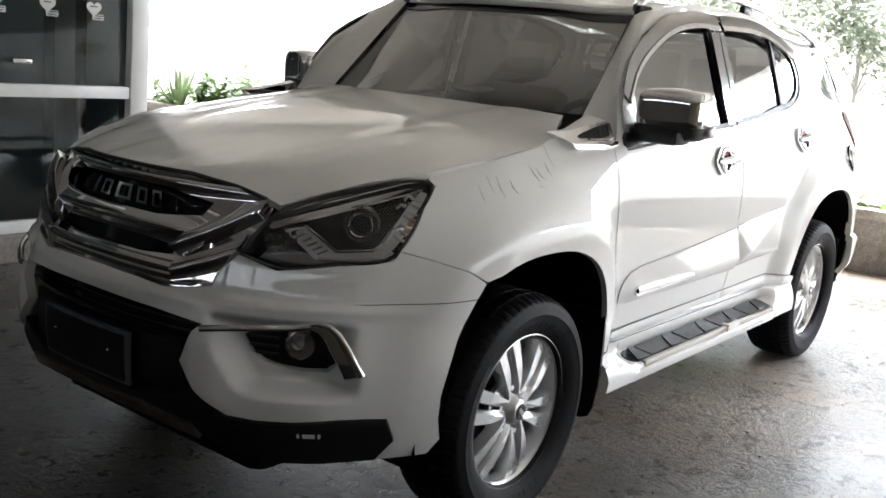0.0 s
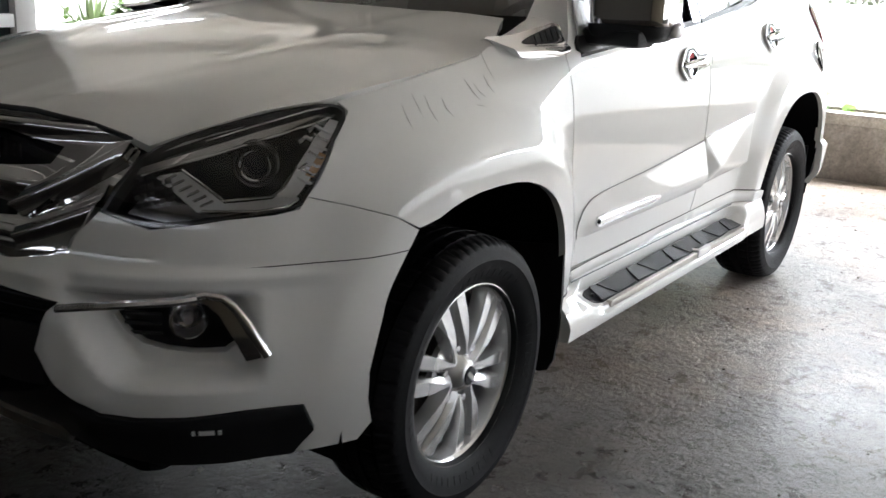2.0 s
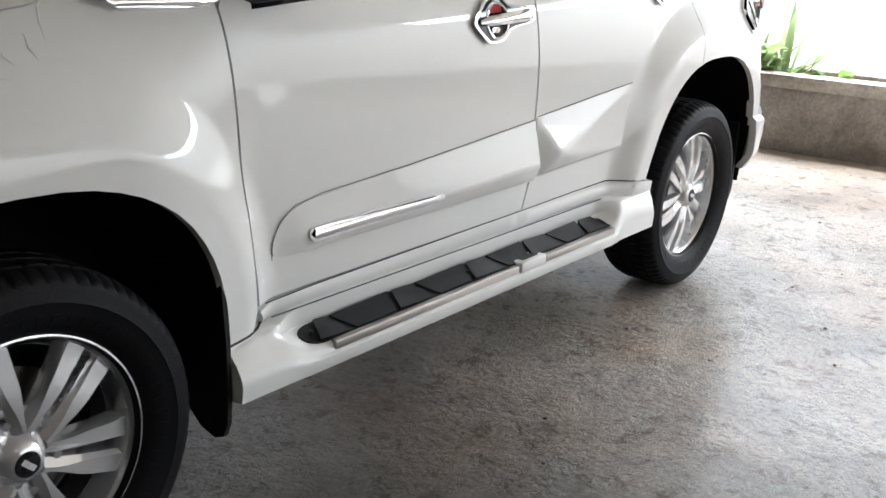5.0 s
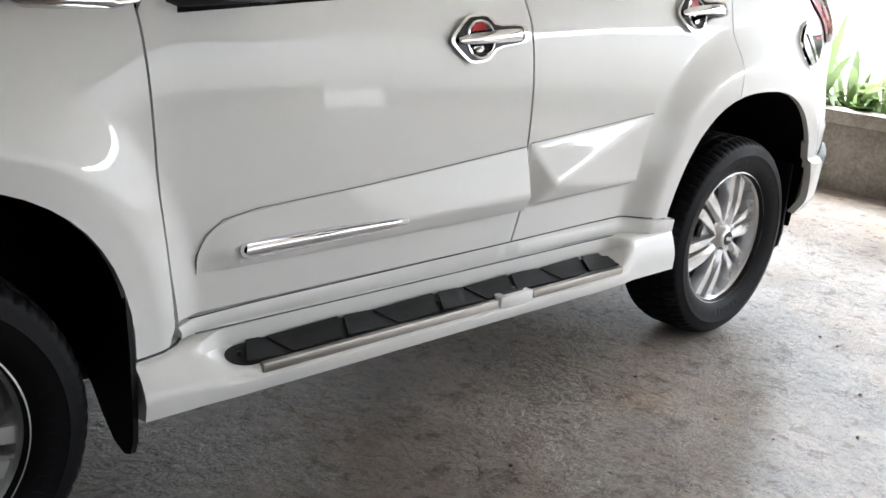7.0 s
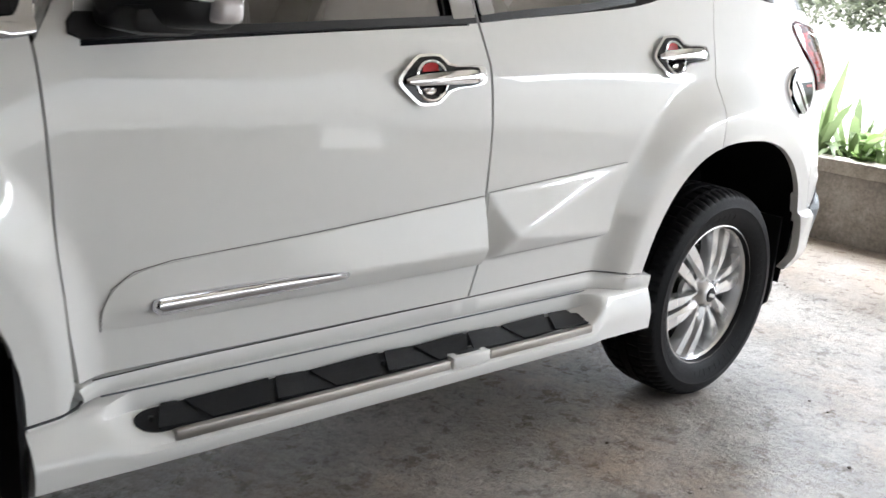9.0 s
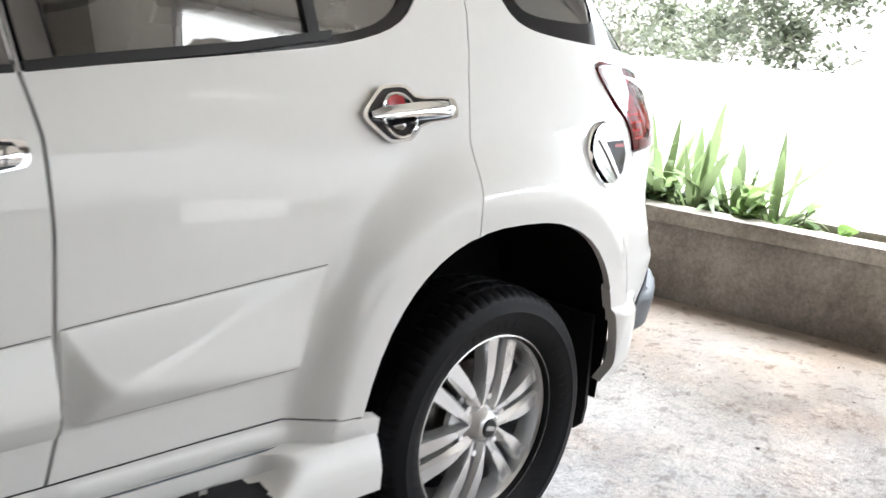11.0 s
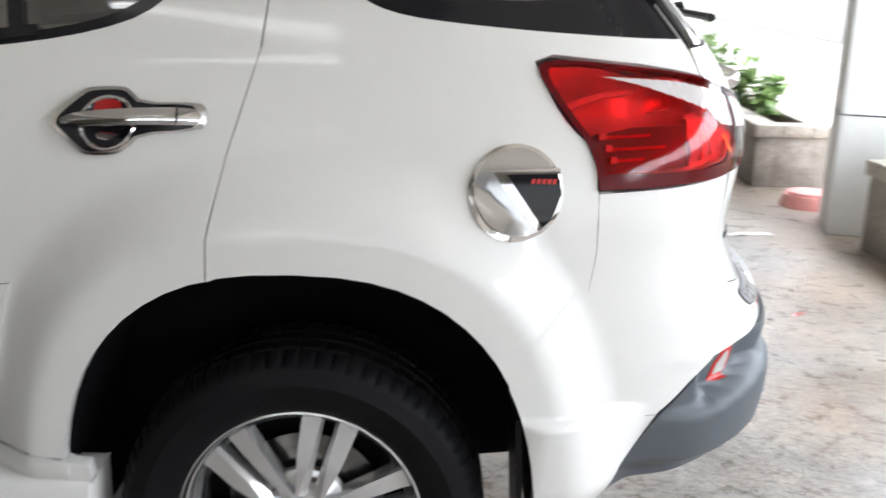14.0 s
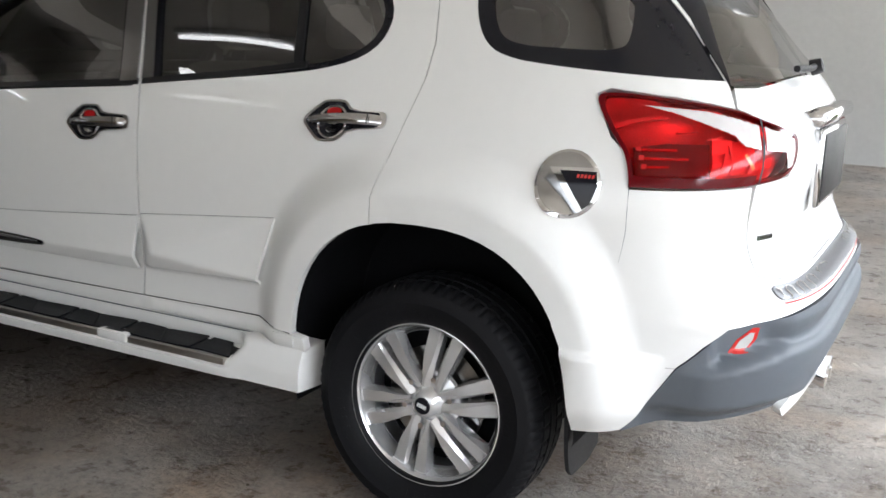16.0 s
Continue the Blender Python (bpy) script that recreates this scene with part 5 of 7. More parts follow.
def spoke_mesh(twin):
    """One tapering spoke with a raised ridge, at the top of the wheel; twin: which of the pair (-1 or 1)."""
    bm = bmesh.new()
    rows = []
    for k in range(9):
        t = k / 8
        r = 0.050 + t * 0.190
        off = twin * (0.0175 + 0.0225 * t)
        half = 0.0135 + 0.0132 * t
        flat = 0.30 + 0.46 * smooth(0.10, 0.50, t)
        face = 0.083 - 0.012 * t**1.5 + (0.006 * math.sin(math.pi * min(1, t * 1.2)))
        lean = 0.008 * twin
        rows.append([(off - half, face - 0.045, r), (off - half, face - 0.012, r), (off - half * flat + lean * (1 - t), face, r), (off + half * flat + lean * (1 - t), face, r), (off + half, face - 0.012, r), (off + half, face - 0.045, r)])
    vs = [[bm.verts.new((x, -y, z)) for x, y, z in row] for row in rows]
    for a, b in zip(vs, vs[1:]):
        for j in range(5):
            bm.faces.new((a[j], a[j + 1], b[j + 1], b[j]))
    bm.faces.new(vs[0])
    bm.faces.new(vs[-1])
    return shaded(bm, "spoke", 22)


def ring_mesh(name, prof, seg=72, angle=35):
    return shaded(lathe(prof, seg), name, angle)


TYRE = tyre_mesh()
SPOKES = (spoke_mesh(-1), spoke_mesh(1))
RIM = ring_mesh("rim", [(0.250, 0.101), (0.254, 0.100), (0.257, 0.095), (0.254, 0.089), (0.245, 0.082), (0.234, 0.068), (0.226, 0.02), (0.222, -0.06), (0.240, -0.09), (0.252, -0.10), (0.234, -0.095), (0.217, -0.06), (0.220, 0.02), (0.226, 0.05), (0.234, 0.080)])
BARREL = ring_mesh("barrel", [(0.2155, 0.030), (0.2155, -0.055), (0.2165, -0.055), (0.2165, 0.030), (0.2155, 0.030)])
HUBCAP = ring_mesh("hub", [(0.0, 0.104), (0.026, 0.103), (0.036, 0.099), (0.043, 0.090), (0.048, 0.082), (0.056, 0.070), (0.072, 0.056), (0.098, 0.046), (0.100, 0.030), (0.0, 0.030)], 48)
CAPRING = ring_mesh("cap_badge", [(0.0, 0.1065), (0.024, 0.1062), (0.0265, 0.103), (0.0, 0.1025)], 36)
DISC = ring_mesh("brake_disc", [(0.165, 0.012), (0.165, -0.012), (0.07, -0.012), (0.07, 0.012), (0.165, 0.012)], 48)
BACKPLATE = ring_mesh("back_plate", [(0.0, -0.03), (0.217, -0.03), (0.217, -0.05), (0.0, -0.05)], 48)
bm = bmesh.new()
bmesh.ops.create_cone(bm, segments=6, radius1=0.0105, radius2=0.0095, depth=0.02, cap_ends=True)
bmesh.ops.rotate(bm, verts=bm.verts, matrix=Matrix.Rotation(radians(90), 3, "X"))
NUT = shaded(bm, "wheel_nut")
bm = boxed((0.09, -0.02, -0.05), (0.16, 0.045, 0.05), 0.012)
CALIPER = shaded(bm, "brake_caliper")
marks = bmesh.new()
for k in range(58):
    if k % 29 in (0, 1, 2, 3, 4, 14, 15, 16, 17):
        continue
    a = 2 * math.pi * k / 58
    w = 0.006 + 0.004 * (k * 7 % 3)
    made = bmesh.ops.create_cube(marks, size=1.0)["verts"]
    for v in made:
        p = Vector((v.co.x * w, -0.1191 - 0.375 * 0.022 * v.co.z + v.co.y * 0.0020, 0.287 + v.co.z * 0.022))
        v.co = Matrix.Rotation(a, 3, "Y") @ p
MARKS = shaded(marks, "sidewall_mark")
BAR = shaded(boxed((-0.0022, -0.1078, -0.006), (0.0022, -0.1066, 0.006)), "badge_bar")


def wheel(x, side, turn, steer=0.0):
    w = new("wheel")
    w.parent = car
    w.matrix_parent_inverse = parent_world(car).inverted()
    w.matrix_basis = Matrix.Translation((x, side * 0.785, HUB)) @ Matrix.Rotation(radians(steer), 4, "Z") @ Matrix.Rotation(0 if side < 0 else math.pi, 4, "Z") @ Matrix.Rotation(radians(turn), 4, "Y")

    def sub(name, me, m, basis=None, label=""):
        ob = new(name, me)
        if not me.materials:
            me.materials.append(m)
        ob.parent = w
        if basis:
            ob.matrix_basis = basis
        if label:
            ob["label"] = label
        return ob

    sub("tyre", TYRE, RUBBER, label="black rubber road tyre with tread blocks")
    sub("sidewall_mark", MARKS, RUBBER, label="raised rubber marks round the tyre wall")["kind"] = "stuff"
    sub("rim", RIM, SILVER)
    sub("barrel", BARREL, BARREL_GREY, label="dark inner barrel of the rim")
    sub("hub", HUBCAP, SILVER)
    sub("cap_badge", CAPRING, GLOSS_BLACK, label="round black hub badge")
    for k in range(-2, 3):
        sub("badge_bar", BAR, WHITE_MARK, Matrix.Translation((k * 0.0065, 0, 0)))
    sub("brake_disc", DISC, DARK_STEEL)
    sub("brake_caliper", CALIPER, DARK_CHROME)
    sub("back_plate", BACKPLATE, LINER)
    for k in range(6):
        a = radians(60 * k)
        for s in SPOKES:
            sub("spoke", s, SILVER, Matrix.Rotation(a, 4, "Y"))
        sub("wheel_nut", NUT, CHROME, Matrix.Translation((0.079 * math.sin(a), -0.066, 0.079 * math.cos(a))))
    return w


wheel(0.0, -1, 45.0)
wheel(0.0, 1, 0.0)
wheel(WHEELBASE, -1, 15.0)
wheel(WHEELBASE, 1, 5.0)


# ---- sides: sill, running board, mouldings, handles, mirrors, visors, rails ----
SILL = [(0.582, 0.519), (0.70, 0.522), (1.20, 0.5275), (1.69, 0.534), (2.20, 0.543), (2.385, 0.526), (2.385, 0.490), (2.2, 0.490), (0.70, 0.478), (0.60, 0.480)]
both("sill", sheet("sill", SILL, side_at, 0.03, 0.03, lift=lambda x, z: 0.010 * math.sin(math.pi * min(1, max(0, (z - 0.475) / 0.055)))), PAINT, car)
ARCH_SILL = [(2.30, 0.525), (2.372, 0.528), (2.425, 0.520), (2.428, 0.478), (2.30, 0.484)]
both("arch_end", sheet("arch_end", ARCH_SILL, side_at, 0.02, 0.03, off=0.004), PAINT, car)

MID = [(-0.80, 0.486), (-0.838, 0.485), (-0.850, 0.479), (-0.850, 0.455), (-0.842, 0.430), (-0.880, 0.417), (-0.918, 0.405), (-0.928, 0.402), (-0.934, 0.396), (-0.937, 0.386), (-0.947, 0.380), (-0.948, 0.368), (-0.938, 0.345), (-0.84, 0.338)]
FRONT_END = [(-0.80, 0.470), (-0.868, 0.470), (-0.888, 0.465), (-0.902, 0.457), (-0.912, 0.448), (-0.920, 0.440), (-0.927, 0.431), (-0.932, 0.422), (-0.937, 0.413), (-0.941, 0.404), (-0.943, 0.396), (-0.945, 0.386), (-0.940, 0.348), (-0.84, 0.340)]
BACK_END = [(-0.80, 0.489), (-0.858, 0.489), (-0.893, 0.487), (-0.908, 0.481), (-0.914, 0.471), (-0.918, 0.462), (-0.922, 0.452), (-0.926, 0.442), (-0.929, 0.432), (-0.932, 0.422), (-0.935, 0.410), (-0.937, 0.398), (-0.935, 0.350), (-0.84, 0.342)]
rows = []
xs = [0.472 + 0.0197 * k for k in range(100)]
for x in xs:
    f, b = 1 - smooth(0.60, 0.715, x), smooth(2.12, 2.20, x)
    row = []
    for m_, f_, b_ in zip(MID, FRONT_END, BACK_END):
        p = Vector(m_).lerp(Vector(f_), f).lerp(Vector(b_), b)
        dish = -0.020 * math.exp(-((x - 0.60) / 0.055) ** 2) * math.exp(-((p[1] - 0.448) / 0.022) ** 2)
        row.append((x, p[0] - dish, p[1]))
    rows.append(row)
rows.insert(0, [(0.475, (y + -0.85) / 2, 0.40 + (z - 0.40) * 0.5) for x, y, z in rows[0]])
rows.append([(rows[-1][0][0] + 0.006, y + 0.010, z + 0.3 * (0.42 - z) * 0.1) for x, y, z in rows[-1]])
rows.append([(rows[-1][0][0], -0.80, z) for x, y, z in rows[-1]])
me = grid_mesh("running_board", rows)
smooth_mesh(me, 42)
m2 = mirrored(me)
boards = put("running_board", me, PAINT, car, "white side step with black tread"), put("running_board", m2, PAINT, car, "white side step with black tread")
tread_fn = lambda x, y: (x, y, 0.4325 + 0.325 * (y + 0.842))
both("tread", sheet("tread", rounded([(0.76, -0.923), (0.715, -0.912), (0.695, -0.885), (0.710, -0.858), (0.76, -0.846), (2.185, -0.846), (2.16, -0.922)], (), 2), tread_fn, 0.05, 0.006, off=0.002), TREAD, boards, "black rubber step tread")
x = 0.745
for k, w in enumerate((0.085, 0.19, 0.125, 0.185, 0.13, 0.15, 0.16, 0.155, 0.13)):
    lean = 0.035 if k % 2 else -0.035
    lean2 = -lean
    pad = [(x + 0.006 + lean * 0.5, -0.918), (x + w - 0.006 + lean2 * 0.5, -0.918), (x + w - 0.006 - lean2 * 0.5, -0.852), (x + 0.006 - lean * 0.5, -0.852)]
    both("tread_pad", sheet("tread_pad", pad, tread_fn, 0.02, 0.006, lift=lambda a, c, x=x, w=w, k=k: 0.005 + 0.006 * (min(1.0, max(0.0, (a - x) / w)) if k % 2 else 1 - min(1.0, max(0.0, (a - x) / w))) + 0.003 * smooth(-0.87, -0.852, c)), TREAD, boards)
    x += w + 0.008
for xx in (0.735, 1.36):
    both("tread_screw", shaded(tube([(xx, -0.885, 0.418), (xx, -0.885, 0.430)], 0.006), "tread_screw"), BLACK, boards)


def strip_box(x0, x1):
    return shaded(boxed((x0, -0.942, 0.387), (x1, -0.922, 0.4105), 0.003), "steel_strip", 30)


both("steel_strip", strip_box(0.765, 1.545), STEEL, boards, "brushed steel edge strip")
both("steel_strip", strip_box(1.695, 2.125), STEEL, boards, "brushed steel edge strip")
both("step_tag", shaded(boxed((1.552, -0.946, 0.384), (1.688, -0.888, 0.4180), 0.006), "step_tag"), PAINT, boards)
both("tag_slot", shaded(boxed((1.578, -0.930, 0.4170), (1.662, -0.902, 0.4192), 0.0008), "tag_slot"), TRIM_DARK, boards)

both("step_gap", shaded(tube([(0.64, -0.851, 0.4835), (1.4, -0.851, 0.4835), (2.20, -0.853, 0.4865)], 0.0022), "step_gap"), GREY, boards)
both("door_gap", shaded(tube([side_at(x, z) for x, z in [(0.625, 0.5218), (0.8, 0.5235), (1.0, 0.5260), (1.35, 0.5310), (1.69, 0.5355), (2.0, 0.5420), (2.2, 0.5455), (2.30, 0.540), (2.37, 0.530)]], 0.0016), "door_gap"), TRIM_DARK, boards)
both("wing_gap", shaded(tube([side_at(x, z) for x, z in [(0.462, 0.4735), (0.50, 0.4725), (0.545, 0.4735), (0.585, 0.476), (0.605, 0.490)]], 0.0034), "wing_gap"), TRIM_DARK, boards)

# door mouldings
FM = rounded([(0.640, 0.625), (0.640, 0.668), (0.662, 0.712), (0.705, 0.742), (0.790, 0.757), (1.115, 0.777), (1.40, 0.800), (1.688, 0.824), (1.690, 0.640), (0.80, 0.624)], (7, 8), 2)


def top_line(x):
    return lerp_table([(0.64, 0.68), (0.70, 0.742), (0.79, 0.757), (1.115, 0.777), (1.688, 0.824)], x)


def fm_lift(x, z):
    ridge = 0.668 + 0.022 * (x - 0.7)
    top = top_line(x)
    amp = 0.012 + 0.026 * smooth(0.66, 1.69, x)
    amp *= smooth(0.64, 0.74, x)
    t = (top - z) / max(0.02, top - ridge) if z > ridge else (z - 0.622) / max(0.02, ridge - 0.622)
    return 0.004 + amp * min(1.0, max(0.0, t)) ** (1.0 if z > ridge else 0.6)


both("moulding", sheet("moulding", FM, side_at, 0.010, 0.012, lift=fm_lift), PAINT, door_f, "white door moulding")
def seam(name, pts, r, m, parents):
    """A thin dark joint where a moulding meets the door skin."""
    both(name, shaded(tube([Vector(side_at(x, z)) + Vector((0, -0.0035, 0)) for x, z in dense(pts, 0.05, False)], r, 6), name), m, parents)


seam("moulding_joint", [(0.640, 0.625), (0.639, 0.668), (0.660, 0.714), (0.704, 0.745), (0.790, 0.760), (1.115, 0.780), (1.40, 0.803), (1.686, 0.827)], 0.0010, SEAM_GREY, door_f)
CH = rounded([(0.738, 0.664), (0.756, 0.648), (0.78, 0.648), (1.222, 0.663), (1.238, 0.674), (1.226, 0.685), (1.05, 0.690), (0.746, 0.689)], (), 1)
def insert_fn(x, z):
    return (x, -(side_half(x, 0.668) + fm_lift(x, 0.668)), z)


insert = both("moulding_insert", sheet("moulding_insert", CH, insert_fn, 0.014, 0.02, off=0.006), CHROME, door_f, "slim chrome insert")
both("insert_face", sheet("insert_face", [(0.752, 0.664), (0.762, 0.656), (1.20, 0.6665), (1.222, 0.6735), (1.20, 0.6815), (0.758, 0.684)], insert_fn, 0.006, 0.0, lift=lambda x, z: 0.0068 + 0.006 * max(0.0, 1 - ((z - 0.667 - 0.02 * (x - 0.76)) / 0.014) ** 2)), CHROME, insert)
RM = [(1.702, 0.832), (2.00, 0.858), (2.285, 0.884), (2.250, 0.78), (2.215, 0.652), (1.95, 0.640), (1.708, 0.634)]
FACETS = [((1.702, 0.832, 0.004), (1.790, 0.716, 0.050), (1.704, 0.640, 0.006)), ((1.702, 0.832, 0.004), (2.285, 0.884, 0.004), (1.790, 0.716, 0.050)),
          ((1.790, 0.716, 0.050), (2.285, 0.884, 0.004), (2.222, 0.668, 0.016)), ((1.790, 0.716, 0.050), (2.222, 0.668, 0.016), (1.704, 0.640, 0.006))]


def facet_height(x, z):
    """Height of the faceted wedge whose ridge runs from the lower front to the upper rear corner."""
    best = None
    for (x1, z1, h1), (x2, z2, h2), (x3, z3, h3) in FACETS:
        d = (z2 - z3) * (x1 - x3) + (x3 - x2) * (z1 - z3)
        a = ((z2 - z3) * (x - x3) + (x3 - x2) * (z - z3)) / d
        b = ((z3 - z1) * (x - x3) + (x1 - x3) * (z - z3)) / d
        low = min(a, b, 1 - a - b)
        if best is None or low > best[0]:
            best = (low, a * h1 + b * h2 + (1 - a - b) * h3)
    return max(0.004, min(0.05, best[1]))


def rm_lift(x, z):
    """The wedge with rounded edges, folded under along its lower edge."""
    e = 0.012
    h = sum(facet_height(x + i * e, z + j * e) for i, j in ((0, 0), (1, 0), (-1, 0), (0, 1), (0, -1))) / 5
    fold = 0.652 + 0.038 * (x - 1.70)
    return 0.004 + (h - 0.004) * smooth(fold - 0.014, fold + 0.006, z) * smooth(1.702, 1.712, x) + 0.010 * smooth(fold - 0.014, fold + 0.004, z) * smooth(1.704, 1.76, x) * smooth(fold + 0.16, fold, z)


both("moulding", sheet("moulding", RM, side_at, 0.009, 0.012, lift=rm_lift), PAINT, door_r, "white door moulding")


seam("moulding_joint", [(1.704, 0.835), (2.00, 0.861), (2.283, 0.887)], 0.0009, SEAM_GREY, door_r)


# door handles: chrome escutcheon, dark bowl with coloured-in reflections, chrome grip
def handle(cx, cz, doors):
    slope = 0.05
    fn = lambda u, v: side_at(cx + u, cz + v + slope * u)
    out = [(-0.108, 0.0), (-0.098, 0.018), (-0.048, 0.056), (-0.030, 0.060), (0.028, 0.060), (0.042, 0.052), (0.066, 0.030), (0.172, 0.027), (0.186, 0.016), (0.188, -0.010), (0.176, -0.022), (0.066, -0.026), (0.036, -0.052), (0.016, -0.060), (-0.034, -0.060), (-0.052, -0.052), (-0.098, -0.014)]
    inn = inset(out, 0.90, (0.0, 0.0))
    dish = lambda u, v: 0.003 + 0.010 * min(1.0, (u / 0.048) ** 2 + (v / 0.046) ** 2)
    plate = both("door_handle", sheet("door_handle", rounded(out, (), 1), fn, 0.02, 0.006, holes=[rounded(inn, (), 1)], off=0.014), CHROME, doors, "chrome door handle with red reflection in the bowl")
    both("handle_bowl", sheet("handle_bowl", rounded(inset(out, 0.93, (0, 0)), (), 1), fn, 0.007, 0.0, lift=dish), GLOSS_BLACK, plate)
    ring = [Vector(fn(0.050 * math.cos(a), 0.047 * math.sin(a))) + Vector((0, -0.0125, 0)) for a in [2 * math.pi * k / 36 for k in range(37)]]
    both("bowl_ring", shaded(tube(ring, 0.0045, 8), "bowl_ring"), CHROME, plate)
    # red and chrome patches imitate reflections in the polished bowl
    red = [(-0.028, 0.020), (-0.024, 0.034), (-0.010, 0.041), (0.010, 0.041), (0.022, 0.034), (0.027, 0.020)]
    both("red_patch", sheet("red_patch", red, fn, 0.007, 0.0, lift=lambda u, v: dish(u, v) + 0.0015), HANDLE_RED, plate)
    both("bowl_glint", sheet("bowl_glint", rounded([(-0.024, -0.018), (-0.020, -0.030), (0.0, -0.035), (0.014, -0.030), (0.018, -0.018)], (), 1), fn, 0.007, 0.0, lift=lambda u, v: dish(u, v) + 0.0012), CHROME, plate)
    bar = [(-0.086, -0.010), (-0.086, 0.012), (0.02, 0.016), (0.165, 0.017), (0.176, 0.008), (0.174, -0.010), (0.165, -0.015), (0.02, -0.014)]
    both("grip", sheet("grip", rounded(bar, (), 1), fn, 0.010, 0.014, lift=lambda u, v: 0.016 + 0.026 * math.cos(min(1.0, abs(u - 0.04) / 0.13) * math.pi / 2) ** 0.6 - 0.006 * (v / 0.015) ** 2), CHROME, plate)
    both("grip_end", sheet("grip_end", [(0.135, -0.0145), (0.139, -0.0145), (0.139, 0.0165), (0.135, 0.0165)], fn, 0.01, 0.0, off=0.038), TRIM_DARK, plate)


handle(1.470, 1.130, door_f)
handle(2.487, 1.200, door_r)

# chrome side vent on the wing
VENT = rounded([(0.180, 1.250), (0.242, 1.240), (0.303, 1.198), (0.325, 1.194), (0.528, 1.197), (0.536, 1.24), (0.545, 1.288), (0.388, 1.267), (0.300, 1.253)], (), 1)


def vent_at(x, z):
    y = -side_half(min(0.52, x), min(z, 1.20)) + 0.62 * max(0.0, z - 1.205) + 0.010 * smooth(0.3, 0.2, x)
    return (x, y - 0.002, z)


vent = both("side_vent", sheet("side_vent", VENT, vent_at, 0.018, 0.015, lift=lambda x, z: 0.006 + 0.012 * math.exp(-((z - 1.214) / 0.012) ** 2)), CHROME, car, "chrome side vent cover")
GRID = rounded([(0.325, 1.236), (0.383, 1.253), (0.518, 1.278), (0.513, 1.249), (0.489, 1.233), (0.355, 1.222)], (), 1)
both("vent_mesh", sheet("vent_mesh", GRID, vent_at, 0.02, 0.0, off=0.011), BLACK, vent, "black mesh insert")
for k in range(5):
    xx = 0.385 + 0.028 * k
    both("mesh_bar", sheet("mesh_bar", [(xx, 1.229 + 0.003 * k), (xx + 0.006, 1.229 + 0.003 * k), (xx + 0.011, 1.252 + k * 0.005), (xx + 0.005, 1.252 + k * 0.005)], vent_at, 0.01, 0.004, off=0.014), TRIM_DARK, vent)

# door mirrors
def shell(name, c, h, power, z0, z1, material, parents, label="", lean=0.0):
    """Part of a rounded box between two heights."""
    rows = []
    for i in range(15):
        w = z0 + (z1 - z0) * i / 14
        k = max(0.0, 1 - abs(w) ** power) ** (1 / power)
        row = []
        for j in range(40):
            a = 2 * math.pi * j / 40
            ca, sa = math.cos(a), math.sin(a)
            row.append((c[0] + h[0] * k * math.copysign(abs(ca) ** (2 / power), ca) + lean * h[1] * k * -math.copysign(abs(sa) ** (2 / power), sa), c[1] + h[1] * k * math.copysign(abs(sa) ** (2 / power), sa), c[2] + h[2] * w))
        rows.append(row)
    me = grid_mesh(name, rows, closed=True)
    smooth_mesh(me, 60)
    return both(name, me, material, parents, label)


MC, MH = (0.735, -0.940, 1.330), (0.085, 0.112, 0.078)
mirror = shell("door_mirror", MC, MH, 4.0, -0.52, 1.0, CHROME, car, "chrome capped door mirror", 0.35)
shell("mirror_base", (MC[0], MC[1] + 0.006, MC[2] - 0.014), (0.086, 0.113, 0.079), 4.0, -1.0, -0.36, BLACK, mirror, "", 0.35)
shell("turn_signal", (0.795, -1.024, 1.277), (0.034, 0.040, 0.024), 3.5, -1.0, 1.0, LAMP_WHITE, mirror)
both("mirror_arm", shaded(boxed((0.64, -1.00, 1.226), (0.77, -0.80, 1.276), 0.02), "mirror_arm"), BLACK, mirror)
both("mirror_foot", sheet("mirror_foot", rounded([(0.590, 1.200), (0.592, 1.245), (0.64, 1.262), (0.80, 1.258), (0.81, 1.222), (0.70, 1.206)], (), 1), side_at, 0.03, 0.012, off=0.012), BLACK, door_f)

both("sail_panel", sheet("sail_panel", [(0.604, 1.248), (0.616, 1.335), (0.655, 1.408), (0.700, 1.432), (0.716, 1.40), (0.712, 1.250)], side_at, 0.03, 0.006, off=0.014), SILVER, door_f)

# wind deflectors over the side windows
def visor(pts_top, pts_low, doors):
    out = pts_top + list(reversed(pts_low))
    both("wind_deflector", sheet("wind_deflector", out, side_at, 0.025, 0.004, off=0.020), DARK_CHROME, doors, "smoked wind deflector with chrome edge")
    edge_ = [(x, z + 0.012) for x, z in pts_low] + [(x, z - 0.004) for x, z in reversed(pts_low)]
    both("deflector_edge", sheet("deflector_edge", edge_, side_at, 0.02, 0.004, off=0.025), CHROME, doors)


V1_TOP = [(0.625, 1.372), (0.70, 1.470), (0.86, 1.560), (1.06, 1.630), (1.30, 1.668), (1.59, 1.674)]
V1_LOW = [(0.660, 1.335), (0.75, 1.430), (0.90, 1.510), (1.09, 1.577), (1.32, 1.614), (1.59, 1.620)]
V2_TOP = [(1.625, 1.676), (2.0, 1.682), (2.30, 1.665), (2.54, 1.615)]
V2_LOW = [(1.625, 1.624), (2.0, 1.632), (2.28, 1.616), (2.50, 1.572)]
fine = lambda table: [(x, curve_table(table, x)) for x in [table[0][0] + (table[-1][0] - table[0][0]) * k / 24 for k in range(25)]]
visor(fine(V1_TOP), fine(V1_LOW), door_f)
visor(fine(V2_TOP), fine(V2_LOW), door_r)
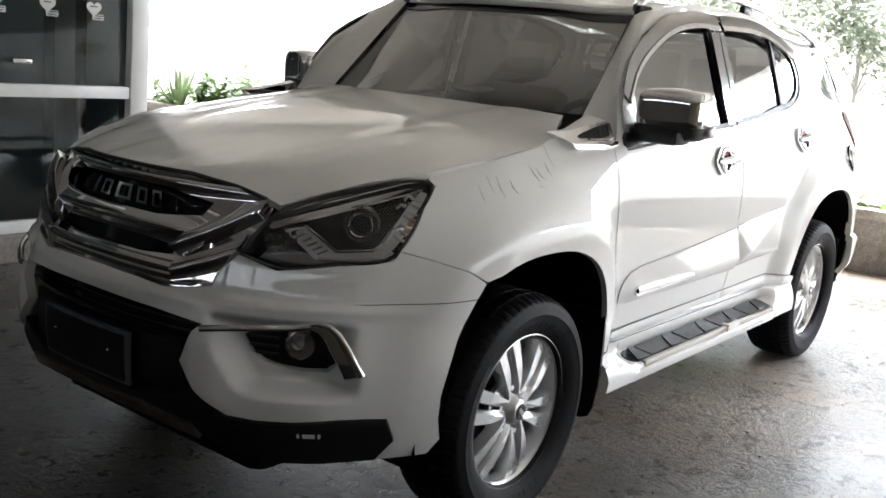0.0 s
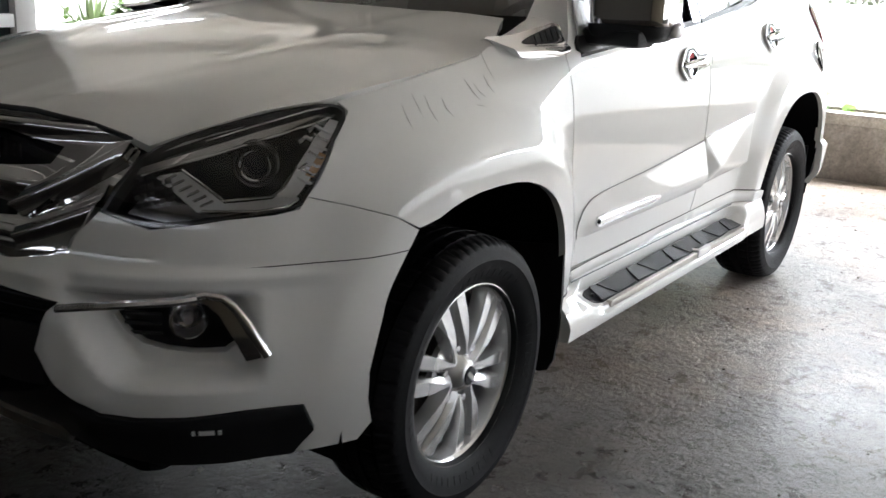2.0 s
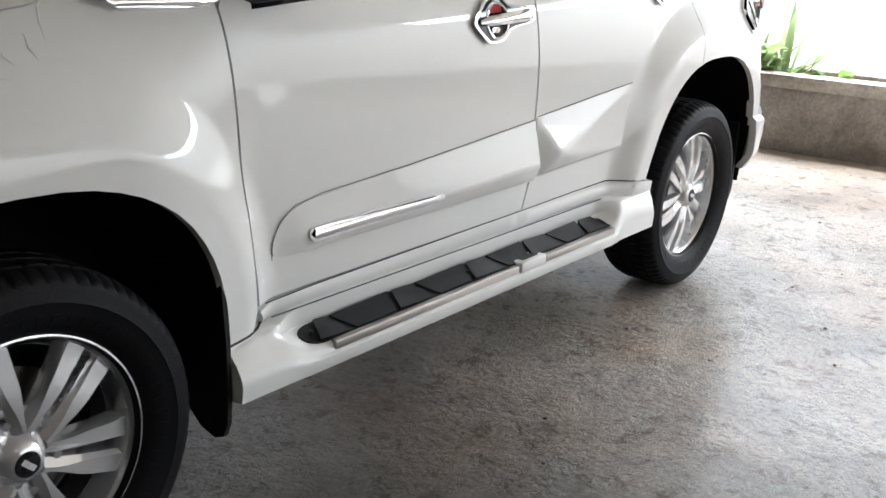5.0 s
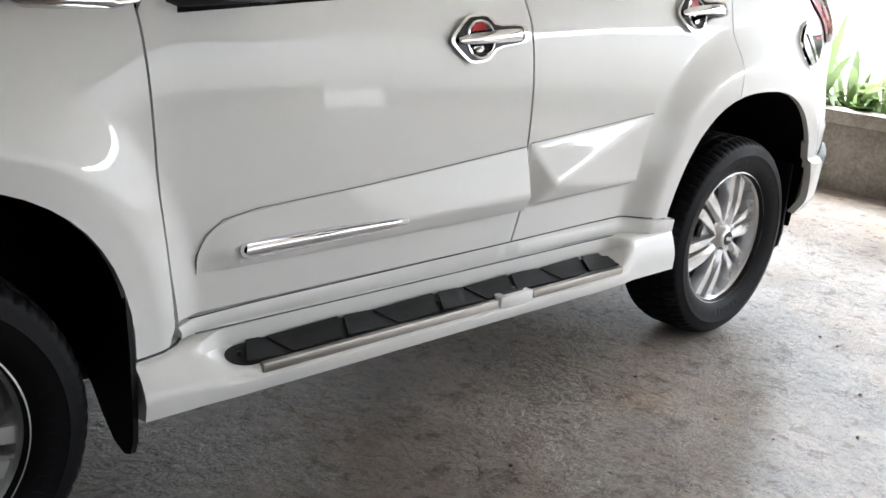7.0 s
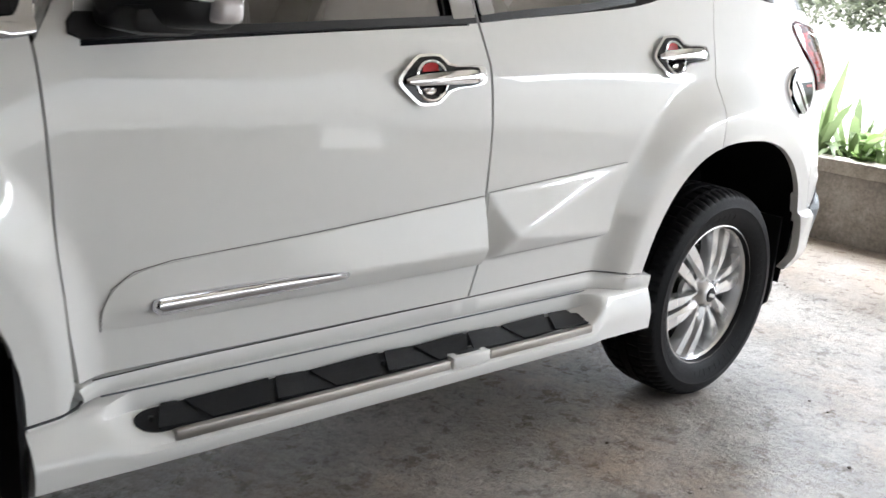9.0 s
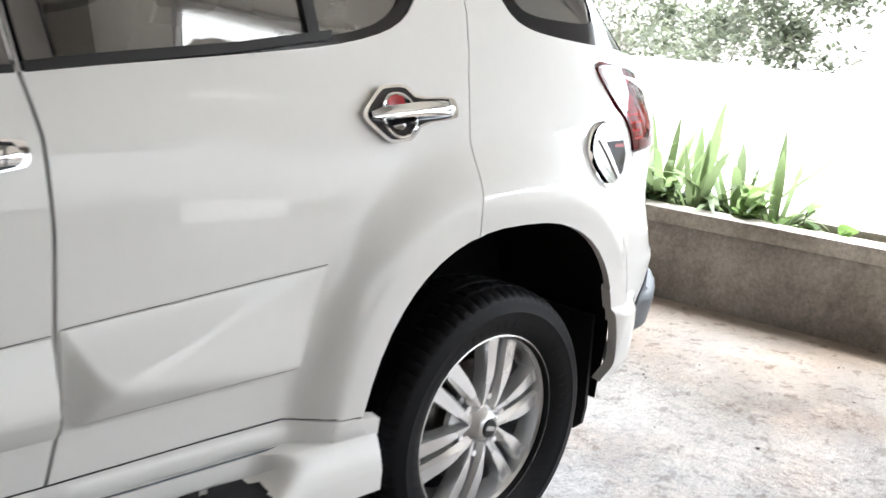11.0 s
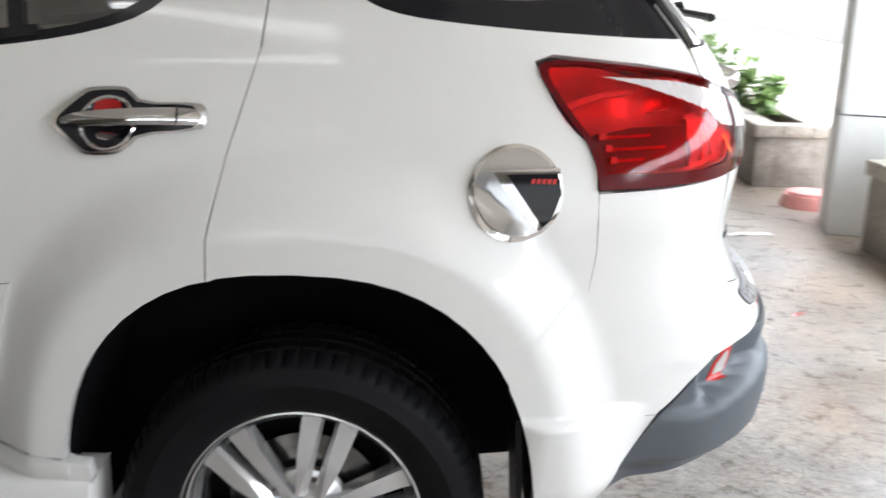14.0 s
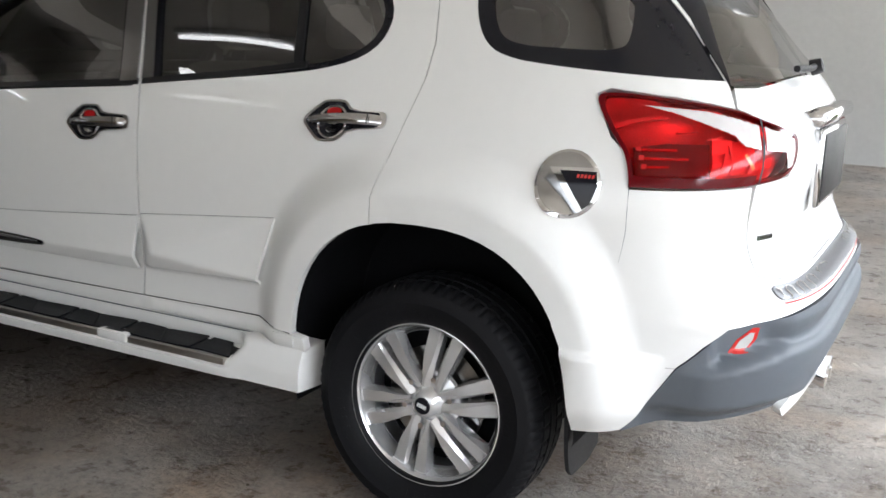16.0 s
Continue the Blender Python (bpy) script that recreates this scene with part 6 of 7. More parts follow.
# bright cover on the pillar between the doors
both("pillar_cover", sheet("pillar_cover", [(1.572, 1.272), (1.650, 1.278), (1.597, 1.650), (1.520, 1.648)], side_at, 0.03, 0.008, off=0.006), DARK_CHROME, door_f)
both("pillar_cover", sheet("pillar_cover", [(1.672, 1.284), (1.722, 1.290), (1.652, 1.652), (1.608, 1.652)], side_at, 0.03, 0.008, off=0.006), DARK_CHROME, door_r)

# roof rails
rail = [(1.02, -0.585, roof_z(1.02, -0.585) + 0.012), (1.10, -0.588, roof_z(1.1, -0.588) + 0.045), (1.35, -0.595, roof_z(1.35, -0.595) + 0.058)]
rail += [(x, -0.600, roof_z(x, -0.60) + 0.060) for x in (1.7, 2.0, 2.3, 2.6, 2.9)] + [(3.12, -0.596, roof_z(3.12, -0.596) + 0.040), (3.2, -0.59, roof_z(3.2, -0.59) + 0.008)]
rails = both("roof_rail", shaded(tube(rail, 0.017, 12, 1.1), "roof_rail"), SILVER, car, "silver roof rail")
for xx in (1.06, 2.1, 3.16):
    both("rail_foot", shaded(boxed((xx - 0.05, -0.610, roof_z(xx, -0.6) - 0.02), (xx + 0.05, -0.580, roof_z(xx, -0.6) + (0.045 if xx == 2.1 else 0.018)), 0.008), "rail_foot"), BLACK, rails)

# mud flaps
def flap(x0, pts, parents=None):
    bm = bmesh.new()
    out = []
    for y, z in pts:
        out.append((x0 + 0.05 * (0.5 - z), y, z))
    f = bm.faces.new([bm.verts.new(p) for p in out])
    r = bmesh.ops.extrude_face_region(bm, geom=[f])
    bmesh.ops.translate(bm, verts=[v for v in r["geom"] if isinstance(v, bmesh.types.BMVert)], vec=(0.012, 0, 0))
    both("mud_flap", shaded(bm, "mud_flap"), BLACK, car, "black rubber mud flap")


flap(0.452, [(-0.912, 0.66), (-0.915, 0.50), (-0.908, 0.36), (-0.898, 0.285), (-0.880, 0.248), (-0.848, 0.234), (-0.80, 0.246), (-0.75, 0.29), (-0.70, 0.35), (-0.62, 0.40), (-0.62, 0.62)])
flap(3.285, [(-0.872, 0.62), (-0.870, 0.33), (-0.860, 0.275), (-0.835, 0.252), (-0.70, 0.252), (-0.62, 0.275), (-0.62, 0.62)])

# small wrinkles left by clear protective film on the wings
WRINKLES = ([(0.183, 1.222), (0.164, 1.205), (0.152, 1.180), (0.147, 1.144)], [(0.055, 1.150), (0.062, 1.128), (0.078, 1.112)], [(0.03, 1.158), (0.036, 1.128), (0.050, 1.104)], [(-0.176, 1.134), (-0.181, 1.110), (-0.186, 1.083)],
            [(-0.14, 1.13), (-0.150, 1.10), (-0.152, 1.07)], [(-0.09, 1.122), (-0.096, 1.098), (-0.088, 1.078)], [(0.02, 1.10), (0.06, 1.092)], [(-0.225, 1.112), (-0.232, 1.085), (-0.236, 1.06)], [(0.115, 1.165), (0.112, 1.140), (0.122, 1.118)])
for k, pts in enumerate(WRINKLES):
    width = 0.0014 + 0.0007 * (k % 3)
    both("film_fold", shaded(tube([Vector(side_at(p[0], p[1])) + Vector((0, 0.0012, 0)) for p in dense(pts, 0.008, False)], lambda s, w=width: 0.0010 + w * math.sin(math.pi * min(1.0, s)), 8), "film_fold"), PAINT, car, "wrinkle of clear protective film")



# ---- rear end ----
def whole_tail(half):
    """Outline over the whole tail from its near half; the half begins and ends at u = 1."""
    inner = half[1:-1]
    return [half[0]] + [(2 - u, z) for u, z in inner] + [half[-1]] + [p for p in reversed(inner)]


# lamps
LAMP = rounded([(0.289, 1.313), (0.318, 1.331), (0.434, 1.323), (0.654, 1.296), (0.730, 1.272), (0.872, 1.233), (0.876, 1.205), (0.842, 1.127), (0.712, 1.111), (0.593, 1.101), (0.369, 1.094), (0.350, 1.175), (0.314, 1.233)], (10,), 2)
lamp_a, lamp_b = both("tail_lamp", sheet("tail_lamp", LAMP, tail_at, 0.02, 0.03, off=-0.034, lift=lambda u, z: 0.010 * math.sin(34 * u) + 0.006 * math.sin(70 * (z - 0.2 * u))), LAMP_BACK, car, "red tail lamp with clear strip")
lamps = (lamp_a, lamp_b)


def lamp_piece(name, pts, depth, material, thick=0.0, lift=None):
    return both(name, sheet(name, pts, tail_at, 0.012, thick, off=depth, lift=lift), material, lamps)


for shell_ in lamp_piece("red_shell", LAMP, 0.006, RED_SHELL):
    shell_.visible_shadow = False
both("lamp_rim", sheet("lamp_rim", LAMP, tail_at, 0.012, 0.02, holes=[inset(LAMP, 0.955, (0.58, 1.21))], off=0.0072), DARK_RED, lamps)
lamp_piece("clear_strip", [(0.40, 1.299), (0.56, 1.289), (0.650, 1.272), (0.720, 1.254), (0.714, 1.196), (0.66, 1.206), (0.63, 1.232), (0.56, 1.255), (0.47, 1.283)], 0.0075, LAMP_WHITE, lift=lambda u, z: 0.0012 * math.sin(260 * u))
lamp_piece("dark_band", [(0.372, 1.099), (0.593, 1.106), (0.700, 1.114), (0.704, 1.135), (0.593, 1.126), (0.45, 1.122), (0.371, 1.124)], 0.0075, DARK_RED)
lamp_piece("inner_lamp", [(0.374, 1.125), (0.503, 1.130), (0.560, 1.132), (0.560, 1.214), (0.440, 1.212), (0.362, 1.198)], -0.014, LAMP_DARK, 0.012)
for u0, u1, z in ((0.392, 0.452, 1.146), (0.384, 0.500, 1.168), (0.376, 0.470, 1.190)):
    lamp_piece("light_line", [(u0, z), (u1, z + 0.003), (u1, z + 0.008), (u0, z + 0.005)], -0.006, BRIGHT_RED, 0.01)
    lamp_piece("line_end", [(u0 - 0.006, z - 0.002), (u0 + 0.006, z - 0.002), (u0 + 0.006, z + 0.010), (u0 - 0.006, z + 0.010)], -0.004, LAMP_SILVER, 0.012)
lamp_piece("light_arc", [(0.322, 1.250), (0.350, 1.262), (0.40, 1.274), (0.455, 1.278), (0.455, 1.272), (0.40, 1.266), (0.352, 1.252), (0.326, 1.240)], -0.004, LAMP_SILVER, 0.01)
lamp_piece("inner_facet", [(0.566, 1.232), (0.628, 1.224), (0.622, 1.134), (0.566, 1.132)], -0.012, LAMP_SILVER, 0.01, lift=lambda u, z: 0.10 * abs(u - 0.595) + 0.004 * math.sin(120 * z))
lamp_piece("inner_facet", [(0.634, 1.224), (0.704, 1.210), (0.698, 1.140), (0.630, 1.134)], -0.012, LAMP_SILVER, 0.01, lift=lambda u, z: 0.12 * (u - 0.66) + 0.05 * (z - 1.18))
# silver bars imitate glints inside the lamp
for u, z, a, b in ((0.592, 1.142, 0.010, 0.050), (0.628, 1.150, -0.014, 0.060), (0.676, 1.140, 0.012, 0.036), (0.548, 1.222, 0.040, 0.010), (0.470, 1.236, 0.050, 0.006)):
    lamp_piece("glint_bar", [(u, z), (u + 0.010, z), (u + 0.010 + a, z + b), (u + a, z + b)], -0.002, LAMP_SILVER, 0.008)
lamp_piece("bulb_cover", [(0.655, 1.184), (0.664, 1.188), (0.692, 1.152), (0.684, 1.146)], 0.0085, ORANGE)
lamp_piece("inner_clear", [(0.738, 1.252), (0.800, 1.234), (0.856, 1.216), (0.852, 1.188), (0.838, 1.150), (0.818, 1.146), (0.812, 1.186), (0.780, 1.190), (0.735, 1.194)], 0.0085, LAMP_WHITE)
lamp_piece("lamp_joint", [(0.710, 1.111), (0.716, 1.111), (0.733, 1.271), (0.727, 1.273)], 0.0095, TRIM_DARK)

# rear corner panel and bumper (white), below the lamps
HALF_REAR = [(1.000, 0.842), (0.945, 0.842), (0.834, 0.846), (0.738, 0.866), (0.729, 0.949), (0.722, 1.003), (0.702, 1.103), (0.503, 1.092), (0.371, 1.087), (0.381, 0.972), (0.359, 0.893), (0.318, 0.854), (0.246, 0.776)] + on_tail([(3.258, 0.716)])
HALF_REAR += on_tail([(3.281, 0.66), (3.303, 0.58), (3.314, 0.50), (3.319, 0.415)]) + [ (0.358, 0.432), (0.401, 0.519), (0.453, 0.623), (0.520, 0.685), (0.593, 0.736), (0.676, 0.751), (0.844, 0.763), (0.938, 0.767), (1.000, 0.767)]


def rear_lift(u, z):
    u = u if u <= 1 else 2 - u
    shelf = lerp_table([(0.62, 0.0), (0.72, 0.012), (0.80, 0.018), (0.90, 0.027), (1.0, 0.044)], u) * smooth(0.838, 0.790, z)
    apron = 0.030 * smooth(0.654, 0.640, z) * smooth(0.40, 0.50, z) * smooth(0.20, 0.26, u) * smooth(0.44, 0.34, u)
    return shelf + apron + 0.006 * math.exp(-((z - 0.735) / 0.02) ** 2) * smooth(0.4, 0.6, u)


rear_bumper = put("rear_bumper", sheet("rear_bumper", whole_tail(HALF_REAR), tail_at, 0.014, 0.03, lift=rear_lift), PAINT, car)


def on_step(u, z, proud):
    x, y, z = tail_at(u, z)
    v = u if u <= 1 else 2 - u
    return (x + (rear_lift(u, z) + proud) * smooth(0.55, 0.85, v), y - 0.3 * proud * (1 if u <= 1 else -1), z + proud)


HALF_PAD = [(1.0, 0.832), (0.90, 0.833), (0.82, 0.836), (0.775, 0.838), (0.770, 0.812), (0.785, 0.797), (0.82, 0.794), (0.90, 0.793), (1.0, 0.793)]
put("step_pad", sheet("step_pad", rounded(whole_tail(HALF_PAD), (), 1), tail_at, 0.012, 0.008, lift=lambda u, z: rear_lift(u, z) + 0.006), PAD_GREY, rear_bumper, "grey metal step pad with raised relief")
for k in range(9):
    u = 0.80 + 0.05 * k
    lines = [(u - 0.020, 0.826), (u - 0.010, 0.822), (u - 0.012, 0.802), (u + 0.006, 0.798), (u + 0.016, 0.804), (u + 0.012, 0.822), (u + 0.020, 0.826)]
    put("pad_relief", shaded(tube([on_step(a, c, 0.007) for a, c in lines], 0.0018, 6), "pad_relief"), STEEL, rear_bumper)
put("red_line", shaded(tube([on_step(0.785 + 0.0215 * k, 0.7915, 0.003) for k in range(21)], 0.0025), "red_line"), RED, rear_bumper)
# bumper joint lines
both("panel_joint", sheet("panel_joint", [(0.232, 0.648), (0.319, 0.653), (0.384, 0.655), (0.395, 0.621), (0.451, 0.621), (0.451, 0.619), (0.392, 0.618), (0.380, 0.652), (0.319, 0.651), (0.232, 0.645)], tail_at, 0.012, 0.0, off=0.0012), LINING, rear_bumper)
both("corner_fillet", sheet("corner_fillet", [(0.346, 0.898), (0.374, 0.890), (0.332, 0.844), (0.262, 0.768), (0.238, 0.786), (0.304, 0.862)], tail_at, 0.012, 0.0, off=0.0018), PAINT, rear_bumper)
# grey lower cladding
HALF_CLAD = [(1.000, 0.762), (0.938, 0.762), (0.843, 0.759), (0.674, 0.746), (0.592, 0.731), (0.519, 0.680), (0.452, 0.618), (0.401, 0.513), (0.360, 0.427), (0.469, 0.447), (0.561, 0.464), (0.694, 0.483), (0.788, 0.492), (0.842, 0.546), (0.906, 0.597), (0.954, 0.614), (1.000, 0.615)]


def clad_lift(u, z):
    u = u if u <= 1 else 2 - u
    ledge = lerp_table([(0.45, 0.629), (0.56, 0.641), (0.65, 0.664), (0.77, 0.690), (0.91, 0.691)], u)
    band = lerp_table([(0.38, 0.509), (0.59, 0.525), (0.70, 0.542), (0.80, 0.546)], u)
    bulge = 0.026 * smooth(ledge + 0.004, ledge - 0.026, z) * smooth(0.40, 0.56, u)
    under = -0.040 * smooth(band + 0.006, band - 0.05, z) * smooth(0.36, 0.46, u)
    shelf = 0.036 * smooth(0.60, 0.95, u) * smooth(0.69, 0.745, z)
    sunk = -0.034 * smooth(ledge - 0.006, ledge + 0.012, z) * smooth(0.53, 0.575, u) * smooth(0.80, 0.72, u)
    return 0.004 + bulge + under + shelf + sunk


clad = put("rear_cladding", sheet("rear_cladding", whole_tail(HALF_CLAD), tail_at, 0.013, 0.03, lift=clad_lift), GREY, car, "grey plastic lower bumper")
REFL = [(0.588, 0.657), (0.628, 0.702), (0.690, 0.736), (0.712, 0.735), (0.696, 0.702), (0.656, 0.669)]
refl = both("reflector", sheet("reflector", REFL, tail_at, 0.015, 0.01, lift=lambda u, z: clad_lift(u, z) + 0.002), RED, clad, "red rear reflector")
both("reflector_core", sheet("reflector_core", inset(REFL, 0.66, (0.652, 0.696)), tail_at, 0.015, 0.0, lift=lambda u, z: clad_lift(u, z) + 0.0035), LINING, refl)
# white lower valance and exhaust tips
VAL = [(1.000, 0.617), (0.954, 0.616), (0.906, 0.599), (0.842, 0.548), (0.790, 0.493), (0.815, 0.462), (0.920, 0.509), (1.000, 0.520)]
put("valance", sheet("valance", whole_tail(VAL), tail_at, 0.03, 0.03, off=0.012), PAINT, clad, "white lower valance")
for y in (-0.30, -0.21):
    facing("exhaust_tip", (3.81, y, 0.505), (1, 0, -0.05), [(0.028, -0.20), (0.030, 0.06), (0.037, 0.075), (0.038, 0.085), (0.034, 0.086), (0.027, 0.05), (0.026, -0.1)], CHROME, clad, label="chrome exhaust tip")

# tailgate
HALF_GATE = [(1.0, 1.370), (0.898, 1.361), (0.780, 1.350), (0.690, 1.350), (0.668, 1.300), (0.735, 1.276), (0.868, 1.240), (0.880, 1.204), (0.845, 1.122), (0.716, 1.107), (0.726, 1.003), (0.733, 0.949), (0.742, 0.868), (0.834, 0.848), (0.945, 0.844), (1.0, 0.844)]
gate = put("tailgate", sheet("tailgate", whole_tail(HALF_GATE), tail_at, 0.03, 0.025), PAINT, car)
HALF_RW = [(1.000, 1.660), (0.932, 1.653), (0.837, 1.643), (0.798, 1.561), (0.728, 1.440), (0.680, 1.358), (0.781, 1.356), (0.898, 1.367), (1.000, 1.376)]
put("rear_window", sheet("rear_window", whole_tail(HALF_RW), tail_at, 0.05, 0.0, off=-0.002), TINT, gate)
both("gate_pillar", sheet("gate_pillar", on_tail([(3.365, 1.648), (3.475, 1.53), (3.60, 1.368)]) + [(0.676, 1.352), (0.721, 1.440), (0.792, 1.561), (0.834, 1.651)], tail_at, 0.02, 0.01, off=0.004), GLOSS_BLACK, car)
put("spoiler", shaded(boxed((3.30, -0.58, 1.655), (3.56, 0.58, 1.700), 0.018), "spoiler"), PAINT, gate, "white roof spoiler")
wp = put("rear_wiper", shaded(tube([(3.725, 0.0, 1.40), (3.74, -0.15, 1.398), (3.73, -0.36, 1.40)], 0.010), "rear_wiper"), BLACK, gate, "black rear wiper")
facing("wiper_hub", (3.715, 0.0, 1.395), (1, 0, 0.3), [(0.0, 0.04), (0.022, 0.035), (0.026, 0.0)], BLACK, wp)
put("gate_garnish", shaded(boxed((3.752, -0.345, 1.236), (3.818, 0.345, 1.284), 0.018), "gate_garnish"), CHROME, gate, "chrome tailgate garnish")
pl = put("number_plate", shaded(boxed((3.782, -0.262, 0.992), (3.812, 0.262, 1.228), 0.012), "number_plate"), CHROME, gate, "chrome framed rear plate")
put("plate_face", shaded(boxed((3.806, -0.244, 1.010), (3.816, 0.244, 1.212), 0.004), "plate_face"), BLACK, pl)
for k in range(7):
    u = 0.766 + 0.0095 * k
    both("letter_bar", sheet("letter_bar", [(u, 0.957), (u + 0.006, 0.957), (u + 0.006, 0.970), (u, 0.970)], tail_at, 0.01, 0.003, off=0.004), DARK_CHROME, gate)

# fuel cap
def fuel_cap(cx, cz, r):
    fn = lambda u, v: side_at(cx + u, cz + v)
    ring = [(r * math.cos(a), r * math.sin(a)) for a in [2 * math.pi * k / 40 for k in range(40)]]
    small = [(0.90 * x, 0.90 * y) for x, y in ring]
    cap = put("fuel_cap", sheet("fuel_cap", ring, fn, 0.02, 0.008, lift=lambda u, v: 0.006 + 0.010 * smooth(1.0, 0.86, math.hypot(u, v) / r)), CHROME, car, "round chrome fuel cap cover")
    put("cap_face", sheet("cap_face", small, fn, 0.02, 0.0, off=0.0168), CAP_METAL, cap)
    wedge = [(-0.020, 0.034), (0.078, 0.036), (0.084, 0.0), (0.066, -0.048), (0.050, -0.060)]
    put("cap_wedge", sheet("cap_wedge", wedge, fn, 0.014, 0.0, off=0.0185), GLOSS_BLACK, cap, "black wedge on the cap")
    put("wedge_edge", sheet("wedge_edge", [(-0.050, 0.040), (0.080, 0.046), (0.080, 0.036), (-0.020, 0.034), (0.050, -0.062), (0.040, -0.068)], fn, 0.012, 0.004, off=0.021), CHROME, cap)
    for k in range(5):
        put("red_bar", sheet("red_bar", [(0.026 + 0.010 * k, 0.018), (0.033 + 0.010 * k, 0.018), (0.035 + 0.010 * k, 0.027), (0.028 + 0.010 * k, 0.027)], fn, 0.01, 0.0, off=0.0195), RED, cap)


fuel_cap(3.258, 1.088, 0.090)


# the glasshouse rises a little towards the windscreen pillars
for me in {o.data for o in car.children_recursive if o.type == "MESH"}:
    for v in me.vertices:
        if v.co.z > 1.25 and v.co.x < 2.9:
            v.co.z += 0.11 * (v.co.z - 1.25) * smooth(2.9, 1.9, v.co.x) * (0.35 + 0.65 * smooth(0.40, 0.66, abs(v.co.y)))


# ---- planting ----
def leaf_mat(name, color, vary=0.35):
    m = mat(name, color, rough=0.42, vary=0.2, vscale=9)
    nt = m.node_tree
    b = nt.nodes["Principled BSDF"]
    b.inputs["Transmission Weight"].default_value = 0.0
    src = b.inputs["Base Color"].links[0].from_socket
    geo, hsv, rng_ = nt.nodes.new("ShaderNodeNewGeometry"), nt.nodes.new("ShaderNodeHueSaturation"), nt.nodes.new("ShaderNodeMapRange")
    rng_.inputs["To Min"].default_value, rng_.inputs["To Max"].default_value = 1 - vary, 1 + vary
    nt.links.new(geo.outputs["Random Per Island"], rng_.inputs["Value"])
    nt.links.new(rng_.outputs["Result"], hsv.inputs["Value"])
    nt.links.new(src, hsv.inputs["Color"])
    nt.links.new(hsv.outputs["Color"], b.inputs["Base Color"])
    tr, add = nt.nodes.new("ShaderNodeBsdfTranslucent"), nt.nodes.new("ShaderNodeMixShader")
    nt.links.new(hsv.outputs["Color"], tr.inputs["Color"])
    add.inputs["Fac"].default_value = 0.4
    nt.links.new(b.outputs["BSDF"], add.inputs[1])
    nt.links.new(tr.outputs["BSDF"], add.inputs[2])
    nt.links.new(add.outputs["Shader"], nt.nodes["Material Output"].inputs["Surface"])
    return m


LEAF = leaf_mat("shrub_leaf", (0.13, 0.185, 0.08))
STRAP = leaf_mat("strap_leaf", (0.19, 0.25, 0.115))
ROUND = leaf_mat("round_leaf", (0.15, 0.24, 0.07))
TREE_LEAF = leaf_mat("tree_leaf", (0.25, 0.28, 0.20), 0.4)
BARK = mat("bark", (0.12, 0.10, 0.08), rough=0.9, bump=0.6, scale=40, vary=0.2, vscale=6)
# far trees' bark: sun and haze put into a lighter copy of the colour
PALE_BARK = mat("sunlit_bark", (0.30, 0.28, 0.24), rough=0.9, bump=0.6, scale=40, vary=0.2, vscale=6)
leaf_rng = random.Random(11)


def add_leaf(co, faces, base, direction, side, length, width, bend, pointed=True):
    """A curved blade of five cross-rows, folded along its midrib."""
    n = 5
    k0 = len(co)
    up = direction.cross(side).normalized()
    for i in range(n):
        t = i / (n - 1)
        w = width * (math.sin(math.pi * min(1.0, t * 0.85 + 0.12)) if pointed else math.sin(math.pi * (0.08 + 0.86 * t)) ** 0.6) * (1 if t < 0.97 else 0.25)
        c = base + direction * (length * t) - Vector((0, 0, 1)) * (bend * length * t * t)
        fold = up * (0.18 * w)
        co += [tuple(c - side * w + fold), tuple(c), tuple(c + side * w + fold)]
    for i in range(n - 1):
        a = k0 + 3 * i
        faces += [(a, a + 1, a + 4, a + 3), (a + 1, a + 2, a + 5, a + 4)]


def foliage(name, co, faces, material, parent):
    me = bpy.data.meshes.new(name)
    me.from_pydata(co, [], faces)
    me.shade_smooth()
    return put(name, me, material, parent)


def unit(a, tilt):
    return Vector((math.cos(a) * math.cos(tilt), math.sin(a) * math.cos(tilt), math.sin(tilt)))


def strap_plant(x, y, z, n, size, label, group):
    p = thing("strap_leaf_plant", label, "plant", (x, y, z), group)
    co, faces = [], []
    for k in range(n + n // 2):
        a, tilt = leaf_rng.uniform(0, 2 * math.pi), radians(leaf_rng.uniform(46, 86))
        d = unit(a, tilt)
        s = Vector((-math.sin(a), math.cos(a), 0))
        add_leaf(co, faces, Vector((x, y, z)) + unit(a, 0) * 0.03, d, s, size * leaf_rng.uniform(0.6, 1.2), size * 0.034 * leaf_rng.uniform(0.8, 1.25), leaf_rng.uniform(0.05, 0.75))
    foliage("blade_clump", co, faces, STRAP, p)
    return p


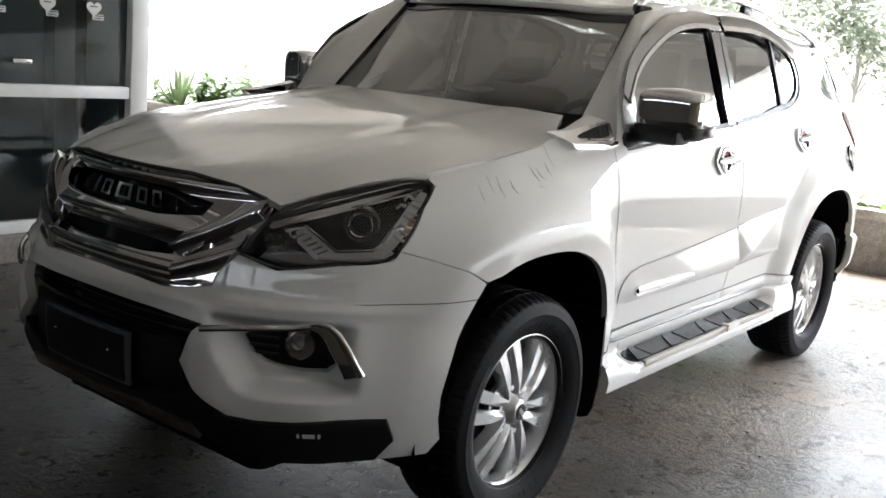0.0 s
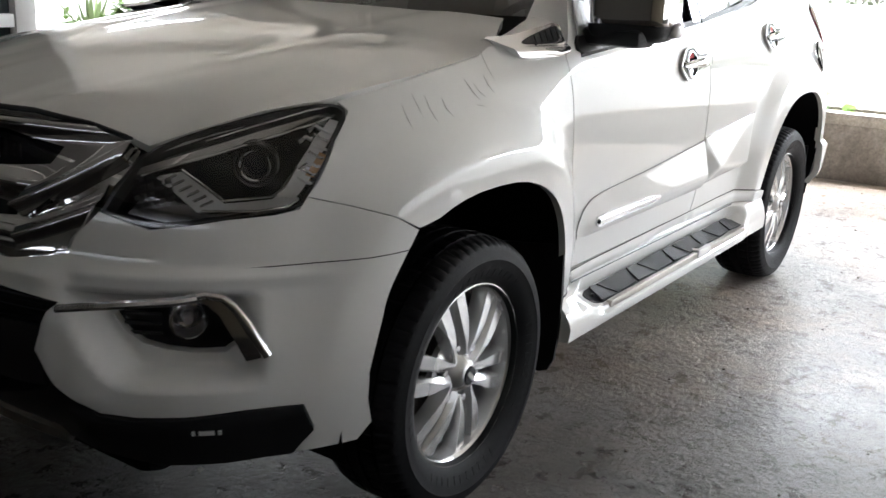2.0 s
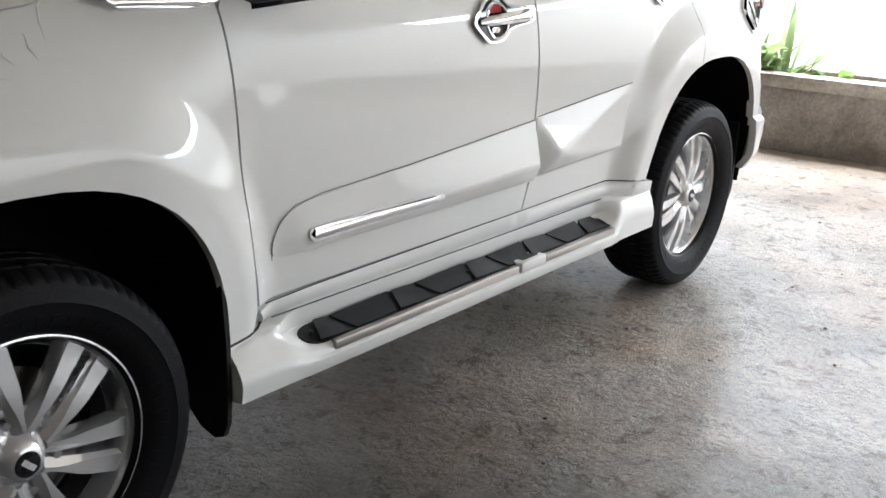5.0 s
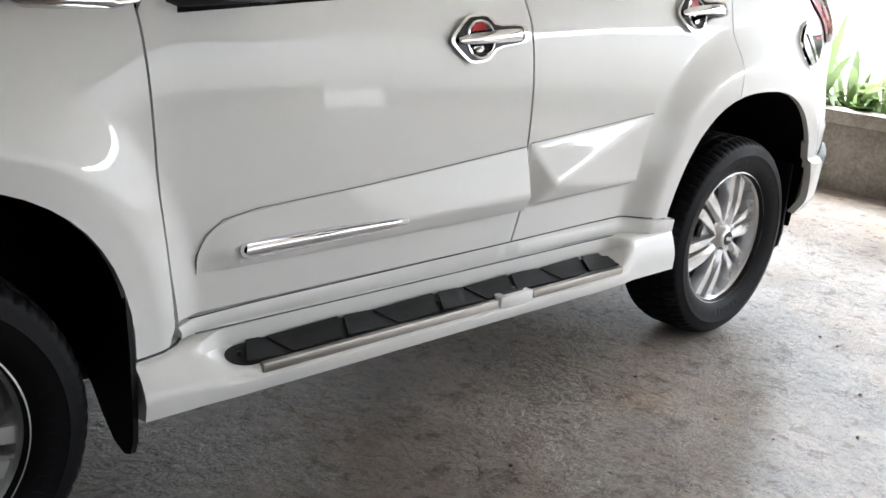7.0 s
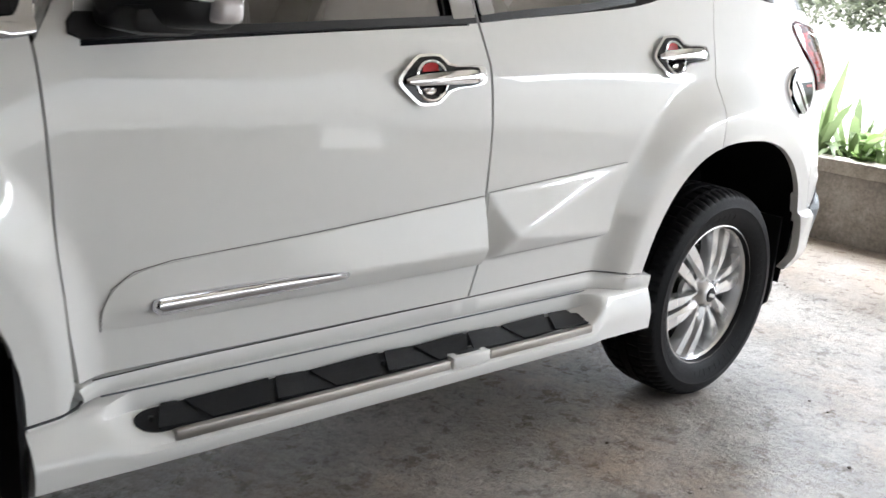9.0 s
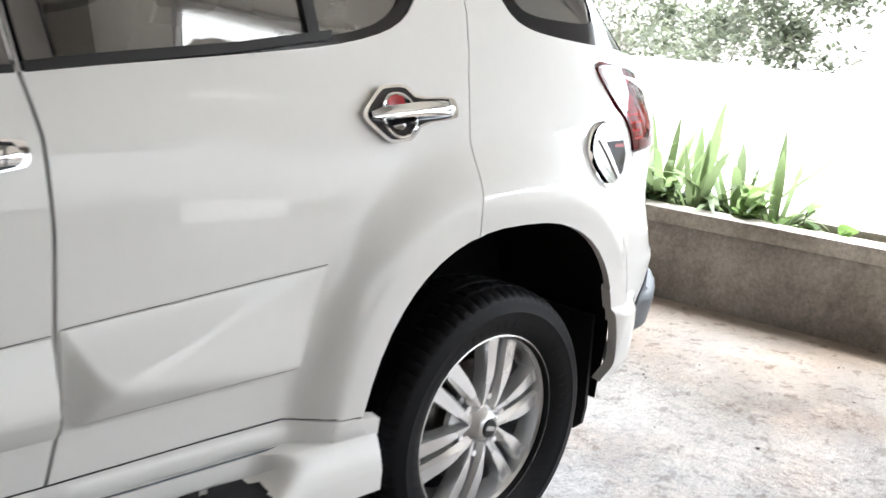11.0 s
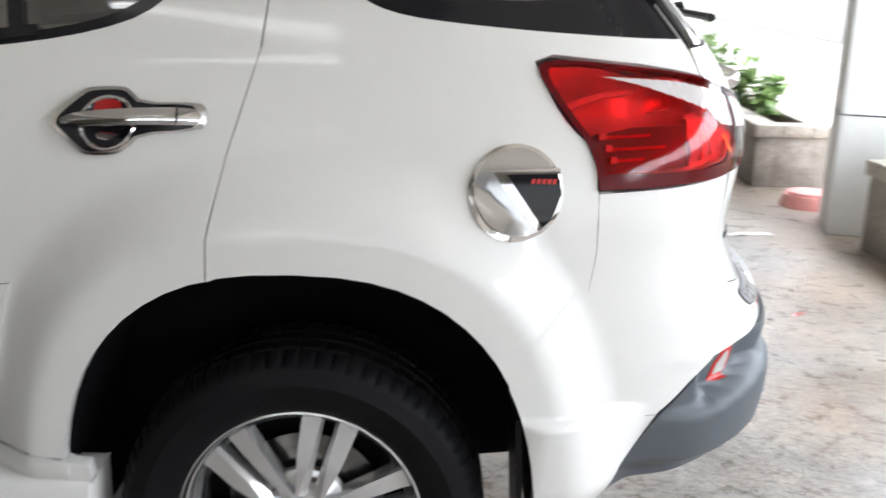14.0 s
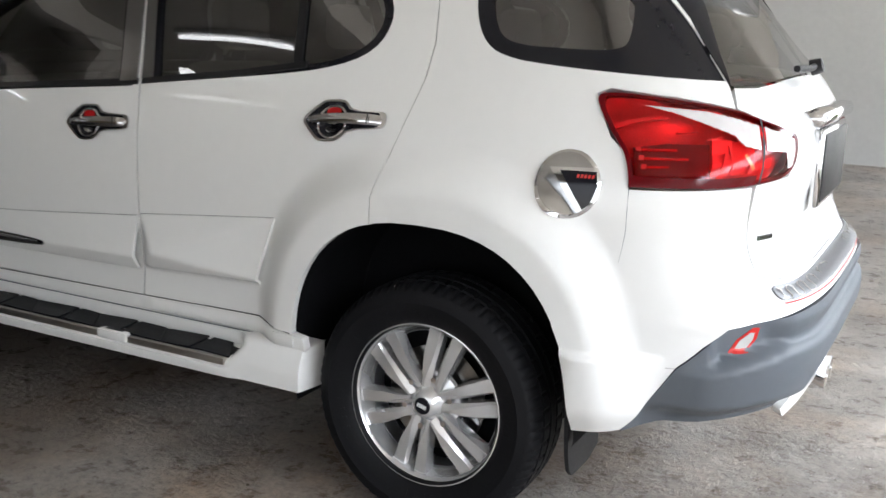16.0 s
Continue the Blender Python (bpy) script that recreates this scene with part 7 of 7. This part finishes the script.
def shrub(x, y, z, h, spread, n, leaf, material, label, group, round_leaf=False):
    p = thing("leafy_shrub", label, "plant", (x, y, z), group)
    co, faces = [], []
    stems = bmesh.new()
    tips = []
    for k in range(max(5, n // 22)):
        a, r = leaf_rng.uniform(0, 2 * math.pi), leaf_rng.uniform(0.1, 1.0) * spread
        top = Vector((x + math.cos(a) * r * 0.8, y + math.sin(a) * r, z + h * leaf_rng.uniform(0.45, 1.0) * (1 - 0.35 * r / max(spread, 0.01))))
        base = Vector((x + math.cos(a) * r * 0.15, y + math.sin(a) * r * 0.25, z))
        mid = base.lerp(top, 0.5) + Vector((leaf_rng.uniform(-0.03, 0.03), leaf_rng.uniform(-0.03, 0.03), 0.02))
        t = tube([base, mid, top], lambda s: 0.006 * (1 - 0.6 * s), 5)
        me = bpy.data.meshes.new("tmp")
        t.to_mesh(me)
        t.free()
        stems.from_mesh(me)
        bpy.data.meshes.remove(me)
        tips.append((base, mid, top))
    for k in range(n):
        base, mid, top = tips[k % len(tips)]
        s = leaf_rng.uniform(0.25, 1.05)
        c = base.lerp(mid, s * 2) if s < 0.5 else mid.lerp(top, s * 2 - 1)
        a, tilt = leaf_rng.uniform(0, 2 * math.pi), radians(leaf_rng.uniform(-15, 55))
        d = unit(a, tilt)
        side = (Vector((-math.sin(a), math.cos(a), 0)) + Vector((0, 0, leaf_rng.uniform(-0.5, 0.5)))).normalized()
        ln = leaf * leaf_rng.uniform(0.6, 1.25)
        add_leaf(co, faces, c, d, side, ln, ln * (0.46 if round_leaf else 0.27), leaf_rng.uniform(0.05, 0.5), not round_leaf)
    put("branchwork", shaded(stems, "branchwork"), BARK, p)
    foliage("leaves", co, faces, material, p)
    return p


BED = 0.39
G1 = "plants in the near planter"
for y, n, size in ((1.12, 17, 0.80), (0.92, 16, 0.78), (0.70, 20, 0.92), (0.46, 17, 0.80), (0.22, 17, 0.82), (-0.02, 13, 0.70)):
    strap_plant(6.15 - 0.1 * y + leaf_rng.uniform(-0.03, 0.08), y, BED, n, size, "clump of upright light green strap leaves in the planter", G1)
for y, h, n in ((2.52, 0.50, 170), (2.40, 0.62, 240), (2.25, 0.56, 220), (1.92, 0.68, 270), (1.60, 0.62, 240), (1.32, 0.56, 220), (0.95, 0.30, 140), (0.60, 0.26, 130), (0.30, 0.24, 110)):
    shrub(6.06 - 0.1 * y, y, BED, h, 0.24, n, 0.085, LEAF, "dense dark green leafy shrub in the planter", G1)
for y, h, n in ((0.02, 0.30, 26), (-0.22, 0.26, 22), (-0.42, 0.20, 12)):
    shrub(6.02 - 0.1 * y, y, BED, h, 0.16, n, 0.12, ROUND, "low plant with round bright green leaves in the planter", G1, True)
for y, h, n in ((-0.95, 0.24, 14), (-1.25, 0.14, 10), (-1.55, 0.16, 14), (-2.0, 0.18, 16), (-2.5, 0.2, 14)):
    shrub(6.04 - 0.1 * y, y, BED, h, 0.18, n, 0.09, ROUND, "sparse creeping vine with bright green leaves in the planter", G1, True)
G2 = "plants in the far planter"
strap_plant(5.67, 8.35, 0.34, 26, 0.80, "spiky dark green agave in the far planter", G2)
for y, h, n in ((8.75, 0.3, 80), (7.85, 0.62, 220), (7.45, 0.66, 240), (7.05, 0.60, 220), (6.6, 0.5, 180), (6.1, 0.52, 180), (5.6, 0.45, 160), (5.1, 0.40, 140)):
    shrub(5.67, y, 0.34, h * 1.25, 0.28, n, 0.12, ROUND, "light green leafy shrub in the far planter", G2)


def tree(x, y, h, crown, n):
    """Tapered trunk, limbs and a loose crown of small leaves in uneven clumps."""
    t = thing("tree", "broad pale green tree in hazy sunlight beyond the wall", "tree", (x, y, -0.12), "trees across the way")
    base = Vector((x, y, -0.12))
    wood = tube([base, base + Vector((0.05, 0.03, h * 0.25)), base + Vector((-0.04, 0.06, h * 0.5))], lambda s: 0.07 * (1 - 0.6 * s), 8)
    co, faces = [], []
    limbs = bmesh.new()
    me = bpy.data.meshes.new("tmp")
    wood.to_mesh(me)
    wood.free()
    limbs.from_mesh(me)
    centres = []
    for k in range(20):
        a, r = leaf_rng.uniform(0, 2 * math.pi), crown * math.sqrt(leaf_rng.uniform(0.05, 1))
        c = Vector((x + math.cos(a) * r, y + math.sin(a) * r, h * leaf_rng.uniform(0.14, 1.0)))
        centres.append((c, crown * leaf_rng.uniform(0.22, 0.42)))
        limb = tube([base + Vector((0, 0, h * 0.3)), base.lerp(c, 0.5) + Vector((0, 0, h * 0.22)), c], lambda s: 0.010 * (1 - 0.8 * s), 5)
        limb.to_mesh(me)
        limb.free()
        limbs.from_mesh(me)
    bpy.data.meshes.remove(me)
    for k in range(n * 3):
        c, r = centres[k % len(centres)]
        p = c + Vector((leaf_rng.gauss(0, 0.5), leaf_rng.gauss(0, 0.5), leaf_rng.gauss(0, 0.42))) * r
        a, tilt = leaf_rng.uniform(0, 2 * math.pi), radians(leaf_rng.uniform(-50, 50))
        d = unit(a, tilt)
        side = Vector((-math.sin(a), math.cos(a), leaf_rng.uniform(-0.5, 0.5))).normalized()
        ln = leaf_rng.uniform(0.10, 0.19)
        k0 = len(co)
        co += [tuple(p), tuple(p + d * ln * 0.5 - side * ln * 0.3), tuple(p + d * ln), tuple(p + d * ln * 0.5 + side * ln * 0.3)]
        faces.append((k0, k0 + 1, k0 + 2, k0 + 3))
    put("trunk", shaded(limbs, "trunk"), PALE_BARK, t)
    foliage("crown", co, faces, TREE_LEAF, t)


for x, y, h, c, n in ((17.5, -3.2, 4.2, 1.9, 2600), (16.8, 0.2, 4.6, 2.0, 3200), (17.8, 3.2, 4.8, 2.1, 3000), (17.0, 6.6, 3.0, 1.8, 2400), (19.5, 10.5, 4.5, 2.2, 2200), (20.5, -6.5, 5.0, 2.3, 2000)):
    tree(x, y, h, c, n)
